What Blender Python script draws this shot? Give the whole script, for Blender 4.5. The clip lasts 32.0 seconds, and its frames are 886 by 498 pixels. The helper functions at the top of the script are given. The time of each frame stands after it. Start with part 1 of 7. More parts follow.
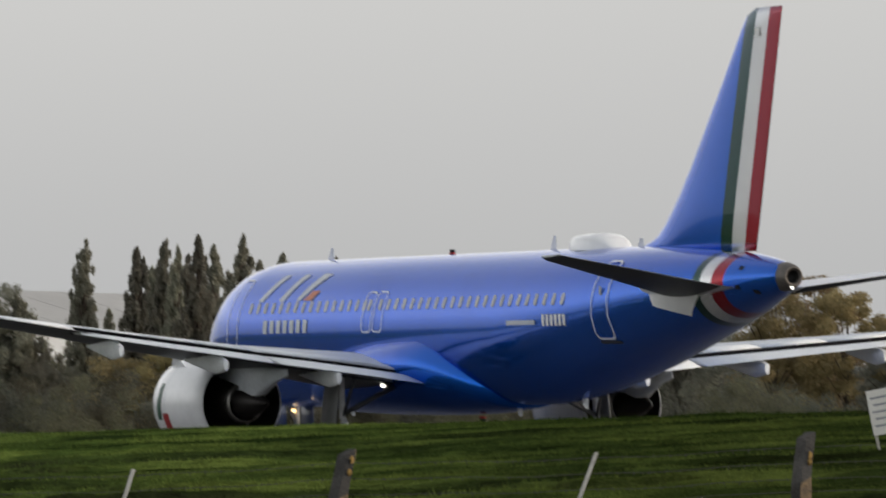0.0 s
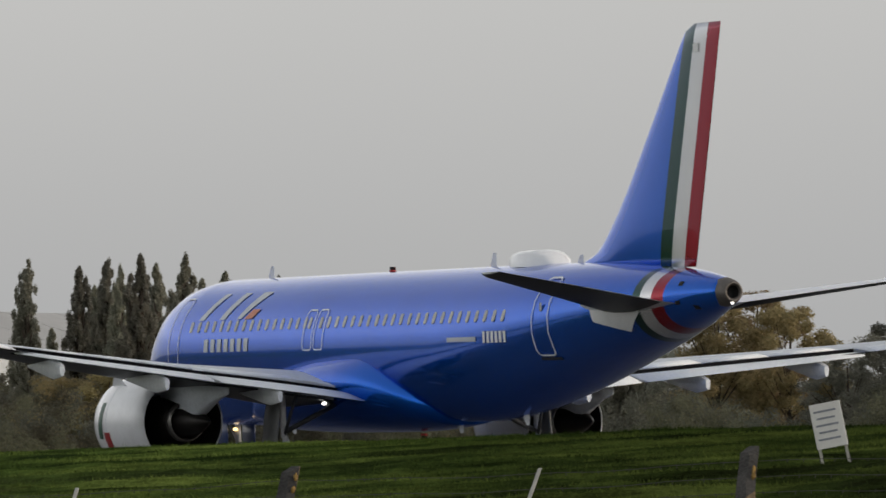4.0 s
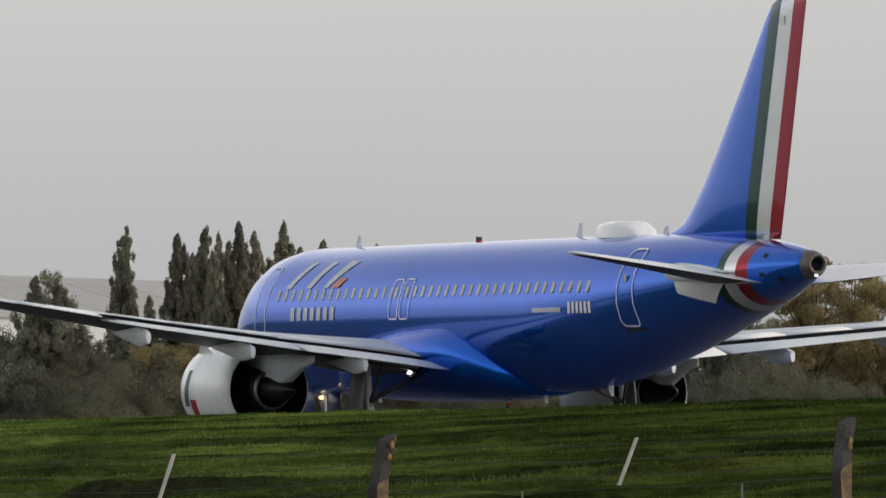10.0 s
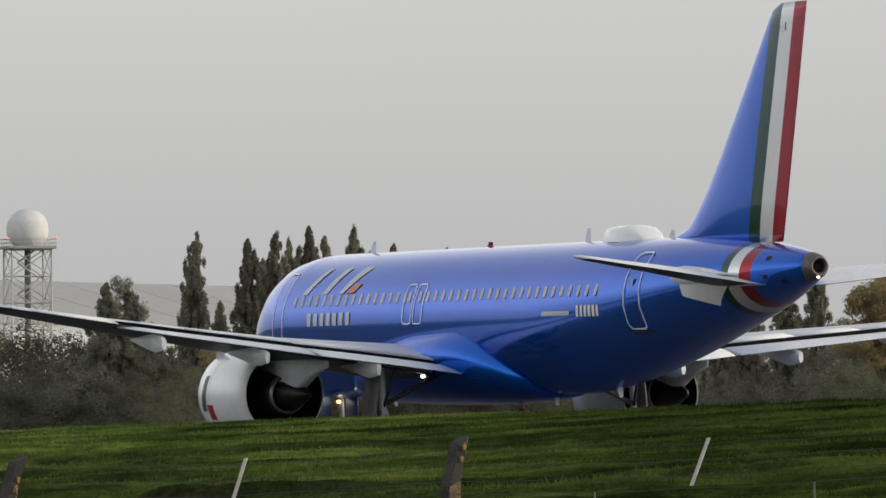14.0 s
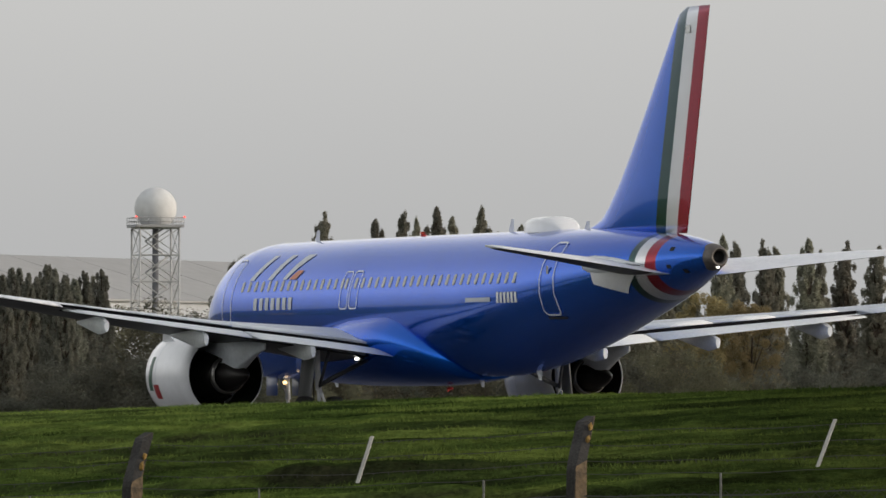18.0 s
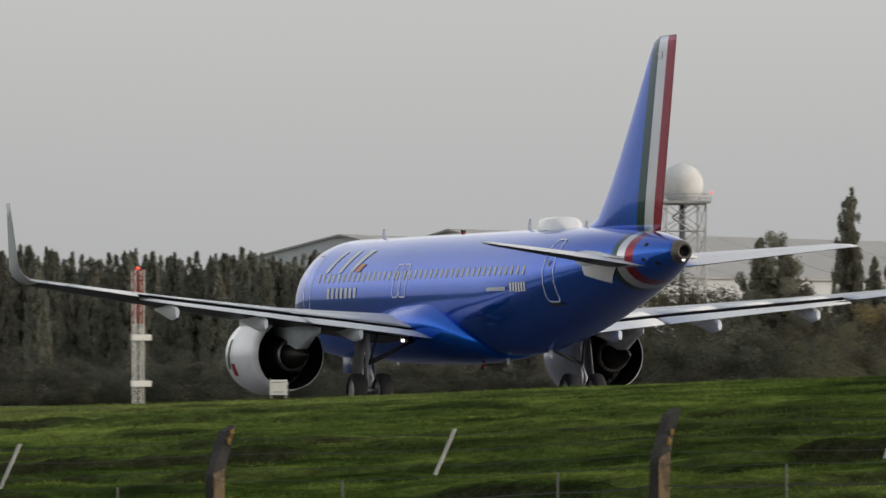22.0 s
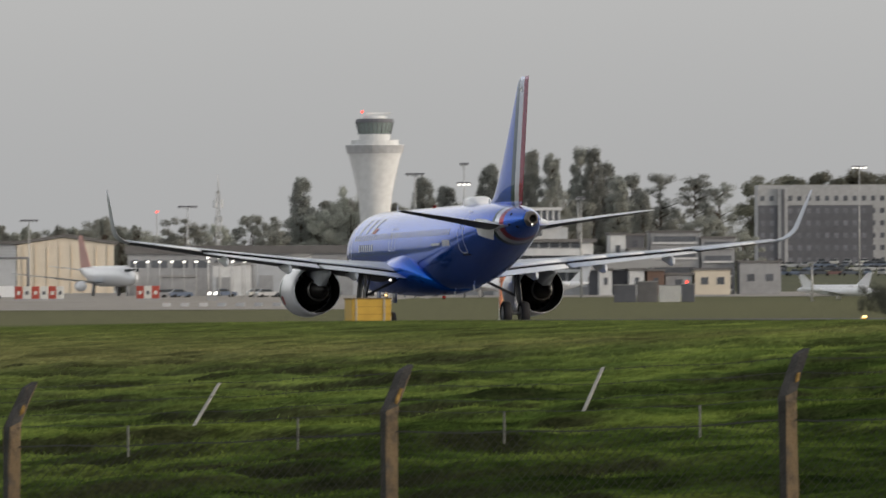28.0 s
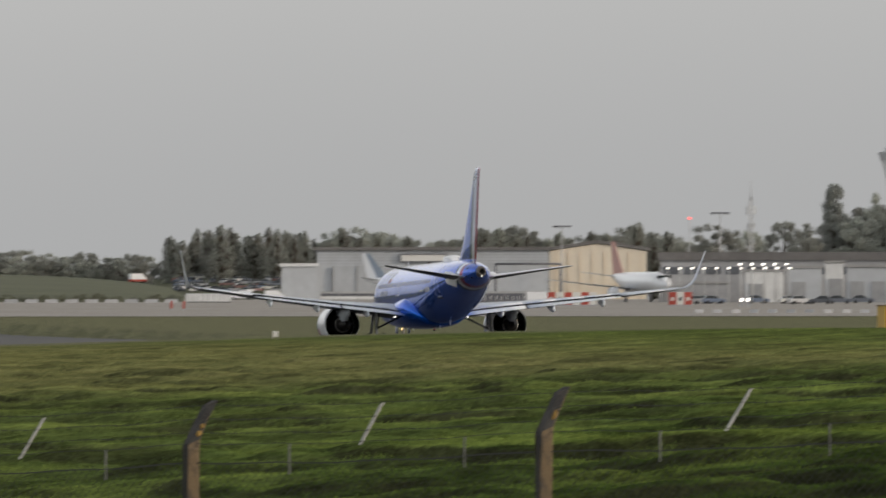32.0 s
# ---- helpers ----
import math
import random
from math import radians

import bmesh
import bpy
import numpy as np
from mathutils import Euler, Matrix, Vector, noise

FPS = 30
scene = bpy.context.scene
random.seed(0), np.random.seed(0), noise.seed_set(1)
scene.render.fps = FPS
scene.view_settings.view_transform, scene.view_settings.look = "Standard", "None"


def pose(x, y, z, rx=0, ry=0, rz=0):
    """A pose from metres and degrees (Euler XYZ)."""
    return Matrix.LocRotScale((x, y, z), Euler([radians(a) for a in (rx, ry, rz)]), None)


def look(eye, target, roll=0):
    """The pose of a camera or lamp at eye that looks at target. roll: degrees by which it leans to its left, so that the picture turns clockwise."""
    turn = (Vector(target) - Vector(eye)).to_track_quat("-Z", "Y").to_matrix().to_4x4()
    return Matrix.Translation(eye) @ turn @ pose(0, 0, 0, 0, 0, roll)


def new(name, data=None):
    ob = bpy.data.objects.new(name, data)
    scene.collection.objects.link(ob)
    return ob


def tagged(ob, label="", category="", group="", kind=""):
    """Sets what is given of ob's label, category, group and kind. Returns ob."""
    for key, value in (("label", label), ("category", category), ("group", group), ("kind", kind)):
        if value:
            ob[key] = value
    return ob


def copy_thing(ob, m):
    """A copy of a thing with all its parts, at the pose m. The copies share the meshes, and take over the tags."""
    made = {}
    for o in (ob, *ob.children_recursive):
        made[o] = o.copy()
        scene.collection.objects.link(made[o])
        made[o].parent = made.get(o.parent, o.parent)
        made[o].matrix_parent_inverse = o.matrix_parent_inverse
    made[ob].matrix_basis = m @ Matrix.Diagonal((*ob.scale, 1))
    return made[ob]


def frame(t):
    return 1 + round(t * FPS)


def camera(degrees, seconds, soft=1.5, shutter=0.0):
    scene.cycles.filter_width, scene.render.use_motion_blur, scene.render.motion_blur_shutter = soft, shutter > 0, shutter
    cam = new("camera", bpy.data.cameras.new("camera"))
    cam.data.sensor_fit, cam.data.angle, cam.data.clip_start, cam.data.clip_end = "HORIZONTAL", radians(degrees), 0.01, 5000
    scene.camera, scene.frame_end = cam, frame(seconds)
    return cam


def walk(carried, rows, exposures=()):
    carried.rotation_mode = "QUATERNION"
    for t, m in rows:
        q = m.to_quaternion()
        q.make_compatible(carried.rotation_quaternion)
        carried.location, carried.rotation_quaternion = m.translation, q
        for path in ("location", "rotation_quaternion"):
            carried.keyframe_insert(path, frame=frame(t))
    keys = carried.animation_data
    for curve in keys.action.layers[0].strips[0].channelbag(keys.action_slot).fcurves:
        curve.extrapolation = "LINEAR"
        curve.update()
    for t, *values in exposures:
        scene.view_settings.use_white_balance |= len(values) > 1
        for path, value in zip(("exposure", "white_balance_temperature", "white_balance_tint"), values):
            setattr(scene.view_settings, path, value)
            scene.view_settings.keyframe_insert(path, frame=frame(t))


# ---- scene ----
cam = camera(5.761, 32.0, shutter=0.5)
EYE = 0.99
# seconds, turn to the left, tilt up, lean (degrees)
CAM_ROWS = [
    (0.0, 0.105, 1.191, -0.10), (0.5, -0.224, 0.934, -0.22), (1.0, -0.293, 0.898, -0.00), (1.5, -0.338, 1.157, -0.00), (2.0, -0.405, 1.484, -0.03), (2.5, -0.779, 1.471, -0.17),
    (3.0, -0.975, 1.279, 0.25), (3.5, -0.408, 1.229, -0.13), (4.0, -0.262, 1.304, 0.28), (4.5, -0.094, 1.314, 0.26), (6.5, -0.302, 1.641, -0.14), (7.0, -0.231, 1.330, -0.05),
    (7.5, 0.212, 1.027, -0.08), (8.0, 0.283, 1.090, -0.24), (8.5, 0.122, 1.199, -0.14), (9.0, 0.214, 1.227, -0.32), (9.5, 0.366, 1.177, -0.24), (10.0, 0.367, 1.109, -0.17),
    (10.5, 0.337, 0.960, -0.26), (11.0, 0.364, 1.053, -0.16), (11.5, 0.531, 1.005, -0.01), (12.0, 0.562, 1.002, 0.16), (12.5, 0.651, 0.901, 0.31), (13.0, 0.687, 0.996, -0.18),
    (13.5, 0.798, 1.119, 0.16), (14.0, 0.834, 1.131, 0.31), (14.5, 0.733, 1.205, -0.01), (16.5, 1.378, 1.158, -0.26), (17.0, 1.261, 1.057, -0.12), (17.5, 1.544, 0.999, 0.12),
    (18.0, 1.657, 1.010, -0.10), (18.5, 1.783, 1.047, -0.10), (19.0, 1.907, 1.061, 0.02), (19.5, 2.221, 1.286, 0.08), (20.0, 2.631, 1.196, -0.21), (20.5, 2.781, 1.046, -0.07),
    (21.0, 3.926, 0.962, 0.02), (21.5, 4.593, 0.860, -0.02), (22.0, 5.087, 0.852, 0.04), (22.5, 5.572, 1.043, -0.01), (23.0, 5.951, 0.879, -0.01), (23.5, 6.210, 0.909, 0.04),
    (24.0, 6.799, 0.912, -0.05), (24.5, 7.570, 1.058, 0.24), (25.0, 8.483, 1.136, -0.00), (25.5, 9.335, 0.870, 0.31), (26.0, 10.117, 0.900, 0.26), (26.5, 10.440, 0.920, 0.32),
    (28.5, 11.986, 0.192, 0.28), (29.0, 12.449, 0.395, 0.22), (29.5, 12.762, 0.441, -0.16), (30.0, 13.606, 0.185, 0.46), (30.5, 13.816, 0.371, 0.22), (31.0, 14.128, 0.458, 0.21),
    (31.5, 14.353, 0.479, 0.07), (32.0, 14.964, 0.350, 0.06)
]
# the eye sinks a little on the way
EYE_ROWS = [(0.0, 0.02), (13.0, 0.0), (19.0, -0.02), (26.5, -0.02), (28.5, -0.075), (32.0, -0.075)]
walk(cam, [(t, pose(0, 0, EYE + float(np.interp(t, *zip(*EYE_ROWS))), 90 + p, r, y)) for t, y, p, r in CAM_ROWS],
     [(0.0, 0.03), (1.0, 0.03), (2.0, -0.05), (3.0, -0.18), (4.0, -0.17), (7.0, -0.27), (8.0, -0.06), (9.0, 0.0), (14.0, 0.03), (17.0, -0.05), (19.0, -0.03), (20.0, -0.12), (23.0, -0.08), (26.0, -0.28), (29.0, -0.10), (32.0, -0.15)])

# ---------------------------------------------------------------- world and sun
world = bpy.data.worlds.new("overcast")
scene.world = world
world.use_nodes = True
wn, wl = world.node_tree.nodes, world.node_tree.links
SUN_EL, SUN_AZ = 11.0, 96.0          # degrees; azimuth clockwise from +y
sky = wn.new("ShaderNodeTexSky")
sky.sky_type, sky.sun_disc = "NISHITA", False
sky.sun_elevation, sky.sun_rotation = radians(SUN_EL), radians(SUN_AZ)
sky.dust_density, sky.air_density = 4.0, 1.0
grey = wn.new("ShaderNodeHueSaturation")
grey.inputs["Saturation"].default_value = 0.25
grey.inputs["Value"].default_value = 0.055
wl.new(sky.outputs[0], grey.inputs["Color"])
tc = wn.new("ShaderNodeTexCoord")
cloud = wn.new("ShaderNodeTexNoise")
cloud.inputs["Scale"].default_value, cloud.inputs["Detail"].default_value = 2.2, 3.0
wl.new(tc.outputs["Generated"], cloud.inputs["Vector"])
deck = wn.new("ShaderNodeValToRGB")
deck.color_ramp.elements[0].position, deck.color_ramp.elements[1].position = 0.3, 0.72
deck.color_ramp.elements[0].color = (0.436, 0.440, 0.444, 1)
deck.color_ramp.elements[1].color = (0.506, 0.510, 0.514, 1)
wl.new(cloud.outputs["Fac"], deck.inputs["Fac"])
both = wn.new("ShaderNodeMix")
both.data_type, both.blend_type = "RGBA", "ADD"
both.inputs["Factor"].default_value = 1.0
rise = wn.new("ShaderNodeSeparateXYZ")
wl.new(tc.outputs["Generated"], rise.inputs[0])
glow = wn.new("ShaderNodeValToRGB")
glow.color_ramp.interpolation = "EASE"
ge = glow.color_ramp.elements
ge[0].position, ge[1].position = 0.0, 1.0
for at_z, v in ((0.07, 0.63), (0.16, 1.0), (0.25, 0.84), (0.45, 0.46)):
    ge.new(at_z).color = (v, v * 0.985, v * 0.96, 1)
ge[0].color, ge[len(ge) - 1].color = (0.50, 0.50, 0.50, 1), (0.39, 0.40, 0.41, 1)
wl.new(rise.outputs["Z"], glow.inputs["Fac"])
low = wn.new("ShaderNodeMix")
low.data_type, low.blend_type = "RGBA", "MULTIPLY"
low.inputs["Factor"].default_value = 1.0
wl.new(deck.outputs[0], low.inputs["A"])
wl.new(glow.outputs[0], low.inputs["B"])
lift = wn.new("ShaderNodeMix")
lift.data_type, lift.blend_type = "RGBA", "ADD"
lift.inputs["Factor"].default_value = 0.92
wl.new(low.outputs["Result"], lift.inputs["A"])
wl.new(low.outputs["Result"], lift.inputs["B"])
wl.new(lift.outputs["Result"], both.inputs["A"])
wl.new(grey.outputs[0], both.inputs["B"])
wl.new(both.outputs["Result"], wn["Background"].inputs["Color"])
wn["Background"].inputs["Strength"].default_value = 1.02

sun = new("sun", bpy.data.lights.new("sun", "SUN"))
sun.data.energy, sun.data.angle, sun.data.color = 1.5, radians(10), (1.0, 0.80, 0.58)
sa, se = radians(SUN_AZ), radians(SUN_EL)
sun.matrix_world = look((math.sin(sa) * math.cos(se) * 50, math.cos(sa) * math.cos(se) * 50, math.sin(se) * 50), (0, 0, 0))

# ---------------------------------------------------------------- materials
MATS = {}


def mat(name, color, rough=0.6, metal=0.0, vary=0.15, scale=3.0, bump=0.0, coat=0.0, emit=None, fine=0.0, spec=0.5, alpha=1.0):
    """A surface with grain and stains at two scales in object space."""
    if name in MATS:
        return MATS[name]
    m = bpy.data.materials.new(name)
    m.use_nodes = True
    n, l = m.node_tree.nodes, m.node_tree.links
    b = n["Principled BSDF"]
    b.inputs["Roughness"].default_value, b.inputs["Metallic"].default_value = rough, metal
    b.inputs["Coat Weight"].default_value = coat
    b.inputs["Coat Roughness"].default_value = 0.08
    b.inputs["Specular IOR Level"].default_value = spec
    b.inputs["Base Color"].default_value = (*color, 1)
    if emit:
        b.inputs["Emission Color"].default_value, b.inputs["Emission Strength"].default_value = (*color, 1), emit
    c = n.new("ShaderNodeTexCoord")
    a = n.new("ShaderNodeTexNoise")
    a.inputs["Scale"].default_value, a.inputs["Detail"].default_value = scale, 6.0
    l.new(c.outputs["Object"], a.inputs["Vector"])
    g = n.new("ShaderNodeTexNoise")
    g.inputs["Scale"].default_value, g.inputs["Detail"].default_value = scale * 9.0, 3.0
    l.new(c.outputs["Object"], g.inputs["Vector"])
    add = n.new("ShaderNodeMath")
    add.operation = "ADD"
    l.new(a.outputs["Fac"], add.inputs[0])
    l.new(g.outputs["Fac"], add.inputs[1])
    r = n.new("ShaderNodeValToRGB")
    r.color_ramp.elements[0].position, r.color_ramp.elements[1].position = 0.7, 1.3
    lo, hi = 1 - vary, 1 + vary
    r.color_ramp.elements[0].color = (*[min(1, k * lo) for k in color], 1)
    r.color_ramp.elements[1].color = (*[min(1, k * hi) for k in color], 1)
    half = n.new("ShaderNodeMath")
    half.operation = "MULTIPLY"
    half.inputs[1].default_value = 0.5
    l.new(add.outputs[0], half.inputs[0])
    r.color_ramp.elements[0].position, r.color_ramp.elements[1].position = 0.36, 0.64
    l.new(half.outputs[0], r.inputs["Fac"])
    oi = n.new("ShaderNodeObjectInfo")
    hs = n.new("ShaderNodeHueSaturation")
    mr = n.new("ShaderNodeMapRange")
    mr.inputs["To Min"].default_value, mr.inputs["To Max"].default_value = 1 - vary * 0.5, 1 + vary * 0.5
    l.new(oi.outputs["Random"], mr.inputs["Value"])
    l.new(mr.outputs[0], hs.inputs["Value"])
    l.new(r.outputs[0], hs.inputs["Color"])
    l.new(hs.outputs[0], b.inputs["Base Color"])
    if bump:
        bp = n.new("ShaderNodeBump")
        bp.inputs["Strength"].default_value, bp.inputs["Distance"].default_value = bump, 0.03
        l.new(half.outputs[0], bp.inputs["Height"])
        l.new(bp.outputs[0], b.inputs["Normal"])
    MATS[name] = m
    return m


def mathn(n, l, op, a, b):
    k = n.new("ShaderNodeMath")
    k.operation = op
    for i, v in enumerate((a, b)):
        if isinstance(v, (int, float)):
            k.inputs[i].default_value = v
        else:
            l.new(v, k.inputs[i])
    return k.outputs[0]


def livery(name, split, coat_ior, metal):
    """Blue paint with green, white and red bands; split(n, l, xyz) gives the distance along the band direction in metres."""
    m = bpy.data.materials.new(name)
    m.use_nodes = True
    n, l = m.node_tree.nodes, m.node_tree.links
    b = n["Principled BSDF"]
    b.inputs["Roughness"].default_value, b.inputs["Coat Weight"].default_value = 0.22, 1.0
    b.inputs["Specular Tint"].default_value = (0.30, 0.45, 0.85, 1)
    b.inputs["Coat Roughness"].default_value, b.inputs["Coat IOR"].default_value = 0.03, coat_ior
    c = n.new("ShaderNodeTexCoord")
    x = n.new("ShaderNodeSeparateXYZ")
    l.new(c.outputs["Object"], x.inputs[0])
    wear = n.new("ShaderNodeMapRange")
    wear.inputs["From Min"].default_value, wear.inputs["From Max"].default_value = 1.9, 3.3
    wear.inputs["To Min"].default_value, wear.inputs["To Max"].default_value = 0.12, 1.0
    l.new(x.outputs["Z"], wear.inputs["Value"])
    l.new(wear.outputs[0], b.inputs["Coat Weight"])
    b.inputs["Metallic"].default_value = metal
    d = split(n, l, x)
    ramp = n.new("ShaderNodeValToRGB")
    ramp.color_ramp.interpolation = "CONSTANT"
    l.new(d, ramp.inputs["Fac"])
    MATS[name] = m
    st = n.new("ShaderNodeTexNoise")
    st.inputs["Scale"].default_value, st.inputs["Detail"].default_value = 0.9, 5.0
    l.new(c.outputs["Object"], st.inputs["Vector"])
    mr = n.new("ShaderNodeMapRange")
    mr.inputs["To Min"].default_value, mr.inputs["To Max"].default_value = 0.88, 1.12
    l.new(st.outputs["Fac"], mr.inputs["Value"])
    hs = n.new("ShaderNodeHueSaturation")
    l.new(mr.outputs[0], hs.inputs["Value"])
    l.new(ramp.outputs[0], hs.inputs["Color"])
    l.new(hs.outputs[0], b.inputs["Base Color"])
    return m, ramp


BLUE, GREEN, WHITE, RED = (0.005, 0.122, 0.64, 1), (0.005, 0.055, 0.030, 1), (0.80, 0.80, 0.80, 1), (0.35, 0.003, 0.008, 1)


def bands(ramp, stops):
    e = ramp.color_ramp.elements
    while len(e) < len(stops):
        e.new(0.5)
    for k, (p, col) in zip(e, stops):
        k.position, k.color = p, col


# aft of the nose = 17.7 - x
def fuse_split(n, l, x):
    aft = mathn(n, l, "SUBTRACT", 17.7, x.outputs["X"])
    up = mathn(n, l, "MULTIPLY", mathn(n, l, "SUBTRACT", x.outputs["Z"], 5.6), -0.06)
    return mathn(n, l, "DIVIDE", mathn(n, l, "ADD", aft, up), 40.0)


BODY, ramp = livery("blue_fuselage_paint", fuse_split, 1.4, 0.75)
bands(ramp, [(0, BLUE), (33.5 / 40, GREEN), (33.86 / 40, WHITE), (34.28 / 40, RED), (34.7 / 40, BLUE)])


def fin_split(n, l, x):
    # distance ahead of the trailing edge, which leans aft by 1.4 m over 6.06 m
    aft = mathn(n, l, "SUBTRACT", 17.7, x.outputs["X"])
    te = mathn(n, l, "ADD", mathn(n, l, "MULTIPLY", mathn(n, l, "SUBTRACT", x.outputs["Z"], 5.7), 0.231), 34.9)
    return mathn(n, l, "DIVIDE", mathn(n, l, "SUBTRACT", te, aft), 10.0)


FIN, ramp = livery("blue_fin_paint", fin_split, 1.3, 0.5)
bands(ramp, [(0, RED), (0.062, WHITE), (0.128, GREEN), (0.186, BLUE)])

M_WHITE = mat("white_paint", (0.88, 0.90, 0.94), 0.3, vary=0.06, coat=0.9)
M_WING = mat("grey_wing_paint", (0.63, 0.67, 0.73), 0.42, vary=0.10, scale=1.2)
M_PANEL = mat("pale_flap_paint", (0.84, 0.88, 0.94), 0.4, vary=0.10, scale=1.2)
M_COVE = mat("gap_shade_black", (0.010, 0.010, 0.012), 0.9, spec=0.05)
M_UNDER = mat("slate_and_shade", (0.045, 0.048, 0.055), 0.45, vary=0.15, spec=0.2)
M_METAL = mat("worn_metal", (0.30, 0.29, 0.28), 0.38, metal=0.9, vary=0.2)
M_COLLAR = mat("dull_collar_metal", (0.16, 0.145, 0.135), 0.5, metal=0.5, vary=0.25)
M_DARKMET = mat("burnt_nozzle_metal", (0.028, 0.025, 0.024), 0.45, metal=0.7, vary=0.3)
M_BLACK = mat("black_duct", (0.008, 0.008, 0.009), 0.7)
M_TYRE = mat("tyre_rubber", (0.018, 0.018, 0.02), 0.8, vary=0.25)
M_RIM = mat("wheel_rim", (0.42, 0.42, 0.42), 0.45, metal=0.5)
M_GEAR = mat("gear_grey_paint", (0.58, 0.59, 0.61), 0.4, vary=0.15)
M_WINDOW = mat("cabin_window", (0.52, 0.51, 0.46), 0.3, vary=0.2)
M_OUTLINE = mat("door_outline_white", (0.86, 0.87, 0.89), 0.4, vary=0.05)
M_LETTER = mat("pale_marking", (0.47, 0.52, 0.60), 0.4, vary=0.06, coat=0.8)
M_REDP = mat("red_marking", (0.34, 0.015, 0.02), 0.4)
M_GREENP = mat("green_marking", (0.015, 0.075, 0.045), 0.4)
M_LAMP = mat("lamp_white", (1.0, 0.96, 0.88), 0.3, emit=2.5, vary=0.0)
M_LAMPW = mat("lamp_warm", (1.0, 0.66, 0.28), 0.3, emit=3.0, vary=0.0)
M_LAMPR = mat("lamp_red", (1.0, 0.06, 0.04), 0.3, emit=3.0, vary=0.0)
M_BEACON = mat("beacon_red", (1.0, 0.09, 0.06), 0.3, emit=18.0, vary=0.0)
M_GLASS = mat("dark_glass", (0.03, 0.035, 0.04), 0.06, vary=0.1)
M_CONC = mat("concrete_post", (0.042, 0.039, 0.036), 0.9, vary=0.45, scale=6.0, bump=0.6)


def sunlit_side(m):
    """Puts the posts' sunlit side into the colour as lichen-like ochre, broken at its edge."""
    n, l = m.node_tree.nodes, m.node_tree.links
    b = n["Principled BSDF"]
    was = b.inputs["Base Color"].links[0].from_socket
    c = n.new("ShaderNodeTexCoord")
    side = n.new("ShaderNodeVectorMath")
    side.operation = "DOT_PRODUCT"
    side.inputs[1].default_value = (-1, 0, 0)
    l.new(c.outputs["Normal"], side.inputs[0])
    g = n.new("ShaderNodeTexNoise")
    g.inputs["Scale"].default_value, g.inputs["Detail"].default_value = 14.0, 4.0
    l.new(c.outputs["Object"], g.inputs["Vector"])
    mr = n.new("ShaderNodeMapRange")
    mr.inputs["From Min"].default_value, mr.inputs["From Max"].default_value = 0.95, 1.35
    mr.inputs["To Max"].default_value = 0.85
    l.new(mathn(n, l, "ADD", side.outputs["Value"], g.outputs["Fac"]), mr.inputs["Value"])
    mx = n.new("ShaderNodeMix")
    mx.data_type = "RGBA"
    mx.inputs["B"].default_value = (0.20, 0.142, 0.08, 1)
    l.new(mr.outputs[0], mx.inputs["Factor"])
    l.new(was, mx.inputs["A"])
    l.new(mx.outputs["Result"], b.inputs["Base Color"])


sunlit_side(M_CONC)
M_LICHEN = mat("yellow_lichen", (0.24, 0.15, 0.04), 0.95, vary=0.4, scale=9.0, bump=0.6)
M_BATTEN = mat("pale_batten", (0.40, 0.39, 0.36), 0.7, vary=0.2, scale=8.0)
M_DROP = mat("grey_wire_dropper", (0.17, 0.17, 0.16), 0.7, vary=0.3)
M_WIRE = mat("rusty_wire", (0.035, 0.034, 0.032), 0.7)

# ---------------------------------------------------------------- ground
HEAD = radians(114.76)
F = Vector((math.cos(HEAD), math.sin(HEAD), 0))       # along the runway
N = Vector((-F.y, F.x, 0))                            # to the runway's left
P0 = Vector((0.14, 239.53, 0))


def spline(pts):
    xs, ys = [p[0] for p in pts], [p[1] for p in pts]
    sl = []
    for i in range(len(xs)):
        if i in (0, len(xs) - 1):
            sl.append(0.0)
            continue
        a, b = (ys[i] - ys[i - 1]) / (xs[i] - xs[i - 1]), (ys[i + 1] - ys[i]) / (xs[i + 1] - xs[i])
        sl.append(0.0 if a * b <= 0 else 2 * a * b / (a + b))
    xs, ys, sl = np.array(xs, float), np.array(ys, float), np.array(sl)

    def run(v):
        v = np.clip(np.asarray(v, float), xs[0], xs[-1])
        i = np.clip(np.searchsorted(xs, v) - 1, 0, len(xs) - 2)
        h = xs[i + 1] - xs[i]
        t = (v - xs[i]) / h
        return ((1 + 2 * t) * (1 - t) ** 2 * ys[i] + t * (1 - t) ** 2 * h * sl[i]
                + t * t * (3 - 2 * t) * ys[i + 1] + t * t * (t - 1) * h * sl[i + 1])
    return run


# height of the runway along its length, and of the grass bank beside it
RUNWAY_Z = spline([(-900, -3.0), (-200, -1.2), (-100, -0.39), (-50, -0.143), (0, 0), (50, 0.035), (100, -0.04), (150, -0.22), (200, -0.51),
                   (250, -0.91), (300, -1.42), (340, -1.9), (390, -2.35), (470, -2.6), (700, -2.85), (1100, -1.4), (1500, 0.4), (2000, 1.3), (5000, 1.6)])
BANK_Z = spline([(-600, 2.2), (-200, 1.5), (-121, 1.26), (-108, 1.15), (-98, 1.04), (-79, 0.77), (-67, 0.60), (-39, 0.34), (-25, 0.29),
                 (4, 0.24), (75, -0.14), (124, -0.62), (200, -1.2), (300, -1.7), (420, -2.5), (700, -2.75), (1100, -1.2), (1500, 0.4), (5000, 1.6)])
FENCE_A = radians(18)
FN = (math.sin(FENCE_A), math.cos(FENCE_A))           # across the fence, away from the eye
FE = (-math.cos(FENCE_A), math.sin(FENCE_A))          # along it, to the left
FENCE_D = 52.9


def fence_top(e):
    return 0.93 - (e - 14.9) * 0.0344


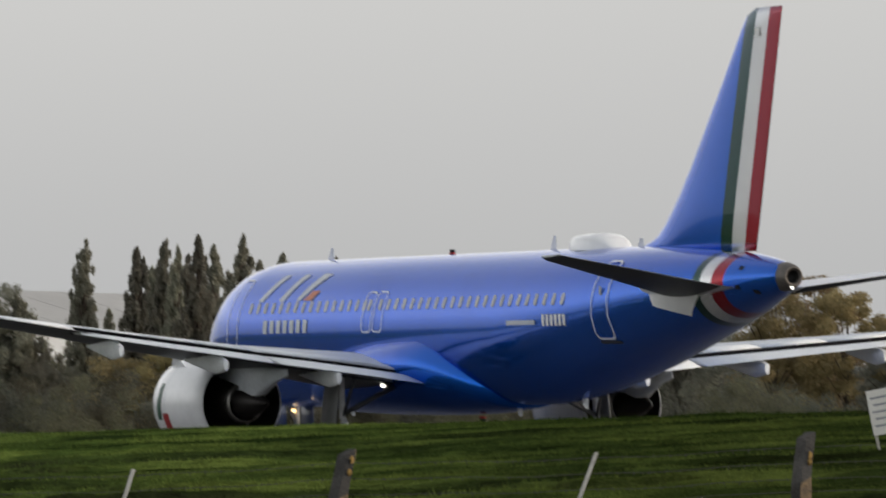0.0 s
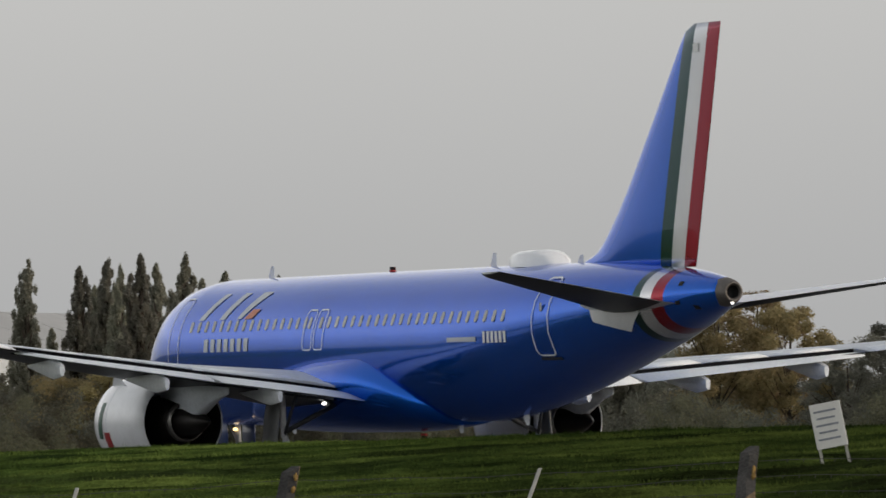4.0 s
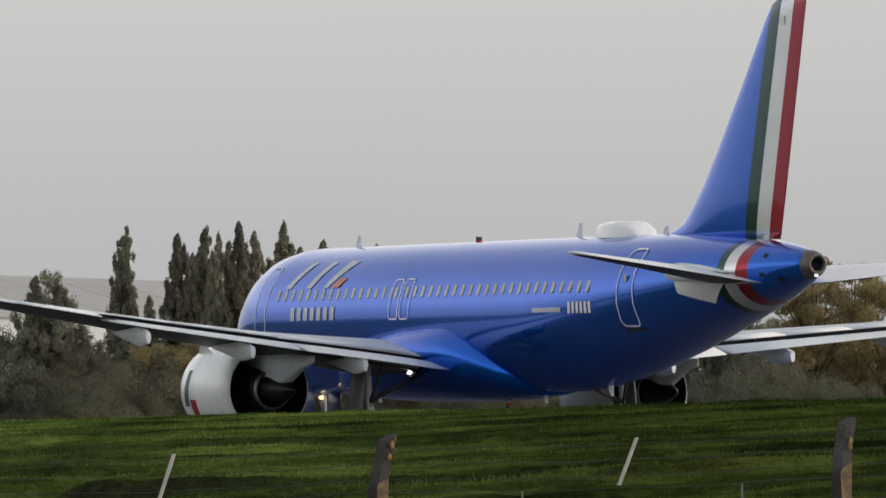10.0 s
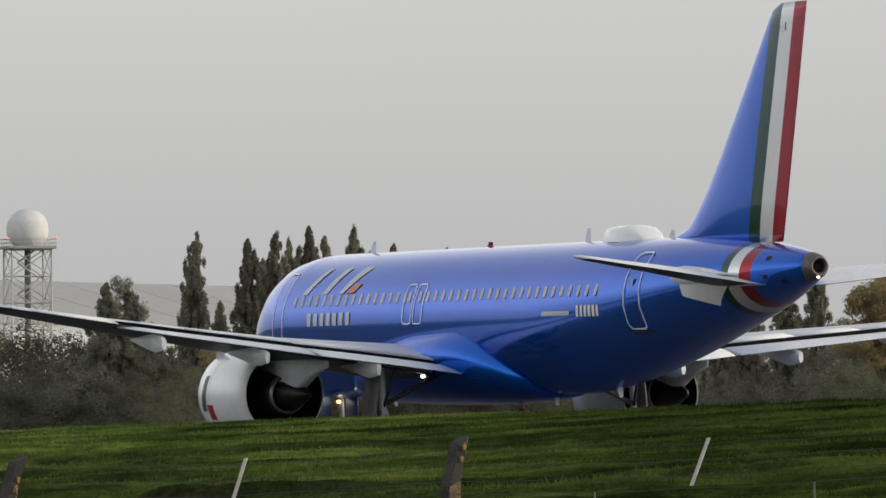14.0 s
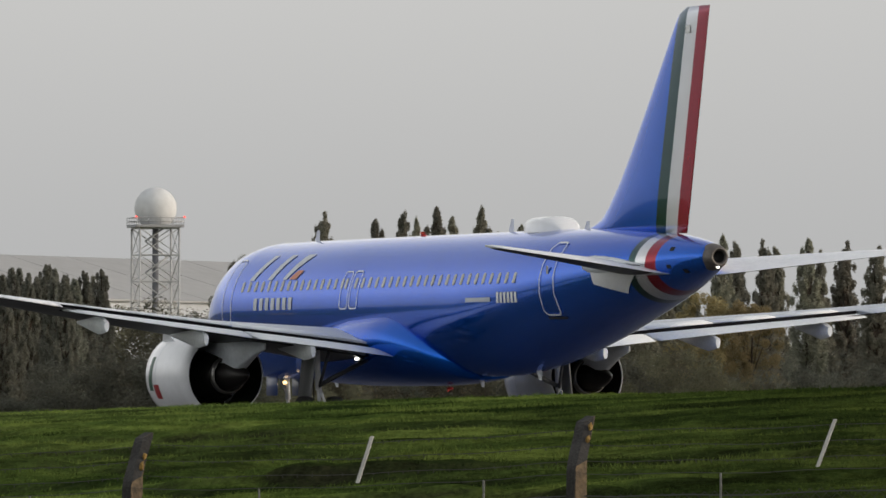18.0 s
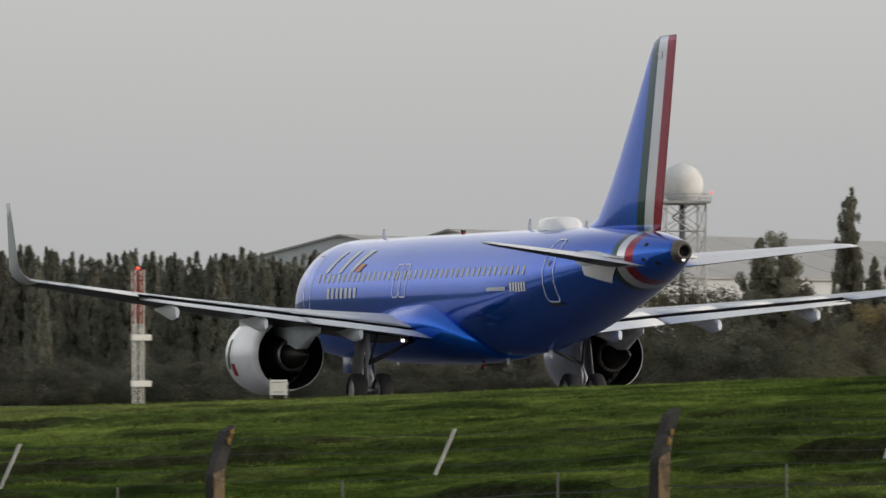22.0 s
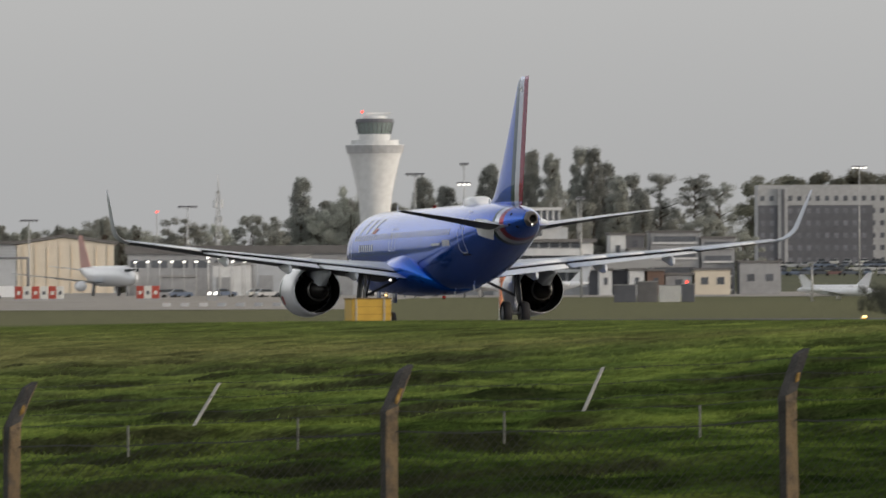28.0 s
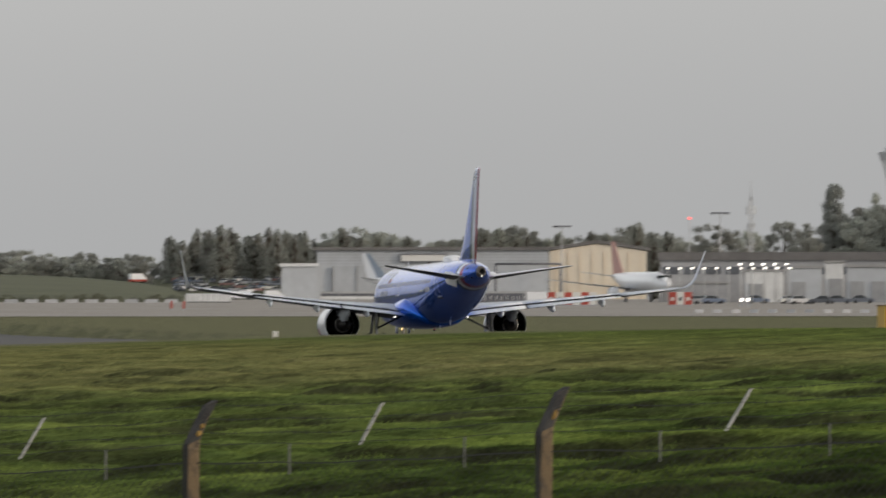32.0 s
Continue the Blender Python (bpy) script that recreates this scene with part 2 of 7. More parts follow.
def ground_np(x, y):
    x, y = np.asarray(x, float), np.asarray(y, float)
    a = (x - P0.x) * F.x + (y - P0.y) * F.y
    l = (x - P0.x) * N.x + (y - P0.y) * N.y           # camera's side is positive
    rz, bz = RUNWAY_Z(a), BANK_Z(a)
    q = x * FN[0] + y * FN[1] - FENCE_D
    e = np.clip(x * FE[0] + y * FE[1], -60, 80)
    fz = fence_top(e) - 2.15
    c = np.maximum(l - 50.0, 0)
    w = np.clip(q / (np.maximum(q, 0) + c + 1e-6), 0, 1)
    near = fz + (bz - fz) * w ** 0.9 - 0.24 * np.clip((l - 52) / 16, 0, 1) * np.clip((a + 100) / 80, 0, 1)
    k = np.clip(-q / 50.0, 0, 1)
    near = near * (1 - k) + (-0.65) * k
    s = np.clip((l - 27.0) / 23.0, 0, 1)
    s = s * s * (3 - 2 * s)
    z = np.where(l > 50, near, rz + (bz - rz) * s)
    d = np.hypot(x, y)
    fa = np.clip((d - 500) / 900, 0, 1)
    return np.where(l < -24, rz * (1 - fa * 0.6) + 0.6 * fa * np.clip((d - 700) / 1300, 0, 1) * 2.0, z)


def ground(x, y):
    return float(ground_np(np.array([x]), np.array([y]))[0])


def at(az, d, z=None):
    """A place by bearing (degrees to the left of +y) and distance; on the ground unless z is given."""
    x, y = -math.sin(radians(az)) * d, math.cos(radians(az)) * d
    return Vector((x, y, ground(x, y) if z is None else z))


def up_to(el, d):
    """The height that shows at that elevation from the eye."""
    return EYE + math.tan(radians(el)) * d


def mesh_from(name, verts, faces, material, smooth=False):
    me = bpy.data.meshes.new(name)
    me.from_pydata([tuple(v) for v in verts], [], faces)
    me.materials.append(material)
    if smooth:
        me.polygons.foreach_set("use_smooth", [True] * len(me.polygons))
    me.update()
    return me


def grass_material(name, thin):
    m = bpy.data.materials.new(name)
    m.use_nodes = True
    n, l = m.node_tree.nodes, m.node_tree.links
    b = n["Principled BSDF"]
    b.inputs["Roughness"].default_value = 0.95
    b.inputs["Specular IOR Level"].default_value = 0.0
    c = n.new("ShaderNodeTexCoord")
    mp = n.new("ShaderNodeMapping")
    mp.inputs["Rotation"].default_value = (0, 0, radians(-18))
    mp.inputs["Scale"].default_value = (0.26, 0.50, 0.3)
    l.new(c.outputs["Object"], mp.inputs["Vector"])
    a = n.new("ShaderNodeTexNoise")
    a.inputs["Scale"].default_value, a.inputs["Detail"].default_value, a.inputs["Roughness"].default_value = 1.0, 8.0, 0.62
    l.new(mp.outputs[0], a.inputs["Vector"])
    r = n.new("ShaderNodeValToRGB")
    e = r.color_ramp.elements
    e[0].position, e[1].position = 0.38, 0.62
    e[0].color, e[1].color = (0.020, 0.034, 0.010, 1), (0.155, 0.208, 0.046, 1)
    k = e.new(0.5)
    k.color = (0.066, 0.105, 0.024, 1)
    l.new(a.outputs["Fac"], r.inputs["Fac"])
    g = n.new("ShaderNodeTexNoise")
    g.inputs["Scale"].default_value, g.inputs["Detail"].default_value = 7.0, 4.0
    l.new(c.outputs["Object"], g.inputs["Vector"])
    mr = n.new("ShaderNodeMapRange")
    mr.inputs["To Min"].default_value, mr.inputs["To Max"].default_value = 0.55, 1.45
    g2 = n.new("ShaderNodeTexNoise")
    g2.inputs["Scale"].default_value, g2.inputs["Detail"].default_value = 1.1, 5.0
    l.new(c.outputs["Object"], g2.inputs["Vector"])
    g3 = n.new("ShaderNodeTexNoise")
    g3.inputs["Scale"].default_value, g3.inputs["Detail"].default_value = 22.0, 3.0
    l.new(c.outputs["Object"], g3.inputs["Vector"])
    mid = mathn(n, l, "MULTIPLY", mathn(n, l, "ADD", mathn(n, l, "ADD", g.outputs["Fac"], g2.outputs["Fac"]), g3.outputs["Fac"]), 0.3333)
    mr.inputs["From Min"].default_value, mr.inputs["From Max"].default_value = 0.40, 0.60
    l.new(mid, mr.inputs["Value"])
    # drier, browner sward in wide patches
    w = n.new("ShaderNodeTexNoise")
    w.inputs["Scale"].default_value, w.inputs["Detail"].default_value = 0.018, 3.0
    l.new(c.outputs["Object"], w.inputs["Vector"])
    wr = n.new("ShaderNodeMapRange")
    wr.inputs["From Min"].default_value, wr.inputs["From Max"].default_value = 0.52, 0.68
    wr.inputs["To Max"].default_value = 0.12
    l.new(w.outputs["Fac"], wr.inputs["Value"])
    # the mown field beyond the bank is drier
    def along(dx, dy, lo, hi):
        dt = n.new("ShaderNodeVectorMath")
        dt.operation = "DOT_PRODUCT"
        dt.inputs[1].default_value = (dx, dy, 0)
        l.new(c.outputs["Object"], dt.inputs[0])
        q = n.new("ShaderNodeMapRange")
        q.interpolation_type = "SMOOTHSTEP"
        q.inputs["From Min"].default_value, q.inputs["From Max"].default_value = lo, hi
        l.new(dt.outputs["Value"], q.inputs["Value"])
        return q.outputs[0]
    off = P0.x * N.x + P0.y * N.y
    field = mathn(n, l, "MULTIPLY", along(FN[0], FN[1], 100, 140), along(N.x, N.y, 52 + off, 68 + off))
    patchy = n.new("ShaderNodeMapRange")
    patchy.inputs["From Min"].default_value, patchy.inputs["From Max"].default_value = 0.36, 0.62
    patchy.inputs["To Min"].default_value, patchy.inputs["To Max"].default_value = 0.2, 0.75
    l.new(a.outputs["Fac"], patchy.inputs["Value"])
    field = mathn(n, l, "MULTIPLY", field, patchy.outputs[0])
    dry = mathn(n, l, "MAXIMUM", wr.outputs[0], field)
    mx = n.new("ShaderNodeMix")
    mx.data_type = "RGBA"
    mx.inputs["B"].default_value = (0.225, 0.200, 0.092, 1)
    l.new(dry, mx.inputs["Factor"])
    l.new(r.outputs[0], mx.inputs["A"])
    # darker sward towards the low end of the bank
    sward_tone = mathn(n, l, "ADD", mathn(n, l, "MULTIPLY", along(FE[0], FE[1], 34, 58), 0.46), 0.66)
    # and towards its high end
    sward_tone = mathn(n, l, "MULTIPLY", sward_tone, mathn(n, l, "SUBTRACT", 1.0, mathn(n, l, "MULTIPLY", along(1.0, 0.0, -4.0, 3.5), 0.44)))
    # paler, more olive sward at the far end of the bank
    mo = n.new("ShaderNodeMix")
    mo.data_type = "RGBA"
    mo.inputs["B"].default_value = (0.135, 0.130, 0.060, 1)
    l.new(mathn(n, l, "MULTIPLY", along(FE[0], FE[1], 38, 66), 0.26), mo.inputs["Factor"])
    l.new(mx.outputs["Result"], mo.inputs["A"])
    # haze put into the colour: the far field pales with distance
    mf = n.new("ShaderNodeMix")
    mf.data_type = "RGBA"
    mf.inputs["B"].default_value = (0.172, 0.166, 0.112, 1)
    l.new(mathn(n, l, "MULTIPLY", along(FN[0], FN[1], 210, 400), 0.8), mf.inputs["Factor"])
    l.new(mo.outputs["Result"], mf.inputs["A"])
    # shade painted on the little scarps: steep ground is mixed to a dark brown-green
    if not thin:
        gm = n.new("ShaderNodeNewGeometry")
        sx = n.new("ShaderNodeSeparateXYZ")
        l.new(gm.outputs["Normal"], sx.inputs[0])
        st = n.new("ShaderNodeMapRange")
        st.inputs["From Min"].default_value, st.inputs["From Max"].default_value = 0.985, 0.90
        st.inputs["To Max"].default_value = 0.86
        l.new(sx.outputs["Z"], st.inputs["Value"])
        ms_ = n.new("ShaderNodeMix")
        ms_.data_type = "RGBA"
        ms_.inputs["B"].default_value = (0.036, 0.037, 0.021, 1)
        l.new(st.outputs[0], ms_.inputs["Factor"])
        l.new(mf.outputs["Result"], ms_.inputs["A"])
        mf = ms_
    hs = n.new("ShaderNodeHueSaturation")
    l.new(mathn(n, l, "MULTIPLY", mathn(n, l, "MULTIPLY", mr.outputs[0], 1.52 if thin else 1.05), sward_tone), hs.inputs["Value"])
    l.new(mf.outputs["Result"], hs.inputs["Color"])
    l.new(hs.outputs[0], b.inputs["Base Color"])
    bp = n.new("ShaderNodeBump")
    bp.inputs["Strength"].default_value, bp.inputs["Distance"].default_value = 0.8, 0.08
    l.new(g.outputs["Fac"], bp.inputs["Height"])
    if not thin:
        l.new(bp.outputs[0], b.inputs["Normal"])
        return m
    tr = n.new("ShaderNodeBsdfTranslucent")
    l.new(hs.outputs[0], tr.inputs["Color"])
    ms = n.new("ShaderNodeMixShader")
    ms.inputs[0].default_value = 0.45
    l.new(b.outputs[0], ms.inputs[1])
    l.new(tr.outputs[0], ms.inputs[2])
    l.new(ms.outputs[0], n["Material Output"].inputs["Surface"])
    return m


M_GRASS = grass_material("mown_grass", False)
M_BLADE = grass_material("grass_blades", True)


def lumps(x, y):
    """Furrows and tussocks of the bank."""
    u, v = x * FE[0] + y * FE[1], x * FN[0] + y * FN[1]
    def ridge(p, rise):
        # a bank that climbs steeply and falls away gently
        w = p / (2 * math.pi)
        w = w - np.floor(w)
        return 2 * np.where(w < rise, w / rise, 1 - (w - rise) / (1 - rise)) - 1
    fade = 0.6 + 0.4 * np.sin(u * 0.16 + 1.5 * np.sin(v * 0.09))
    broken = 0.55 + 0.45 * np.sin(u * 0.31 + 2.1 * np.sin(v * 0.21 + 0.7) + 0.8)
    z = (0.095 * broken * ridge(v * 1.25 + 1.9 * np.sin(u * 0.15 + 0.4) + 0.8 * np.sin(u * 0.41 + 1.0) + 0.35 * np.sin(u * 1.3), 0.055)
         + 0.065 * fade * ridge(v * 1.7 + 1.8 * np.sin(u * 0.11) + 0.7 * np.sin(u * 0.37 + v * .2) + 0.3 * np.sin(u * 1.7 + 1.0), 0.07)
         + 0.045 * (1.3 - fade) * ridge(v * 2.5 + 2.4 * np.sin(u * 0.17 + 1.0) + 0.7 * np.sin(u * 0.6), 0.10) + 0.02 * np.sin(u * 0.9 + v * 0.5 + 2 * np.sin(v * 0.17))
         + 0.012 * np.sin(u * 2.3 + 1.7 * np.sin(v * 0.9)) * np.sin(v * 2.1 + 0.6))
    return z


def mounds(x, y, cu, cv, seed):
    """Grass tussocks: one rounded hump in each cell of a jittered grid."""
    u, v = x * FE[0] + y * FE[1], x * FN[0] + y * FN[1]
    v = v + 0.5 * np.sin(u * 0.5 + seed) + 0.3 * np.sin(u * 1.3)
    iu, iv = np.floor(u / cu), np.floor(v / cv)
    best = np.zeros_like(u)

    def hsh(p, q, k):
        w = np.sin(p * 127.1 + q * 311.7 + k * 74.7 + seed * 13.3) * 43758.5453
        return w - np.floor(w)
    for du in (-1, 0, 1):
        for dv in (-1, 0, 1):
            p, q = iu + du, iv + dv
            ru = (u - (p + 0.2 + 0.6 * hsh(p, q, 1)) * cu) / (cu * (0.6 + 0.4 * hsh(p, q, 2)))
            rv = (v - (q + 0.2 + 0.6 * hsh(p, q, 3)) * cv) / (cv * (0.5 + 0.35 * hsh(p, q, 4)))
            best = np.maximum(best, (0.35 + 0.65 * hsh(p, q, 5)) * np.sqrt(np.maximum(0, 1 - ru * ru - rv * rv)))
    return best


def ground_lumpy(x, y):
    l = (x - P0.x) * N.x + (y - P0.y) * N.y
    q = x * FN[0] + y * FN[1] - FENCE_D
    c = np.clip((l - 50) / 22, 0.25, 1) * np.clip((l - 36) / 8, 0, 1) * np.clip((q + 10) / 10, 0, 1)
    near = np.clip(q / 12, 0, 1) * np.clip((l - 38) / 14, 0, 1)
    c = c * np.clip((230 - q - FENCE_D) / 90, 0.35, 1)
    near = near * np.clip((250 - q - FENCE_D) / 90, 0.4, 1)
    return ground_np(x, y) + lumps(x, y) * c + near * (0.4 + 0.6 * np.clip((l - 56) / 14, 0, 1)) * (0.16 * mounds(x, y, 1.9, 1.5, 1.0) + 0.08 * mounds(x, y, 0.7, 0.9, 2.0) - 0.16)


def build_ground():
    # one sheet in polar rings round the eye, fine where the bank is seen
    azs = np.concatenate([np.linspace(-180, -4.2, 40, endpoint=False), np.linspace(-4.2, 19.2, 460, endpoint=False), np.linspace(19.2, 180, 40)])
    ds = np.concatenate([np.linspace(0.0, 50, 13, endpoint=False), np.linspace(50, 62, 20, endpoint=False), np.linspace(62, 150, 520, endpoint=False), np.linspace(150, 260, 300, endpoint=False),
                         np.geomspace(260, 4600, 150)])
    A, D = np.meshgrid(np.radians(azs), ds)
    X, Y = -np.sin(A) * D + 0.4, np.cos(A) * D - 0.9
    Z = ground_lumpy(X, Y)
    nr, nc = X.shape
    verts = np.c_[X.ravel(), Y.ravel(), Z.ravel()]
    i = np.arange(nr * nc).reshape(nr, nc)
    quads = np.stack([i[:-1, :-1], i[:-1, 1:], i[1:, 1:], i[1:, :-1]], -1).reshape(-1, 4)
    quads = quads[:, ::-1]
    me = bpy.data.meshes.new("ground")
    me.from_pydata(verts.tolist(), [], quads.tolist())
    me.polygons.foreach_set("use_smooth", [True] * len(me.polygons))
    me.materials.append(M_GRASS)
    me.update()
    return tagged(new("ground", me), "lumpy mown green grass bank and airfield", "grass", kind="structure")


build_ground()
M_ASPH = mat("worn_asphalt", (0.085, 0.083, 0.08), 0.7, vary=0.25, scale=0.15, bump=0.1, spec=0.25)
M_CONCR = mat("pale_concrete_apron", (0.36, 0.335, 0.305), 0.9, vary=0.15, scale=0.05, spec=0.1)


def strip(name, a0, a1, l0, l1, lift, material, n=80):
    """A paved strip in runway coordinates that follows the ground."""
    vs, fs = [], []
    for i in range(n + 1):
        a = a0 + (a1 - a0) * i / n
        for l in (l0, l1):
            p = P0 + F * a + N * l
            vs.append((p.x, p.y, float(RUNWAY_Z(a)) + lift))
            vs.append((p.x, p.y, float(RUNWAY_Z(a)) + lift - 0.25))
    for i in range(n):
        k = 4 * i
        fs += [(k, k + 4, k + 6, k + 2), (k, k + 1, k + 5, k + 4), (k + 2, k + 6, k + 7, k + 3)]
    return new(name, mesh_from(name, vs, fs, material))


tagged(strip("runway", -300, 2000, -22.5, 22.5, 0.03, M_ASPH), "worn dark asphalt runway", "runway", kind="structure")

# ---------------------------------------------------------------- building helpers
def part(name, bm, material, parent, label="", smooth=True):
    """Links a bmesh as one mesh object under a thing or a part."""
    me = bpy.data.meshes.new(name)
    bm.to_mesh(me)
    bm.free()
    me.materials.append(material)
    if smooth:
        me.polygons.foreach_set("use_smooth", [True] * len(me.polygons))
    ob = new(name, me)
    ob.parent = parent
    if label:
        tagged(ob, label)
    return ob


def share(name, me, m, parent, label=""):
    ob = new(name, me)
    ob.parent = parent
    ob.matrix_basis = m
    if label:
        tagged(ob, label)
    return ob


def thing(name, m, label, category, group="", kind=""):
    ob = new(name)
    ob.empty_display_size = 0.3
    ob.matrix_basis = m
    return tagged(ob, label, category, group, kind)


def loft(rings, caps=True, closed=True):
    """Rings of equal length joined by quads."""
    bm = bmesh.new()
    rows = [[bm.verts.new(p) for p in r] for r in rings]
    n = len(rows[0])
    for a, b in zip(rows, rows[1:]):
        for i in range(n if closed else n - 1):
            j = (i + 1) % n
            bm.faces.new((a[i], a[j], b[j], b[i]))
    if caps and closed:
        bm.faces.new(rows[0][::-1])
        bm.faces.new(rows[-1])
    bmesh.ops.recalc_face_normals(bm, faces=bm.faces)
    return bm


def box(sx, sy, sz, m=None, bevel=0.0):
    """A block resting on its base centre."""
    bm = bmesh.new()
    bmesh.ops.create_cube(bm, size=1.0, matrix=Matrix.Translation((0, 0, sz / 2)) @ Matrix.Diagonal((sx, sy, sz, 1)))
    if bevel:
        bmesh.ops.bevel(bm, geom=bm.edges[:], offset=bevel, segments=1, affect="EDGES")
    if m is not None:
        bm.transform(m)
    return bm


def tube(a, b, r0, r1=None, n=10):
    a, b = Vector(a), Vector(b)
    r1 = r0 if r1 is None else r1
    q = (b - a).to_track_quat("Z", "Y")
    rings = []
    for p, r in ((a, r0), (b, r1)):
        rings.append([p + q @ Vector((r * math.cos(2 * math.pi * i / n), r * math.sin(2 * math.pi * i / n), 0)) for i in range(n)])
    return loft(rings)


def merge(*bms):
    out = bmesh.new()
    for b in bms:
        me = bpy.data.meshes.new("tmp")
        b.to_mesh(me)
        b.free()
        out.from_mesh(me)
        bpy.data.meshes.remove(me)
    return out


def lathe(profile, axis_at, n=40):
    """Turns (x, r) round the x axis through axis_at = (y, z)."""
    y0, z0 = axis_at
    return loft([[(x, y0 + r * math.cos(2 * math.pi * i / n), z0 + r * math.sin(2 * math.pi * i / n)) for i in range(n)] for x, r in profile], caps=False)


# ---------------------------------------------------------------- the airliner (x ahead of the main wheels, y to its left, z from the ground)
def X(aft):
    return 17.7 - aft


SECT = [(0.70, 3.22, 3.14, 0.05), (0.85, 3.55, 2.88, 0.34), (1.20, 3.88, 2.62, 0.64), (1.70, 4.2, 2.38, 0.93), (2.30, 4.58, 2.16, 1.2), (3.00, 5.08, 1.98, 1.46),
        (3.70, 5.47, 1.87, 1.66), (4.50, 5.71, 1.79, 1.82), (5.50, 5.83, 1.74, 1.93), (6.40, 5.87, 1.73, 1.975),
        (15, 5.87, 1.73, 1.975), (23.0, 5.87, 1.74, 1.975), (24.5, 5.87, 1.85, 1.965), (26, 5.87, 2.06, 1.93), (27.5, 5.86, 2.33, 1.87), (29, 5.84, 2.64, 1.78),
        (30.5, 5.81, 2.99, 1.64), (32, 5.75, 3.34, 1.45), (33.4, 5.67, 3.68, 1.23), (34.6, 5.57, 3.98, 0.98), (35.4, 5.47, 4.22, 0.78), (36.1, 5.36, 4.42, 0.56),
        (36.5, 5.28, 4.55, 0.42), (36.62, 5.25, 4.59, 0.375)]
SS = [(np.array([s[0] for s in SECT]), np.array([s[k] for s in SECT])) for k in (1, 2, 3)]


def sect(aft):
    top, bot, w = (float(np.interp(aft, *s)) for s in SS)
    return top, bot, w


def skin(aft, z, side=1, out=0.0):
    """A point on the fuselage's side at that height."""
    top, bot, w = sect(aft)
    c, h = (top + bot) / 2, (top - bot) / 2
    y = w * math.sqrt(max(0.0, 1 - ((z - c) / h) ** 2))
    n = Vector((0, y / w ** 2, (z - c) / h ** 2)).normalized()
    return Vector((X(aft), side * (y + n.y * out), z + n.z * out))


def aerofoil(le, te, y, z, thick, twist=0.0, camber=0.02, n=14):
    """A closed wing section: x runs from le to te (aft), at span y and height z."""
    c = te - le
    up, lo = [], []
    for i in range(n + 1):
        s = (1 - math.cos(math.pi * i / n)) / 2
        t = 5 * thick * (0.2969 * math.sqrt(s) - 0.126 * s - 0.3516 * s * s + 0.2843 * s ** 3 - 0.1036 * s ** 4)
        m = camber * 4 * s * (1 - s)
        up.append((s, m + t))
        lo.append((s, m - t))
    pts = up + lo[-2:0:-1]
    a = radians(twist)
    out = []
    for s, h in pts:
        xx, zz = (s - 0.3) * c, h * c
        out.append((X(le + 0.3 * c + xx * math.cos(a) + zz * math.sin(a)), y, z + zz * math.cos(a) - xx * math.sin(a)))
    return out


def lerp_table(tab, y):
    ys = [r[0] for r in tab]
    return [float(np.interp(y, ys, [r[k] for r in tab])) for k in range(1, len(tab[0]))]


# span, leading edge, trailing edge, height, thickness
WING = [(0.5, 11.0, 18.9, 2.44, 0.150), (1.9, 11.75, 18.95, 2.56, 0.145), (6.4, 14.1, 18.95, 3.0, 0.120), (11.5, 16.85, 20.05, 3.53, 0.110), (16.4, 19.45, 21.1, 4.10, 0.105)]


def rounded(w, h, r, n=5):
    pts = []
    for cx, cy, a0 in ((w / 2 - r, h / 2 - r, 0), (-w / 2 + r, h / 2 - r, 90), (-w / 2 + r, -h / 2 + r, 180), (w / 2 - r, -h / 2 + r, 270)):
        for i in range(n):
            a = radians(a0 + 90 * i / (n - 1))
            pts.append((cx + r * math.cos(a), cy + r * math.sin(a)))
    return pts


def on_skin(loop, aft, z, side, out=0.006):
    return [skin(aft + u, z + v, side, out) for u, v in loop]


def ring_on_skin(aft, z, w, h, r, side, width=0.05, out=0.02):
    """A thin painted outline that follows the fuselage."""
    bm = bmesh.new()
    lay = []
    for ww, hh, rr in ((w, h, r), (w - 2 * width, h - 2 * width, max(0.03, r - width))):
        lp = []
        base = rounded(ww, hh, rr, 6)
        # straight runs are cut so that they hug the curve
        for i, p in enumerate(base):
            q = base[(i + 1) % len(base)]
            for k in range(4):
                lp.append((p[0] + (q[0] - p[0]) * k / 4, p[1] + (q[1] - p[1]) * k / 4))
        lay.append([bm.verts.new(v) for v in on_skin(lp, aft, z, side, out)])
    a, b = lay
    for i in range(len(a)):
        j = (i + 1) % len(a)
        bm.faces.new((a[i], a[j], b[j], b[i]))
    return bm


def patch_on_skin(poly, side, out=0.016):
    """A painted patch: a polygon of (aft, z) corners, cut in strips that hug the skin."""
    bm = bmesh.new()
    rows = []
    (a0, z0), (a1, z1), (a2, z2), (a3, z3) = poly          # bottom left, bottom right, top right, top left
    n = 8
    for i in range(n + 1):
        s = i / n
        la, ra, lz, rz = a0 + (a3 - a0) * s, a1 + (a2 - a1) * s, z0 + (z3 - z0) * s, z1 + (z2 - z1) * s
        k = 8 if max(a1, a2) - min(a0, a3) > 1.5 else 1
        rows.append([bm.verts.new(skin(la + (ra - la) * u / k, lz + (rz - lz) * u / k, side, out)) for u in range(k + 1)])
    for r, q in zip(rows, rows[1:]):
        for u in range(len(r) - 1):
            bm.faces.new((r[u], r[u + 1], q[u + 1], q[u]))
    return bm


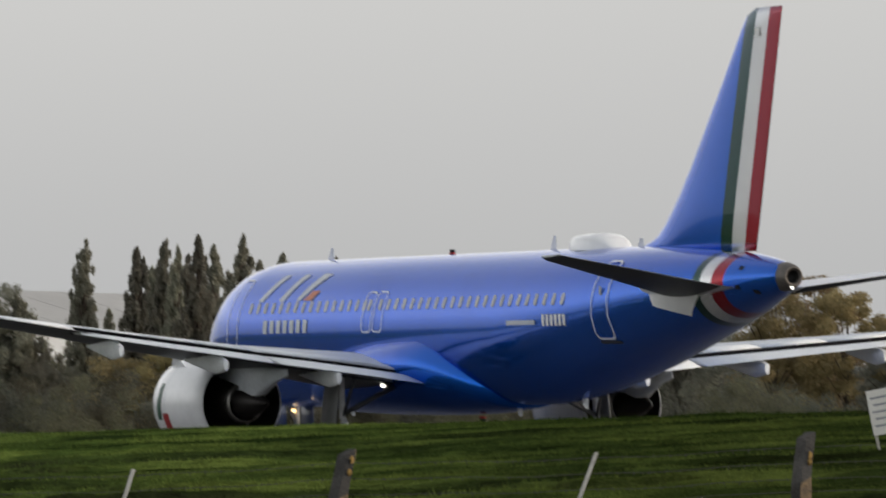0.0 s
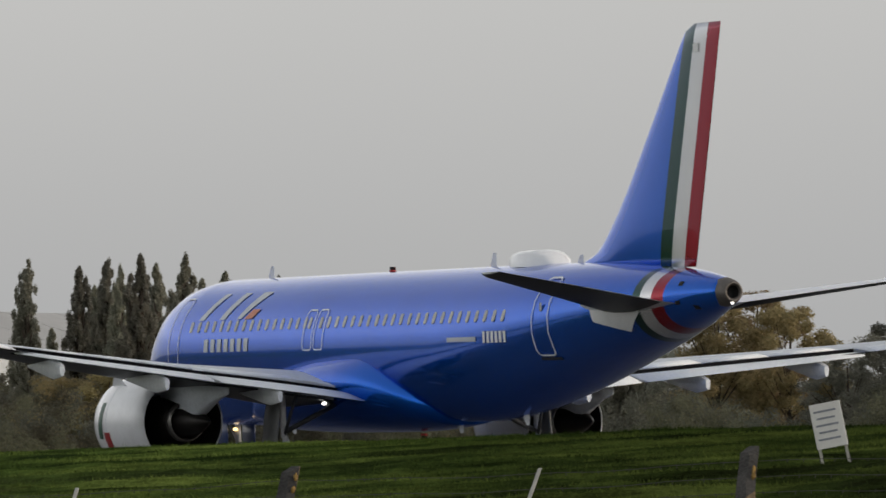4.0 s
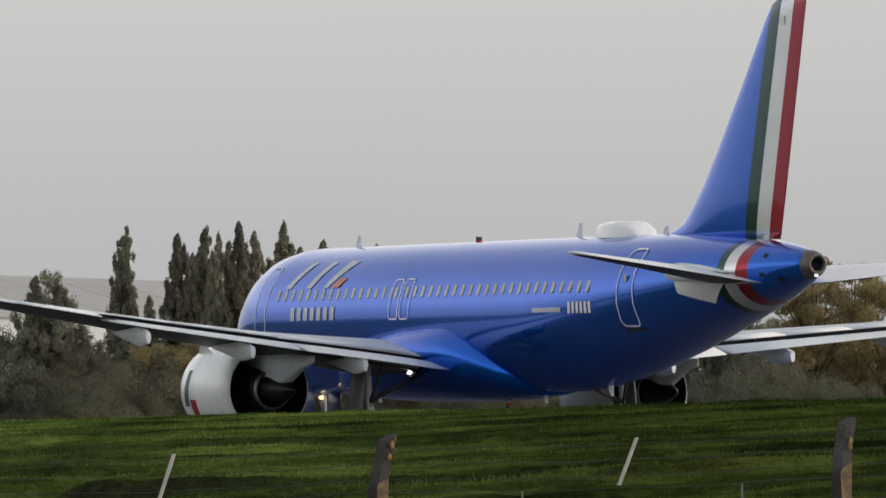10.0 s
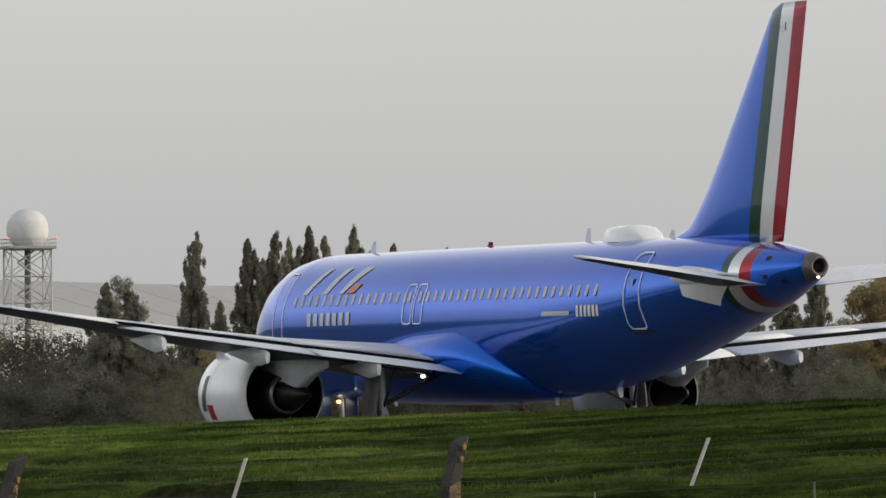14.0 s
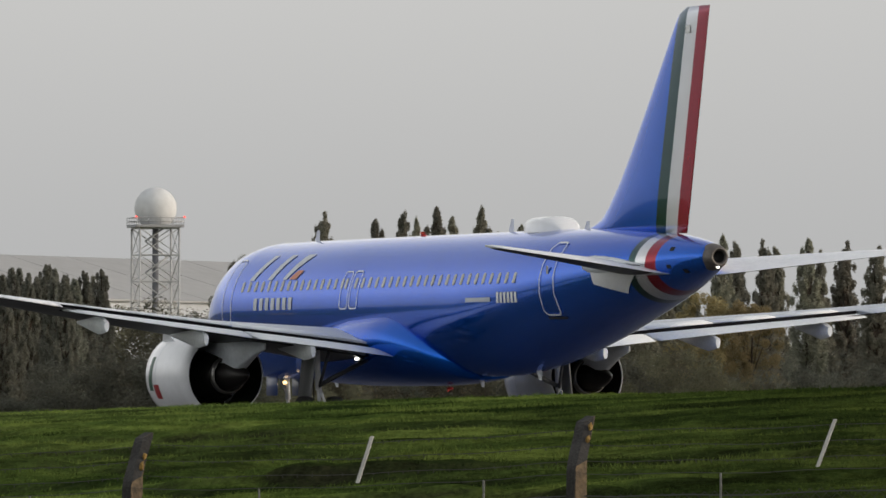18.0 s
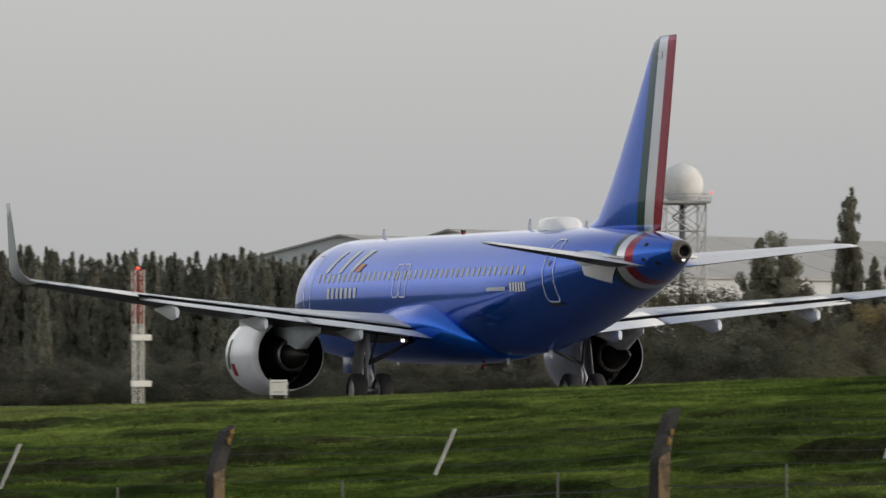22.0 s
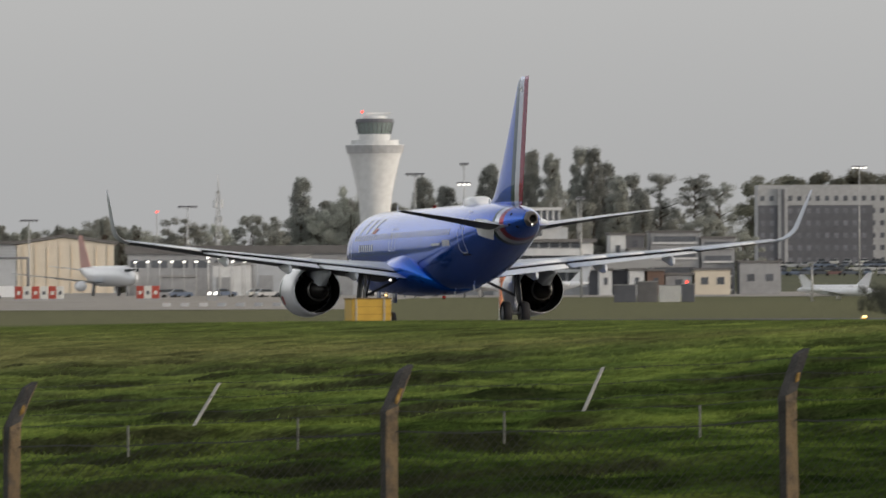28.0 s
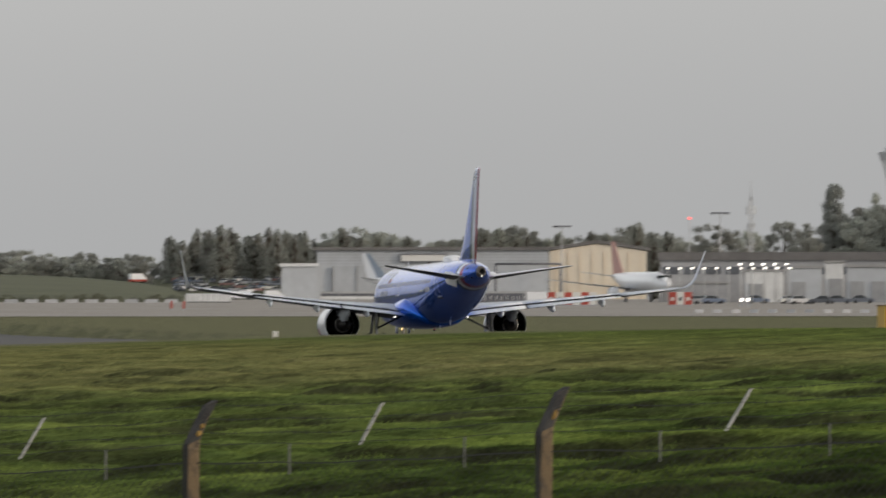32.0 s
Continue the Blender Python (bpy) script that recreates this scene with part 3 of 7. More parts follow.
def wheel(parent, x, y, z, r, w):
    n = 28
    prof = [(-w * 0.5, r * 0.62), (-w * 0.5, r * 0.86), (-w * 0.38, r * 0.97), (-w * 0.15, r), (w * 0.15, r), (w * 0.38, r * 0.97), (w * 0.5, r * 0.86), (w * 0.5, r * 0.62)]
    wh = new("wheel")
    wh.parent = parent
    wh.matrix_basis = Matrix.Translation((x, y, z))
    bm = loft([[(rr * math.cos(2 * math.pi * i / n), yy, rr * math.sin(2 * math.pi * i / n)) for i in range(n)] for yy, rr in prof], caps=False)
    part("tyre", bm, M_TYRE, wh)
    prof = [(-w * 0.44, r * 0.1), (-w * 0.46, r * 0.35), (-w * 0.36, r * 0.45), (-w * 0.42, r * 0.64), (w * 0.42, r * 0.64), (w * 0.36, r * 0.45), (w * 0.46, r * 0.35), (w * 0.44, r * 0.1)]
    part("rim", loft([[(rr * math.cos(2 * math.pi * i / n), yy, rr * math.sin(2 * math.pi * i / n)) for i in range(n)] for yy, rr in prof]), M_RIM, wh)
    return wh


def build_wing(plane, sd):
    """Fixed wing box to the rear spar, with slat, flaps, aileron, tip fence and track fairings. sd = 1 left, -1 right."""
    def flip(bm):
        if sd < 0:
            bmesh.ops.scale(bm, vec=(1, -1, 1), verts=bm.verts)
            bmesh.ops.reverse_faces(bm, faces=bm.faces)
        return bm

    def cut_at(y):
        # the inboard flap keeps one chord, so its hinge line runs aft towards the root
        return 0.76 + 0.085 * min(1.0, max(0.0, (6.4 - y) / 4.4))

    def lip_z(y):
        le, te, z, th = lerp_table(WING, y)
        up = aerofoil(le, te, y, z, th, twist=3.0 - 3.5 * y / 17, n=18)[:19]
        row = sorted((p[0], p[2]) for p in up)
        return float(np.interp(X(le + (te - le) * cut_at(y)), [p[0] for p in row], [p[1] for p in row]))

    def section(y, cut):
        le, te, z, th = lerp_table(WING, y)
        pts = aerofoil(le, te, y, z, th, twist=3.0 - 3.5 * y / 17, n=18)
        xc = X(le + (te - le) * cut)
        # points behind the cut gather on the spar: upper lip overhangs, lower sits ahead
        up = [p for p in pts[:19] if p[0] >= xc]
        lo = [p for p in pts[19:] if p[0] >= xc + 0.25]
        zu = up[-1][2] - 0.02
        m = len(up)
        while len(up) < 19:
            up.append((xc, y, zu - 0.005 * (len(up) - m)))
        k = 36 - 19
        lo2 = list(lo)
        while len(lo2) < k:
            lo2.insert(0, (xc + 0.25, y, lo[0][2] + 0.01 * (len(lo2) % 3)))
        return up + lo2[-k:]

    ys = [0.5, 1.9, 3.2, 4.8, 6.4, 8.5, 11, 12.6, 12.7, 14, 15.4, 15.5, 16.4]
    part("wing", flip(loft([section(y, cut_at(y) if y < 12.65 else 0.99) for y in ys])), M_WING, plane, "pale grey wing with dark trailing-edge gap")
    def flap_drop(y):
        y = max(y, 6.4)
        le, te, z, th = lerp_table(WING, y)
        c = te - le
        return z - 0.47 * c * math.sin(radians(3.0 - 3.5 * y / 17)) + 0.02 + (0.25 * th - 0.0077) * c - 0.125 - lip_z(y)

    # flaps: lowered a few degrees behind a dark gap
    for y0, y1 in ((2.1, 6.25), (6.45, 12.5)):
        rings = []
        for y in np.linspace(y0, y1, 5):
            le, te, z, th = lerp_table(WING, y)
            c = te - le
            tw = 3.0 - 3.5 * y / 17
            rings.append(aerofoil(le + (cut_at(y) + 0.005) * c, le + 1.03 * c, y, lip_z(y) + flap_drop(y), 0.13, twist=tw + 6, camber=0.01, n=8))
        part("flap", flip(loft(rings)), M_PANEL, plane)
    # aileron: a shell just proud of the rear skin
    rings = []
    for y in (12.85, 14.1, 15.4):
        le, te, z, th = lerp_table(WING, y)
        c = te - le
        pts = aerofoil(le, te, y, z, th, twist=3.0 - 3.5 * y / 17, n=18)
        rings.append([(p[0] - (0.02 if i == 18 else 0), y, p[2] + 0.012 * (1 if i < 18 else (0 if i == 18 else -1))) for i, p in enumerate(pts) if 12 <= i <= 24])
    part("aileron", flip(loft(rings)), M_PANEL, plane)
    # lower skin between the spars, coloured dark for the wing's own shade
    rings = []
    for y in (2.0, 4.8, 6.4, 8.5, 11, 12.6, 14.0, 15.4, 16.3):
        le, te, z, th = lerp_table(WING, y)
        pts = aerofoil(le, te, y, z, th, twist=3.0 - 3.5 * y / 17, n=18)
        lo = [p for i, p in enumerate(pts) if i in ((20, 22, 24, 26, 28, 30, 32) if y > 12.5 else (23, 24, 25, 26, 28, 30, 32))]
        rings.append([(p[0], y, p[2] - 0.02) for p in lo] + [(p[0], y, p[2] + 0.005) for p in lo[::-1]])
    part("lower_skin", flip(loft(rings)), M_UNDER, plane, "wing underside with its shade painted as dark slate")
    # spoiler panels on the upper rear skin
    for y0, y1 in ((3.4, 6.2), (6.6, 8.4), (8.45, 10.2), (10.25, 12.0)):
        rings = []
        for y in (y0, y1):
            le, te, z, th = lerp_table(WING, y)
            c = te - le
            pts = aerofoil(le, te, y, z, th, twist=3.0 - 3.5 * y / 17, n=18)[:19]
            sel = [p for p in pts if X(le + (cut_at(y) - 0.18) * c) >= p[0] >= X(le + (cut_at(y) - 0.003) * c)]
            a, b = sel[0], sel[-1]
            rings.append([(a[0], y, a[2] + 0.012), (b[0] - 0.06, y, b[2] + 0.016), (b[0] - 0.06, y, b[2] - 0.01), (a[0], y, a[2] - 0.01)])
        part("spoiler", flip(loft(rings)), M_PANEL, plane)
    # strip ahead of the flaps, coloured black for the shade in the gap
    rings = []
    for y in (2.1, 3.5, 5.0, 6.4, 12.5):
        le, te, z, th = lerp_table(WING, y)
        c, k = te - le, cut_at(y)
        zz = lip_z(y) + flap_drop(y) + 0.105 + 0.0223 * min(c, 4.85)
        rings.append([(X(le + (k - 0.06) * c), y, zz - 0.03), (X(le + (k + 0.012) * c), y, zz - 0.012), (X(le + (k + 0.012) * c), y, zz - 0.2), (X(le + (k - 0.06) * c), y, zz - 0.2)])
    part("flap_cove", flip(loft(rings)), M_COVE, plane)
    # tip fence curving up
    rings = []
    for s in np.linspace(0, 1, 9):
        if s < 0.5:
            a = s / 0.5 * radians(78)
            y, z = 16.4 + 0.95 * math.sin(a), 4.10 + 0.08 * s + 0.83 * (1 - math.cos(a))
            lean = a
        else:
            u = (s - 0.5) / 0.5
            y, z = 17.33 + 0.52 * u, 4.75 + 1.87 * u
            lean = radians(78)
        le, te = 19.45 + 2.85 * s, 21.1 + 1.6 * s
        c = te - le
        ring = []
        for i in range(12):
            q = 2 * math.pi * i / 12
            u, t = 0.5 - 0.5 * math.cos(q), 0.04 * c * math.sin(q)
            ring.append((X(le + u * c), y - t * math.sin(lean), z + t * math.cos(lean)))
        rings.append(ring)
    part("sharklet", flip(loft(rings)), M_WING, plane, "pale upswept wing-tip fence")
    for y in (12.9, 13.8, 14.7, 15.3, 16.1):
        le, te, z, th = lerp_table(WING, y)
        zt = z - 0.7 * (te - le) * math.sin(radians(3.0 - 3.5 * y / 17))
        part("static_wick", flip(tube((X(te - 0.03), y, zt), (X(te + 0.16), y, zt - 0.01), 0.008, 0.005, 5)), M_BLACK, plane)
    # flap-track fairings
    for y, ln, dz in ((4.6, 2.7, 0.26), (8.05, 2.8, 0.30), (11.35, 2.4, 0.28)):
        le, te, z, th = lerp_table(WING, y)
        rings = []
        for s in np.linspace(0, 1, 9):
            r = 0.165 * (0.12 + 0.88 * min(1.0, s / 0.72)) * (1.0 if s < 0.8 else 1.0 - 0.45 * (s - 0.8) / 0.2)
            xa = te - ln * 0.92 + s * ln
            zc = z - 0.26 - dz * 0.55 * s
            # flat-topped canoe with a rounded keel
            rings.append([(X(xa), y + 0.75 * r * u, zc + 1.55 * r * v) for u, v in ((-0.8, 1), (0.8, 1), (1, 0.6), (1, 0), (0.8, -0.55), (0.4, -0.92), (0, -1), (-0.4, -0.92), (-0.8, -0.55), (-1, 0), (-1, 0.6))])
        part("flap_track_fairing", flip(loft(rings)), M_PANEL, plane, smooth=False)
    # engine
    ey, ez = 5.75, 1.78
    nac = [(11.9, 1.02), (11.78, 1.10), (11.81, 1.17), (12.0, 1.24), (12.45, 1.31), (13.0, 1.33), (13.8, 1.30), (14.6, 1.24), (15.25, 1.17), (15.25, 1.15), (14.6, 1.15), (13.6, 1.1), (12.8, 1.0)]
    eng = part("engine", flip(lathe([(X(a), r) for a, r in nac], (ey, ez), 48)), M_WHITE, plane, "white engine nacelle with small flag panel")
    part("inlet_lip", flip(lathe([(X(a), r) for a, r in ((12.05, 0.98), (11.87, 1.03), (11.77, 1.10), (11.79, 1.175), (11.92, 1.222))], (ey, ez), 48)), M_METAL, eng)
    part("fan_duct", flip(lathe([(X(a), r) for a, r in ((15.22, 1.14), (14.5, 1.135), (13.2, 1.08), (13.0, 0.4))], (ey, ez), 40)), M_BLACK, eng)
    part("core_cowl", flip(lathe([(X(a), r) for a, r in ((13.3, 0.72), (14.4, 0.70), (15.1, 0.60), (15.5, 0.52), (15.52, 0.46), (15.2, 0.44))], (ey, ez), 40)), M_DARKMET, eng, "burnt dark metal core cowl")
    part("core_lip", flip(lathe([(X(a), r) for a, r in ((15.36, 0.545), (15.38, 0.56), (15.54, 0.525), (15.55, 0.49))], (ey, ez), 40)), M_METAL, eng, "bright metal ring round the core")
    part("exhaust_plug", flip(lathe([(X(a), r) for a, r in ((15.2, 0.42), (15.7, 0.41), (16.3, 0.30), (16.8, 0.14), (17.0, 0.01))], (ey, ez), 32)), M_DARKMET, eng)
    part("nozzle_ring", flip(lathe([(X(a), r) for a, r in ((13.8, 0.50), (14.0, 0.76), (14.15, 0.76), (14.2, 0.72))], (ey, ez), 40)), M_DARKMET, eng)
    for i in range(20):
        b = bmesh.new()
        a = 2 * math.pi * i / 20
        c0, s0 = math.cos(a), math.sin(a)
        c1, s1 = math.cos(a + 0.22), math.sin(a + 0.22)
        v = [b.verts.new((X(13.7), ey + c0 * 0.7, ez + s0 * 0.7)), b.verts.new((X(13.7), ey + c0 * 1.03, ez + s0 * 1.03)),
             b.verts.new((X(13.35), ey + c1 * 1.03, ez + s1 * 1.03)), b.verts.new((X(13.35), ey + c1 * 0.7, ez + s1 * 0.7))]
        b.faces.new(v)
        part("outlet_vane", flip(b), M_DARKMET, eng, smooth=False)
    # pylon
    rings = []
    for a, w, zt, zb in ((12.2, 0.05, 3.05, 2.9), (12.8, 0.16, 3.2, 2.75), (14.0, 0.22, 3.18, 2.3), (15.3, 0.23, 2.95, 1.98), (16.3, 0.21, 2.85, 1.86), (16.8, 0.17, 2.8, 2.05), (17.6, 0.10, 2.72, 2.35), (18.3, 0.03, 2.68, 2.5)):
        rings.append([(X(a), ey + w * u, zb + (zt - zb) * v) for u, v in ((-1, 0.1), (-1, 0.9), (-0.6, 1), (0.6, 1), (1, 0.9), (1, 0.1), (0.6, 0), (-0.6, 0))])
    part("pylon", flip(loft(rings)), M_WING, eng)
    # strake
    bm = bmesh.new()
    v = [bm.verts.new(p) for p in ((X(12.3), ey + 0.80, ez + 0.98), (X(13.4), ey + 0.86, ez + 0.99), (X(13.35), ey + 1.06, ez + 1.22), (X(12.9), ey + 1.02, ez + 1.20))]
    bm.faces.new(v)
    w = bmesh.ops.extrude_face_region(bm, geom=bm.faces[:])
    bmesh.ops.translate(bm, vec=(0, 0.03, 0.02), verts=[g for g in w["geom"] if isinstance(g, bmesh.types.BMVert)])
    part("strake", flip(bm), M_WHITE, eng, smooth=False)
    part("cowl_seam", flip(lathe([(X(a), r) for a, r in ((12.98, 1.326), (12.985, 1.335), (13.005, 1.335), (13.01, 1.326))], (ey, ez), 48)), M_WING, eng, "thin grey cowl joint")
    # flag panel on the outer cowl: green and red, the white shows between
    for th0, th1, a0, a1, m_, nm in ((-20, 24, 12.35, 12.68, M_GREENP, "green_flag_panel"), (-31, -12, 12.8, 13.18, M_REDP, "red_flag_panel")):
        rings = []
        for a in np.linspace(a0, a1, 4):
            r = float(np.interp(a, [12.0, 12.45, 13.0, 13.8], [1.24, 1.31, 1.33, 1.27])) + 0.012
            rings.append([(X(a + (0.12 * (th - th0) / 38 if nm[0] == "g" else 0)), ey + r * math.cos(radians(th)), ez + r * math.sin(radians(th))) for th in np.linspace(th0, th1, 8)])
        part(nm, flip(loft(rings, caps=False, closed=False)), m_, eng)
    # main gear
    gy = 3.8
    gear = new("main_gear")
    gear.parent = plane
    bms = [tube((0, gy, 0.58), (0.1, gy, 1.45), 0.06), tube((0.1, gy, 1.35), (0.25, gy, 2.65), 0.09)]
    part("strut", flip(merge(*bms)), M_GEAR, gear)
    part("side_brace", flip(merge(tube((0.1, gy - 0.05, 1.5), (0.2, 2.0, 2.35), 0.07), tube((0.1, gy, 1.35), (-0.5, gy - 0.1, 2.5), 0.045))), M_UNDER, gear)
    part("torque_link", flip(merge(tube((-0.08, gy, 0.7), (-0.38, gy, 1.0), 0.04), tube((-0.38, gy, 1.0), (-0.06, gy, 1.35), 0.04))), M_GEAR, gear)
    part("axle", flip(tube((0, gy - 0.5, 0.58), (0, gy + 0.5, 0.58), 0.09)), M_METAL, gear)
    part("brake_hose", flip(tube((0.16, gy + 0.1, 0.7), (0.25, gy + 0.12, 2.2), 0.02)), M_TYRE, gear)
    part("gear_door", flip(box(0.95, 0.06, 1.55, Matrix.Translation((0.33, gy + 0.34, 1.05)) @ Matrix.Rotation(radians(6), 4, "X"), 0.02)), mat("shaded_door_grey", (0.15, 0.155, 0.16), 0.5), gear, "grey leg door plate")
    for dy in (-0.46, 0.46):
        wheel(gear, 0, sd * (gy + dy), 0.585, 0.585, 0.42)
    # tailplane, set on its own pivot
    piv = new("tailplane")
    piv.parent = plane
    piv.matrix_basis = Matrix.Translation((X(33.6), 0, 4.62))
    rings = []
    for y, le, te, z, th in ((0.55, 31.4, 35.25, 4.60, 0.10), (1.2, 31.85, 35.3, 4.66, 0.10), (3.5, 33.3, 35.75, 4.98, 0.09), (5.9, 34.82, 36.2, 5.30, 0.085), (6.22, 35.25, 36.3, 5.34, 0.05)):
        rings.append([(p[0] - X(33.6), p[1], p[2] - 4.62) for p in aerofoil(le, te, y, z, th, camber=-0.01, n=12)])
    part("tailplane_panel", flip(loft(rings)), M_PANEL, piv, "pale grey horizontal tailplane")
    # the shade under the tailplane, put into a dark lower skin
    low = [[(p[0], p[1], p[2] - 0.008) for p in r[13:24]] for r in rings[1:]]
    part("tailplane_underside", flip(loft([a + [(q[0], q[1], q[2] + 0.006) for q in a[::-1]] for a in low])), M_UNDER, piv, "tailplane underside with its shade painted as dark slate")
    return piv


def build_airliner():
    plane = thing("airliner", Matrix.Identity(4), "blue narrow-body jet airliner with green, white and red tail bands", "airplane")
    # fuselage
    rings = []
    n = 64
    for aft, top, bot, w in SECT:
        c, h = (top + bot) / 2, (top - bot) / 2
        rings.append([(X(aft), w * math.sin(2 * math.pi * i / n), c + h * math.cos(2 * math.pi * i / n)) for i in range(n)])
    # more rings in the constant part for the paint's shading
    part("fuselage", loft(rings), BODY, plane, "glossy blue fuselage with tricolour ring at the tail")
    # belly fairing
    rings = []
    for a, w, zb, zt in ((9.4, 0.7, 1.74, 1.9), (10.2, 1.5, 1.62, 2.45), (11.6, 2.05, 1.54, 3.1), (13.5, 2.32, 1.49, 3.6), (15.5, 2.4, 1.48, 3.82), (17.4, 2.42, 1.48, 3.9), (18.4, 2.34, 1.49, 3.95), (19.0, 2.2, 1.51, 3.85),
                         (19.6, 2.04, 1.54, 3.62), (20.2, 1.84, 1.58, 3.32), (20.8, 1.56, 1.64, 2.96), (21.35, 1.15, 1.71, 2.6)):
        c, h = (zb + zt) / 2, (zt - zb) / 2
        ring = []
        for i in range(40):
            q = 2 * math.pi * i / 40
            cs, sn = math.cos(q), math.sin(q)
            ring.append((X(a), w * math.copysign(abs(sn) ** 0.92, sn), c + h * math.copysign(abs(cs) ** 0.94, cs)))
        rings.append(ring)
    part("belly_fairing", loft(rings), BODY, plane)
    # tail cone exhaust
    zc = 4.92
    part("exhaust_collar", lathe([(X(36.52), 0.375), (X(36.6), 0.362), (X(36.8), 0.318), (X(36.93), 0.265), (X(36.96), 0.235), (X(36.955), 0.205), (X(36.93), 0.195), (X(36.90), 0.165), (X(36.6), 0.15)], (0, zc), 40), M_COLLAR, plane, "dull bare metal collar of the tail exhaust")
    part("exhaust_hole", lathe([(X(36.90), 0.165), (X(36.7), 0.15), (X(36.69), 0.005)], (0, zc), 24), M_BLACK, plane)
    bm = bmesh.new()
    bmesh.ops.create_icosphere(bm, subdivisions=2, radius=0.048, matrix=Matrix.Translation((X(36.90), 0.02, zc - 0.27)))
    part("tail_light", bm, M_LAMP, plane, "small white tail light")
    for a_, z_ in ((35.3, 5.1), (35.25, 4.62), (35.8, 4.5)):
        part("drain_vent", patch_on_skin([(a_, z_), (a_ + 0.16, z_), (a_ + 0.16, z_ + 0.1), (a_, z_ + 0.1)], 1, 0.012), M_BLACK, plane)
    # fin
    rings = []
    for z, le, te, th in ((5.6, 27.2, 34.86, 0.050), (5.86, 28.43, 34.93, 0.062), (5.95, 28.8, 34.95, 0.068), (6.07, 29.18, 34.98, 0.074), (6.36, 29.62, 35.05, 0.082), (6.65, 29.96, 35.12, 0.085), (7.08, 30.43, 35.22, 0.086), (7.81, 31.11, 35.39, 0.085), (9.5, 32.55, 35.78, 0.08), (11.3, 34.03, 36.19, 0.075), (11.6, 34.32, 36.26, 0.07), (11.78, 34.8, 36.3, 0.04)):
        rings.append([(p[0], p[2] - z, p[1]) for p in aerofoil(le, te, z, z, th, camber=0.0, n=14)])
    part("fin", loft(rings), FIN, plane, "blue fin with green, white and red stripes along the rudder")
    pl = [build_wing(plane, 1), build_wing(plane, -1)]
    # pale trim plate round the tailplane pivot
    for sd in (1, -1):
        part("trim_plate", patch_on_skin([(31.85, 4.24), (33.15, 3.98), (34.2, 4.72), (31.65, 4.8)], sd, 0.03), M_OUTLINE, plane, "pale trim plate at the tailplane root")
        bm = loft([aerofoil(31.2, 34.2, y, z, 0.16, camber=0, n=8) for y, z in ((0.9, 4.72), (1.55, 4.78))])
        if sd < 0:
            bmesh.ops.scale(bm, vec=(1, -1, 1), verts=bm.verts)
            bmesh.ops.reverse_faces(bm, faces=bm.faces)
        part("root_seal", bm, M_PANEL, plane)
    # cabin windows on one shared mesh
    me = mesh_from("cabin_window", [(u, 0.0, v) for u, v in rounded(0.16, 0.32, 0.075, 4)] + [(u * 1.08, 0.008, v * 1.06) for u, v in rounded(0.16, 0.32, 0.075, 4)],
                   [tuple(range(16))] + [(i, (i + 1) % 16, 16 + (i + 1) % 16, 16 + i) for i in range(16)], M_WINDOW)
    afts = [6.9 + 0.522 * i for i in range(40)]
    for a in afts:
        if abs(a - 15.05) < 0.3 or abs(a - 15.78) < 0.3:
            continue
        p = skin(a, 4.48, 1, 0.012)
        share("cabin_window", me, Matrix.Translation(p) @ pose(0, 0, 0, 0, 0, 180) @ pose(0, 0, 0, -18.4, 0, 0), plane)
    for sd in (1,):
        for a, nm in ((15.05, "overwing_exit"), (15.78, "overwing_exit")):
            part(nm, ring_on_skin(a, 4.28, 0.62, 1.12, 0.14, sd, 0.036), M_OUTLINE, plane, "white-outlined overwing exit")
            p = skin(a, 4.48, sd, 0.014)
            share("cabin_window", me, Matrix.Translation(p) @ pose(0, 0, 0, 0, 0, 180) @ pose(0, 0, 0, -18.4, 0, 0), plane)
        part("rear_door", ring_on_skin(29.3, 4.42, 0.84, 2.02, 0.2, sd, 0.042, 0.03), M_OUTLINE, plane, "white-outlined rear cabin door")
        part("door_sill", patch_on_skin([(28.9, 3.30), (29.75, 3.30), (29.75, 3.37), (28.9, 3.37)], sd), M_UNDER, plane)
        part("front_door", ring_on_skin(5.72, 4.36, 0.86, 1.9, 0.2, sd, 0.042), M_OUTLINE, plane, "white-outlined front cabin door")
        p = skin(29.3, 4.66, sd, 0.03)
        share("door_window", me, Matrix.Translation(p) @ Matrix.Diagonal((0.7, 1, 0.7, 1)), plane)
        # faded marking above the windows: slanted bars in pale and orange-red, and a smaller row of blocks below
        for poly in ([(7.25, 4.66), (7.6, 4.66), (8.4, 5.4), (8.05, 5.4)], [(8.7, 4.66), (9.05, 4.66), (9.8, 5.4), (9.4, 5.4)], [(9.9, 4.66), (10.2, 4.66), (11.3, 5.4), (10.7, 5.4)]):
            part("marking_block", patch_on_skin(poly, sd), M_LETTER, plane)
        part("marking_block", patch_on_skin([(10.4, 4.66), (10.95, 4.66), (11.3, 4.92), (10.82, 4.92)], sd, 0.02), mat("orange_marking", (0.62, 0.20, 0.10), 0.4), plane, "orange-red marking block")
        for i in range(7):
            a0 = 8.0 + 0.46 * i
            part("marking_bar", patch_on_skin([(a0, 3.76), (a0 + 0.26, 3.76), (a0 + 0.26, 4.12), (a0, 4.12)], sd), M_LETTER, plane)
        for i in range(6):
            a0 = 26.2 + 0.23 * i
            part("marking_bar", patch_on_skin([(a0, 3.78), (a0 + 0.14, 3.78), (a0 + 0.14, 4.08), (a0, 4.08)], sd), M_OUTLINE, plane)
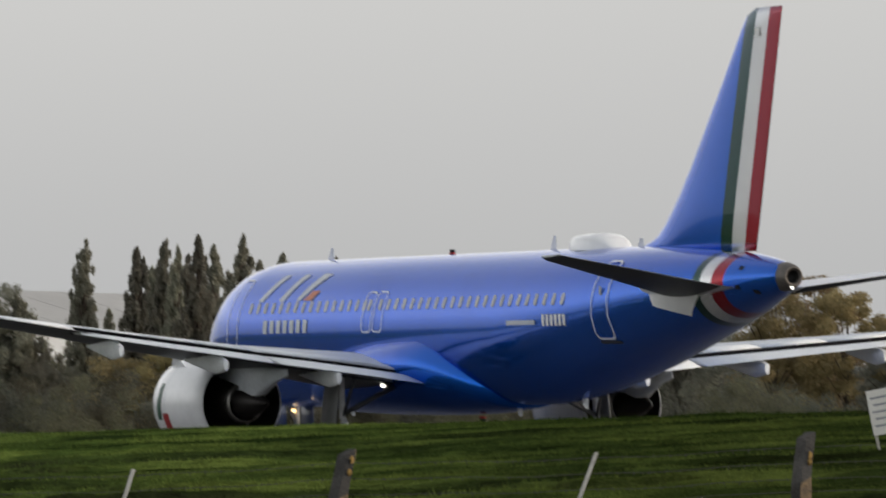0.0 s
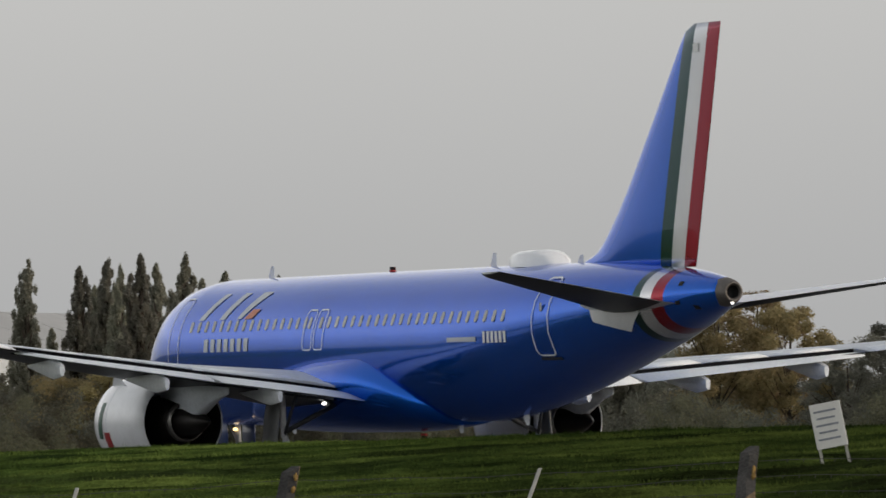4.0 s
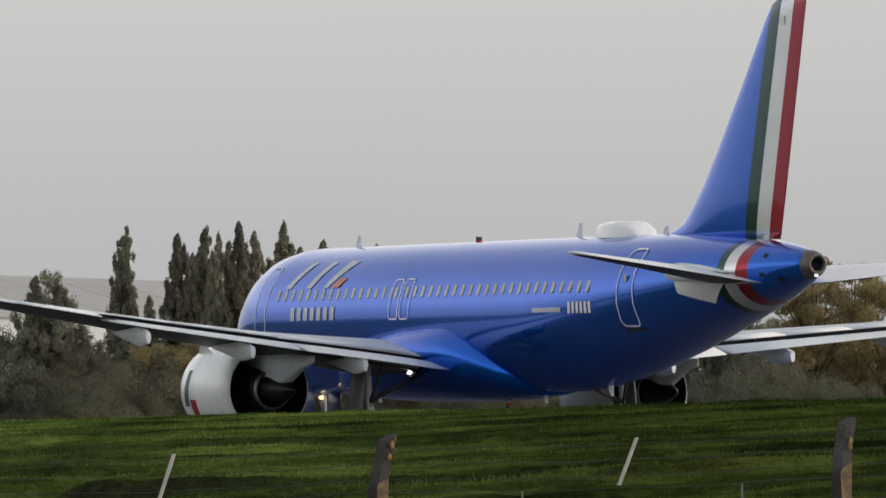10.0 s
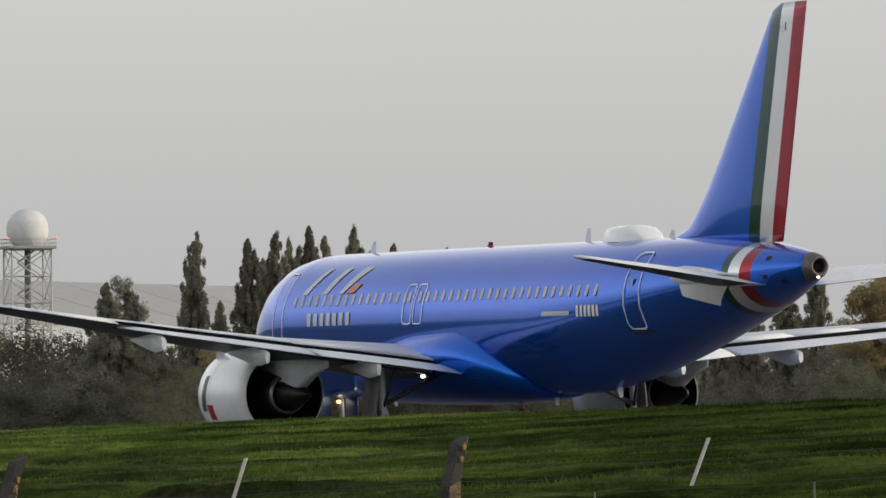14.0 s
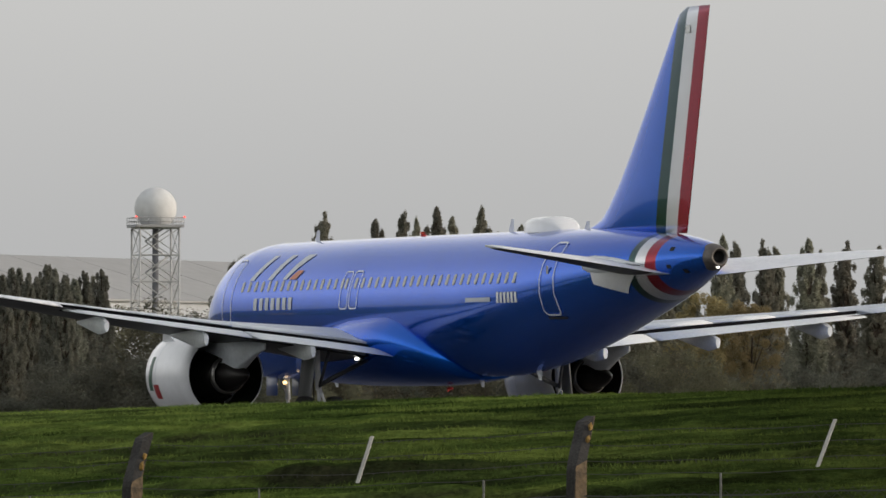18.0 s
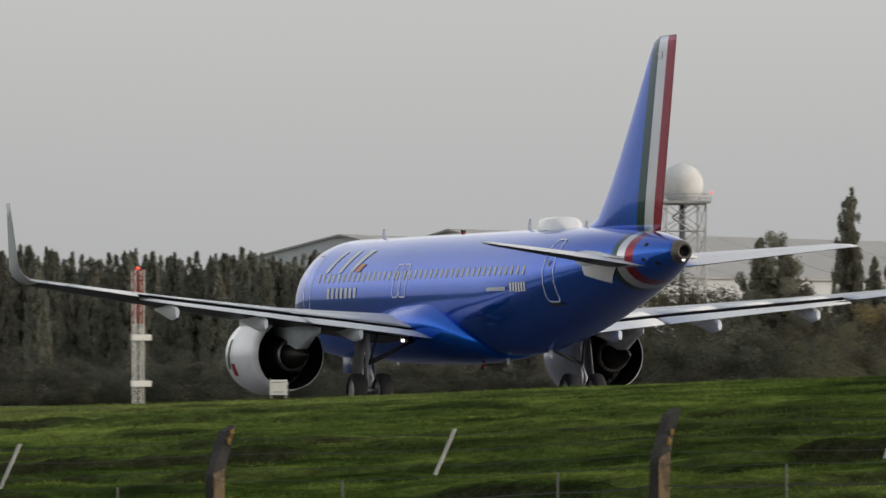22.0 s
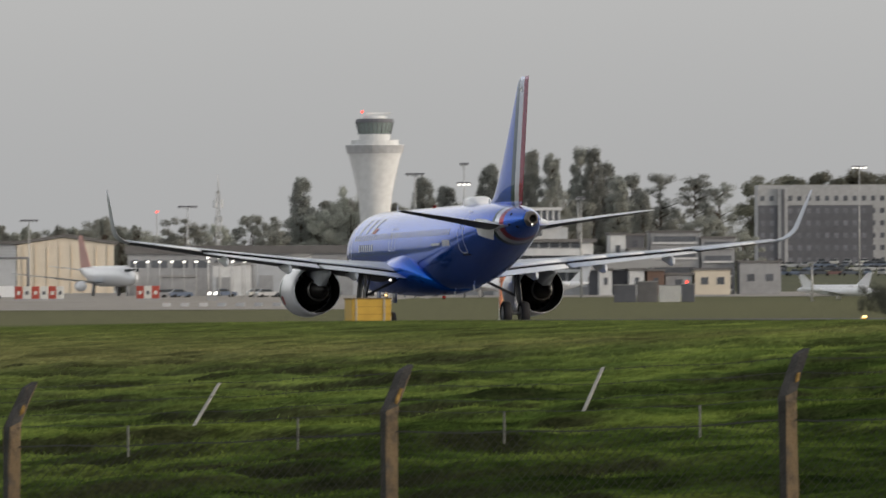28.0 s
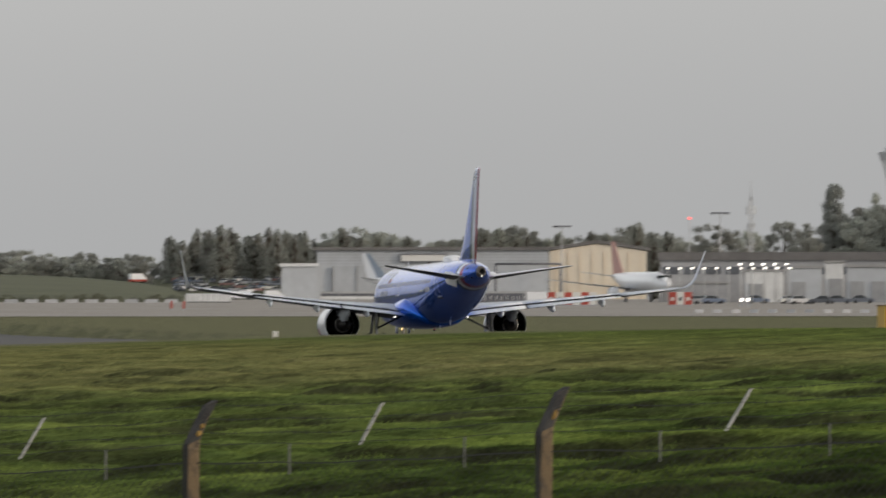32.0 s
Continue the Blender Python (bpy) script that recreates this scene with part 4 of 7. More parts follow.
        part("marking_bar", patch_on_skin([(24.1, 3.82), (25.8, 3.82), (25.8, 3.94), (24.1, 3.94)], sd), M_LETTER, plane)
    part("fin_marking", box(0.28, 0.01, 0.22, Matrix.Translation((X(35.05), 0.09, 11.05))), M_OUTLINE, plane, smooth=False)
    # roof: radome, antennas
    rings = []
    for s in np.linspace(0, 1, 11):
        h = 0.46 * float(np.interp(s, [0, 0.1, 0.22, 0.7, 0.9, 1], [0.12, 0.8, 1.0, 1.0, 0.62, 0.1]))
        w = 0.62 * math.sin(math.pi * (0.06 + 0.88 * s)) ** 0.5
        rings.append([(X(24.4 + 2.6 * s), w * math.cos(math.pi * i / 14), 5.78 + h * math.sin(math.pi * i / 14) ** 0.4) for i in range(15)])
    part("radome", loft(rings, caps=False, closed=False), M_WHITE, plane, "white antenna radome on the roof")
    for a, h, zz in ((8.0, 0.36, 1), (22.6, 0.40, 1), (27.9, 0.24, 1), (9.5, 0.3, -1), (20.5, 0.34, -1), (24.6, 0.28, -1)):
        top, bot, w = sect(a)
        z0 = top - 0.04 if zz > 0 else bot + 0.04
        rings = [[(X(a + o + c * u), 0.03 * v, z0 + zz * hh) for u, v in ((0, 0), (0.3, 1), (1, 0), (0.3, -1))] for o, c, hh in ((0, 0.42, 0), (0.22, 0.2, h))]
        part("blade_antenna", loft(rings), M_OUTLINE, plane, smooth=False)
    # red flashing beacons, imitated by a turning lens behind added deep slats: one flash a turn
    rotors = []
    for nm, z in (("roof_beacon", 5.87), ("belly_beacon", 1.40)):
        base = part(nm, tube((X(16.4 if z > 3 else 18.4), 0, z - 0.02), (X(16.4 if z > 3 else 18.4), 0, z + 0.04), 0.10, 0.09, 16), M_REDP, plane)
        rot_ = new(nm + "_rotor")
        rot_.parent = plane
        at_ = Matrix.Translation((X(16.4 if z > 3 else 18.4), 0, z + (0.04 if z > 3 else -0.11)))
        rot_.matrix_basis = at_
        part("beacon_back", box(0.015, 0.13, 0.085, Matrix.Translation((-0.045, 0, 0)), 0.003), M_BLACK, rot_, smooth=False)
        part("beacon_lens", box(0.01, 0.12, 0.075, Matrix.Translation((-0.031, 0, 0.005)), 0.002), M_BEACON, rot_, "bright red beacon lens", smooth=False)
        part("beacon_slats", merge(*[box(0.09, 0.003, 0.085, Matrix.Translation((0.007, -0.065 + 0.0216 * k, 0))) for k in range(7)]), M_BLACK, rot_, smooth=False)
        rotors.append((rot_, at_))
    # cockpit windows
    for sd in (1, -1):
        for a0, a1 in ((2.05, 2.6), (2.68, 3.25)):
            part("cockpit_window", patch_on_skin([(a0, 4.55), (a1, 4.5), (a1, 5.0), (a0 + 0.2, 4.95)], sd, 0.01), M_GLASS, plane)
    # nose gear
    ng = new("nose_gear")
    ng.parent = plane
    part("strut", merge(tube((11.74, 0, 0.4), (11.8, 0, 1.2), 0.05), tube((11.8, 0, 1.1), (11.9, 0, 2.0), 0.08), tube((11.8, 0, 1.2), (12.6, 0, 1.9), 0.04)), M_GEAR, ng)
    for dy in (-0.25, 0.25):
        wheel(ng, 11.74, dy, 0.38, 0.38, 0.22)
    for dy in (-0.42, 0.42):
        part("gear_door", box(0.85, 0.04, 0.62, Matrix.Translation((12.05, dy, 1.22)), 0.015), mat("navy_door_paint", (0.012, 0.035, 0.14), 0.4, coat=0.5), ng, "navy blue nose gear door")
    part("landing_light", tube((11.82, 0.12, 1.62), (11.72, 0.12, 1.62), 0.05, n=14), M_LAMPW, ng, "lit lamp on the nose leg")
    # lights under the wing roots
    for sd in (1, -1):
        part("wing_root_light", tube((X(17.3), sd * 2.5, 2.26), (X(17.42), sd * 2.5, 2.26), 0.05, n=12), M_LAMP, plane)
        part("light_housing", tube((X(17.25), sd * 2.32, 2.22), (X(17.5), sd * 2.32, 2.2), 0.10, 0.075, 14), M_UNDER, plane, "dark round housing beside the light")
    return plane, pl, rotors


AIRLINER, TAILPLANES, BEACONS = build_airliner()


# ---------------------------------------------------------------- fence in the foreground
def fence_at(e, z=0.0, out=0.0):
    """A place e metres along the fence line, out metres beyond it."""
    return Vector((FE[0] * e + FN[0] * (FENCE_D + out), FE[1] * e + FN[1] * (FENCE_D + out), z))


POSTS = [8.75, 11.87, 14.953, 17.99, 21.02, 24.19, 27.266, 30.36, 33.447, 36.5, 39.7, 43.0]
BATTENS = [10.23, 13.35, 16.396, 19.477, 22.605, 25.763, 28.83, 31.941, 35.02, 38.035, 41.4]


def top_z(e):
    return 0.96 - (e - 14.9) * 0.0376 + 0.05 * min(1.0, max(0.0, (e - 24) / 7))


def sag(e):
    """Wires sag a little between the posts."""
    for a, b in zip(POSTS, POSTS[1:]):
        if a <= e <= b:
            t = (e - a) / (b - a)
            return -0.03 * 4 * t * (1 - t)
    return 0.0


def build_fence():
    fence = thing("fence", Matrix.Identity(4), "weathered concrete-post wire fence with cranked tops on a grass bank", "fence")
    rot = Matrix(((FE[0], FN[0], 0, 0), (FE[1], FN[1], 0, 0), (0, 0, 1, 0), (0, 0, 0, 1)))      # local x along, y out

    def post_mesh(seed):
        rnd = random.Random(seed)
        w = 0.046
        rings = []
        for z, y, s in ((-2.25, 0, 1.05), (-1.6, 0, 1.03), (-1.0, 0, 1.0), (-0.6, 0, 1.0), (-0.33, 0.0, 1.0), (-0.28, 0.012, 1.0), (-0.17, 0.13, 0.96), (-0.03, 0.29, 0.95), (0.0, 0.32, 0.9)):
            k = [rnd.uniform(-0.006, 0.006) for _ in range(4)]
            c = 0.93
            ca, sa_ = math.cos(radians(40)), math.sin(radians(40))
            rings.append([(w * s * (u * ca - v * sa_) + k[i % 4], y + w * s * (u * sa_ + v * ca) + k[(i + 1) % 4], z + (0.02 * v if z > -0.3 else 0)) for i, (u, v) in
                          enumerate(((-1, -c), (-c, -1), (c, -1), (1, -c), (1, c), (c, 1), (-c, 1), (-1, c)))])
        return loft(rings)

    for i, e in enumerate(POSTS):
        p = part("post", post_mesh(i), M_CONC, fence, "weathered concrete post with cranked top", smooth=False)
        p.matrix_basis = Matrix.Translation(fence_at(e, top_z(e) + float(np.interp(e, [25, 27.3, 33.4], [0.038, 0.01, -0.015])))) @ rot @ pose(0, 0, 0, 0, random.Random(i).uniform(-1.5, 1.5), -9)
        rnd = random.Random(90 + i)
        for _ in range(2):
            # thin crusts sunk into the sunny arris
            s = rnd.uniform(0.1, 1.0)
            bm = bmesh.new()
            bmesh.ops.create_icosphere(bm, subdivisions=3, radius=1.0)
            for v in bm.verts:
                v.co *= 1.0 + 0.6 * noise.noise(v.co * 1.9 + Vector((i * 7.0 + s * 5, 0, 0)))
            bm.transform(Matrix.Translation((-0.045, 0.29 * s - 0.034, -0.29 + 0.26 * s)) @ Matrix.Rotation(radians(-45), 4, "X") @ Matrix.Diagonal((0.012, 0.018, rnd.uniform(0.02, 0.05), 1)))
            part("lichen", bm, M_LICHEN, p, "crust of yellow lichen")
    # wires: along the crank, at its foot and at the head of the netting
    for out, dz in ((0.30, -0.03), (0.20, -0.13), (0.10, -0.23), (0.0, -0.31), (0.0, -0.45)):
        bm = bmesh.new()
        wr = 0.0055 if dz == -0.45 else 0.0026
        prev = None
        for k in range(0, 137):
            e = 8.75 + k * 0.25
            c = fence_at(e, top_z(e) + dz + sag(e) + 0.006 * math.sin(k * 1.7), out)
            row = [bm.verts.new(c + Vector(o)) for o in ((0, 0, wr), (0.6 * wr, -0.8 * wr, -0.6 * wr), (-0.6 * wr, 0.8 * wr, -0.6 * wr))]
            if prev:
                for i in range(3):
                    j = (i + 1) % 3
                    bm.faces.new((prev[i], prev[j], row[j], row[i]))
            prev = row
        if out > 0.05:
            for k in range(0, 330):
                e = 8.75 + k * 0.1035
                c = fence_at(e, top_z(e) + dz + sag(e), out)
                d = Vector((random.uniform(-.5, .5), 0, 1)).normalized() * 0.018
                bm.faces.new([bm.verts.new(v) for v in (c + d, c - d, c - d * 0.6 + Vector((0.006, 0, 0)))])
        part("wire", bm, M_WIRE, fence, smooth=False)
    # battens that space the wires in each bay
    for a, b, e in zip(POSTS, POSTS[1:], BATTENS):
        rnd = random.Random(int(a * 10))
        z = top_z(e) + sag(e) + float(np.interp(e, [26, 29, 35, 38], [0.02, -0.01, -0.02, -0.035]))
        lean = rnd.uniform(-0.02, 0.02)
        part("batten", loft([[fence_at(e + u * 0.011 + lean * s, z - 0.31 + 0.30 * s, 0.0 + 0.32 * s + v * 0.007) for u, v in ((-1, -1), (1, -1), (1, 1), (-1, 1))] for s in (0, 0.5, 1)]), M_BATTEN, fence, "pale leaning wire batten", smooth=False)
        for f_ in (0.22, 0.70):
            e = a + (b - a) * (f_ + rnd.uniform(-0.02, 0.02))
            z = top_z(e) + sag(e)
            part("dropper", loft([[fence_at(e + u * 0.0055, z - 0.53 + 0.22 * s, v * 0.005) for u, v in ((-1, -1), (1, -1), (1, 1), (-1, 1))] for s in (0, 1)]), M_DROP, fence, smooth=False)
    # chain-link netting
    vs, fs = [], []
    pitch, hgt = 0.07, 1.5
    for sgn in (1, -1):
        e = 8.75
        while e < 43.0:
            for k in range(6):
                z0, z1 = k * hgt / 6, (k + 1) * hgt / 6
                ea, eb = e + sgn * z0, e + sgn * z1
                if min(ea, eb) < 8.75 or max(ea, eb) > 43.0:
                    continue
                a = fence_at(ea, top_z(ea) - 0.45 - z0, 0.02)
                b = fence_at(eb, top_z(eb) - 0.45 - z1, 0.02)
                w = Vector((FE[0], FE[1], 0)) * 0.0023
                i = len(vs)
                vs += [a - w, a + w, b + w, b - w]
                fs.append((i, i + 1, i + 2, i + 3))
            e += pitch
    net = new("chain_link_netting", mesh_from("chain_link_netting", vs, fs, M_WIRE))
    net.parent = fence
    tagged(net, "thin grey chain-link netting", kind="stuff")


build_fence()


# ---------------------------------------------------------------- trees
def leaf_material(name, a, b):
    m = bpy.data.materials.new(name)
    m.use_nodes = True
    n, l = m.node_tree.nodes, m.node_tree.links
    p = n["Principled BSDF"]
    p.inputs["Roughness"].default_value = 0.8
    p.inputs["Specular IOR Level"].default_value = 0.2
    g = n.new("ShaderNodeNewGeometry")
    oi = n.new("ShaderNodeObjectInfo")
    r = n.new("ShaderNodeValToRGB")
    r.color_ramp.elements[0].color, r.color_ramp.elements[1].color = (*a, 1), (*b, 1)
    l.new(g.outputs["Random Per Island"], r.inputs["Fac"])
    hs = n.new("ShaderNodeHueSaturation")
    mr = n.new("ShaderNodeMapRange")
    mr.inputs["To Min"].default_value, mr.inputs["To Max"].default_value = 0.75, 1.3
    l.new(oi.outputs["Random"], mr.inputs["Value"])
    l.new(mr.outputs[0], hs.inputs["Value"])
    mh = n.new("ShaderNodeMapRange")
    mh.inputs["To Min"].default_value, mh.inputs["To Max"].default_value = 0.47, 0.52
    l.new(oi.outputs["Random"], mh.inputs["Value"])
    l.new(mh.outputs[0], hs.inputs["Hue"])
    l.new(r.outputs[0], hs.inputs["Color"])
    l.new(hs.outputs[0], p.inputs["Base Color"])
    tr = n.new("ShaderNodeBsdfTranslucent")
    l.new(hs.outputs[0], tr.inputs["Color"])
    mx = n.new("ShaderNodeMixShader")
    mx.inputs[0].default_value = 0.6
    l.new(p.outputs[0], mx.inputs[1])
    l.new(tr.outputs[0], mx.inputs[2])
    l.new(mx.outputs[0], n["Material Output"].inputs["Surface"])
    MATS[name] = m
    return m


# distance haze is put into the next six leaf colours, paler than plain foliage
L_POPLAR = leaf_material("haze_tinted_poplar_leaves", (0.25, 0.25, 0.205), (0.39, 0.385, 0.31))
L_DARK = leaf_material("haze_tinted_grey_green_leaves", (0.20, 0.208, 0.178), (0.33, 0.335, 0.285))
L_FAR = leaf_material("haze_tinted_woodland_leaves", (0.34, 0.352, 0.325), (0.47, 0.48, 0.44))
L_BROAD = leaf_material("haze_tinted_green_leaves", (0.20, 0.205, 0.17), (0.31, 0.31, 0.25))
L_DEEP = leaf_material("haze_tinted_cypress_leaves", (0.30, 0.312, 0.298), (0.42, 0.432, 0.41))
L_GOLD = leaf_material("haze_tinted_golden_leaves", (0.28, 0.24, 0.13), (0.40, 0.34, 0.18))
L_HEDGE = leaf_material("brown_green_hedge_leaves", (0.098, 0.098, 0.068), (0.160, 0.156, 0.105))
L_SCRUB = leaf_material("dark_scrub_leaves", (0.095, 0.10, 0.082), (0.165, 0.17, 0.138))
L_RUST = leaf_material("rusty_autumn_leaves", (0.10, 0.045, 0.016), (0.20, 0.09, 0.03))
M_BARK = mat("grey_brown_bark", (0.07, 0.055, 0.042), 0.95, vary=0.3, scale=2.0)


def clumps(rng, centres, sizes, per, leaf):
    """Leaf sprays scattered in ellipsoidal clumps; small quads with random turns."""
    n = len(centres) * per
    c = np.repeat(np.array(centres), per, 0)
    s = np.repeat(np.array(sizes), per, 0)
    d = rng.normal(size=(n, 3))
    d /= np.linalg.norm(d, axis=1)[:, None]
    p = c + d * s * (rng.uniform(0.45, 1.0, (n, 1)) ** 0.6)
    # sprays lie roughly along the clump's surface
    w = d * 0.9 + np.array((0, 0, 0.35)) + rng.normal(size=(n, 3)) * 0.42
    u = np.cross(w, rng.normal(size=(n, 3)))
    u /= np.linalg.norm(u, axis=1)[:, None] + 1e-9
    v = np.cross(w, u)
    v /= np.linalg.norm(v, axis=1)[:, None] + 1e-9
    k = leaf * rng.uniform(0.5, 1.35, (n, 1))
    q = np.stack([p - u * k, p + u * k + v * k * 0.35, p - u * k * 0.2 + v * k * 0.9], 1).reshape(-1, 3)
    f = np.arange(3 * n).reshape(-1, 3)
    return q, f


def make_tree(name, kind, seed, height, leaf_mat, label, thin=1.0):
    """A tree of 'poplar', 'broad', 'pine' or 'bush' build: tapered trunk with limbs, and a crown of small sprays."""
    rng = np.random.default_rng(seed)
    rnd = random.Random(seed)
    t = thing(name, Matrix.Translation((0, -300, -80)), label, "bush" if kind == "bush" else "tree")
    H = height
    cs, ss, limbs = [], [], []
    if kind == "poplar":
        n = 480
        stems = [(rnd.uniform(-0.02, 0.02) * H, rnd.uniform(-0.02, 0.02) * H, rnd.uniform(0.86, 1.0)) for _ in range(4)]
        stems[0] = (0, 0, 1.0)
        for i in range(n):
            sx, sy, sh = stems[i % 4]
            f = rnd.uniform(0.04, 1.0) ** 1.15
            env = (0.122 * H) * (math.sin(math.pi * min(1, f ** 0.75 * 0.94 + 0.06)) ** 0.7) * rnd.uniform(0.3, 1.12) ** 0.8
            a = rnd.uniform(0, 6.28)
            z = f * H * sh
            cs.append((sx * (1 + f) + env * 0.75 * math.cos(a), sy * (1 + f) + env * 0.75 * math.sin(a), z))
            r = (0.010 + 0.011 * (1 - f)) * H
            ss.append((r, r, r * 2.9))
            if i % 3 == 0:
                limbs.append(((sx, sy, z * 0.8), cs[-1]))
        per, leaf = 56, 0.125 * H / 20
    elif kind == "broad":
        n = 80
        for i in range(n):
            a, f = rnd.uniform(0, 6.28), rnd.uniform(0, 1)
            rad = 0.34 * H * math.sin(math.pi * (0.12 + 0.8 * f)) ** 0.6 * rnd.uniform(0.35, 1.05)
            z = H * (0.22 + 0.74 * f)
            cs.append((rad * math.cos(a), rad * math.sin(a), z + rnd.uniform(-.03, .03) * H))
            r = rnd.uniform(0.045, 0.085) * H
            ss.append((r, r, r * 0.8))
            if i % 3 == 0:
                limbs.append(((0, 0, z * 0.55), cs[-1]))
        per, leaf = 200, 0.17 * H / 15
    elif kind == "column":
        n = 150
        for i in range(n):
            a, f = rnd.uniform(0, 6.28), rnd.uniform(0, 1)
            rad = 0.10 * H * math.sin(math.pi * (0.14 + 0.80 * f)) ** 0.55 * math.sqrt(rnd.uniform(0.1, 1.0))
            cs.append((rad * math.cos(a), rad * math.sin(a), H * (0.08 + 0.9 * f)))
            r = rnd.uniform(0.026, 0.042) * H
            ss.append((r, r, r * 1.25))
            if i % 5 == 0:
                limbs.append(((0, 0, H * (0.06 + 0.85 * f)), cs[-1]))
        per, leaf = 120, 0.19 * H / 25
    elif kind == "pine":
        n = 44
        for i in range(n):
            a, f = rnd.uniform(0, 6.28), rnd.uniform(0, 1)
            z = H * (0.45 + 0.52 * f)
            rad = 0.30 * H * (1 - 0.55 * f) * rnd.uniform(0.2, 1.1)
            cs.append((rad * math.cos(a), rad * math.sin(a), z))
            r = rnd.uniform(0.04, 0.075) * H
            ss.append((r * 1.3, r * 1.3, r * 0.55))
            limbs.append(((0, 0, z - 0.06 * H), cs[-1]))
        per, leaf = 150, 0.13 * H / 15
    else:
        n = 40
        for i in range(n):
            a, f = rnd.uniform(0, 6.28), rnd.uniform(0, 1)
            rad = 0.85 * H * math.sqrt(rnd.uniform(0, 1))
            z = H * (0.08 + 0.86 * f * (1 - (rad / (0.95 * H)) ** 2 * 0.7))
            cs.append((rad * math.cos(a), rad * math.sin(a), z))
            r = rnd.uniform(0.10, 0.20) * H
            ss.append((r, r, r * 0.9))
        limbs = [((0, 0, 0), c) for c in cs[::4]]
        per, leaf = 320, 0.085 * H / 6
    q, f = clumps(rng, cs, ss, int(per * thin), leaf)
    q2, f2 = clumps(rng, cs, np.array(ss) * 0.6, int(26 * thin), leaf * 1.9)
    f = np.concatenate([f, f2 + len(q)])
    q = np.concatenate([q, q2])
    q[:, 2] *= H / np.percentile(q[:, 2], 99.7)
    me = bpy.data.meshes.new("crown")
    me.from_pydata(q.tolist(), [], f.tolist())
    me.materials.append(leaf_mat)
    ob = new("crown", me)
    ob.parent = t
    bms = []
    th = 0.016 * H if kind != "bush" else 0.012 * H
    top = H * (0.9 if kind != "bush" else 0.5)
    bms.append(tube((0, 0, -1.0), (0, 0, top * 0.5), th * 1.3, th * 0.8, 8))
    bms.append(tube((0, 0, top * 0.5), (0.01 * H, 0, top), th * 0.8, th * 0.2, 8))
    for a, b in limbs:
        bms.append(tube(a, b, th * 0.35, th * 0.1, 5))
    part("trunk", merge(*bms), M_BARK, t)
    return t


PROTO = {
    "poplar": [make_tree("poplar_tree", "poplar", 11 + i, 20.0, L_POPLAR, "tall columnar poplar with thinning olive foliage") for i in range(4)],
    "dark": [make_tree("poplar_tree", "poplar", 31 + i, 16.0, L_DARK, "dense dark columnar tree in the shelter belt") for i in range(4)],
    "gold": [make_tree("autumn_tree", "broad", 51 + i, 16.0, L_GOLD, "broad tree with golden autumn foliage") for i in range(2)],
    "broad": [make_tree("broadleaf_tree", "broad", 61 + i, 16.0, L_BROAD, "broad dull green tree by the airfield edge") for i in range(3)],
    "deep": [make_tree("broadleaf_tree", "broad", 71 + i, 18.0, L_FAR, "round-crowned tree behind the terminal, leaves tinted pale for haze") for i in range(3)],
    "slim": [make_tree("birch_tree", "poplar", 121 + i, 20.0, L_FAR, "slim tree in the far woods, leaves tinted pale for haze", 0.3) for i in range(3)],
    "column": [make_tree("cypress_tree", "column", 41 + i, 25.0, L_DEEP, "tall dense cypress behind the old terminal, leaves tinted pale for haze") for i in range(3)],
    "pine": [make_tree("pine_tree", "pine", 81 + i, 18.0, L_DEEP, "scots pine with tiered open crown, leaves tinted pale for haze") for i in range(2)],
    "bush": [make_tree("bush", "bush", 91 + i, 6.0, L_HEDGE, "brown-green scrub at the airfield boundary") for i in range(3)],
    "dbush": [make_tree("bush", "bush", 95 + i, 6.0, L_SCRUB, "dark evergreen scrub at the airfield boundary") for i in range(2)],
    "rust": [make_tree("autumn_tree", "poplar", 98, 9.0, L_RUST, "slim tree with rusty autumn leaves")],
}
USED = set()
TREE_RND = random.Random(5)


def tree(kind, az, el, d, wide=1.0, base=None):
    """A tree whose top shows at that elevation."""
    i = TREE_RND.randrange(len(PROTO[kind]))
    src = PROTO[kind][i]
    h0 = {"poplar": 20, "dark": 16, "gold": 16, "broad": 16, "deep": 18, "slim": 20, "column": 25, "pine": 18, "bush": 6, "dbush": 6, "rust": 9}[kind]
    p = at(az, d)
    if base is not None:
        p.z = base
    h = max(1.0, up_to(el, d) - p.z)
    k = h / h0
    m = Matrix.Translation(p) @ pose(0, 0, 0, 0, 0, TREE_RND.uniform(0, 360)) @ Matrix.Diagonal((k * wide, k * wide, k, 1))
    if (kind, i) in USED:
        c = copy_thing(src, m @ Matrix.Diagonal((*[1 / v for v in src.scale], 1)))
    else:
        USED.add((kind, i))
        src.matrix_basis = m
        c = src
    c["group"] = {"poplar": "poplars beyond the runway", "dark": "shelter belt", "bush": "boundary scrub", "dbush": "boundary scrub"}.get(kind, "trees round the airfield")
    return c


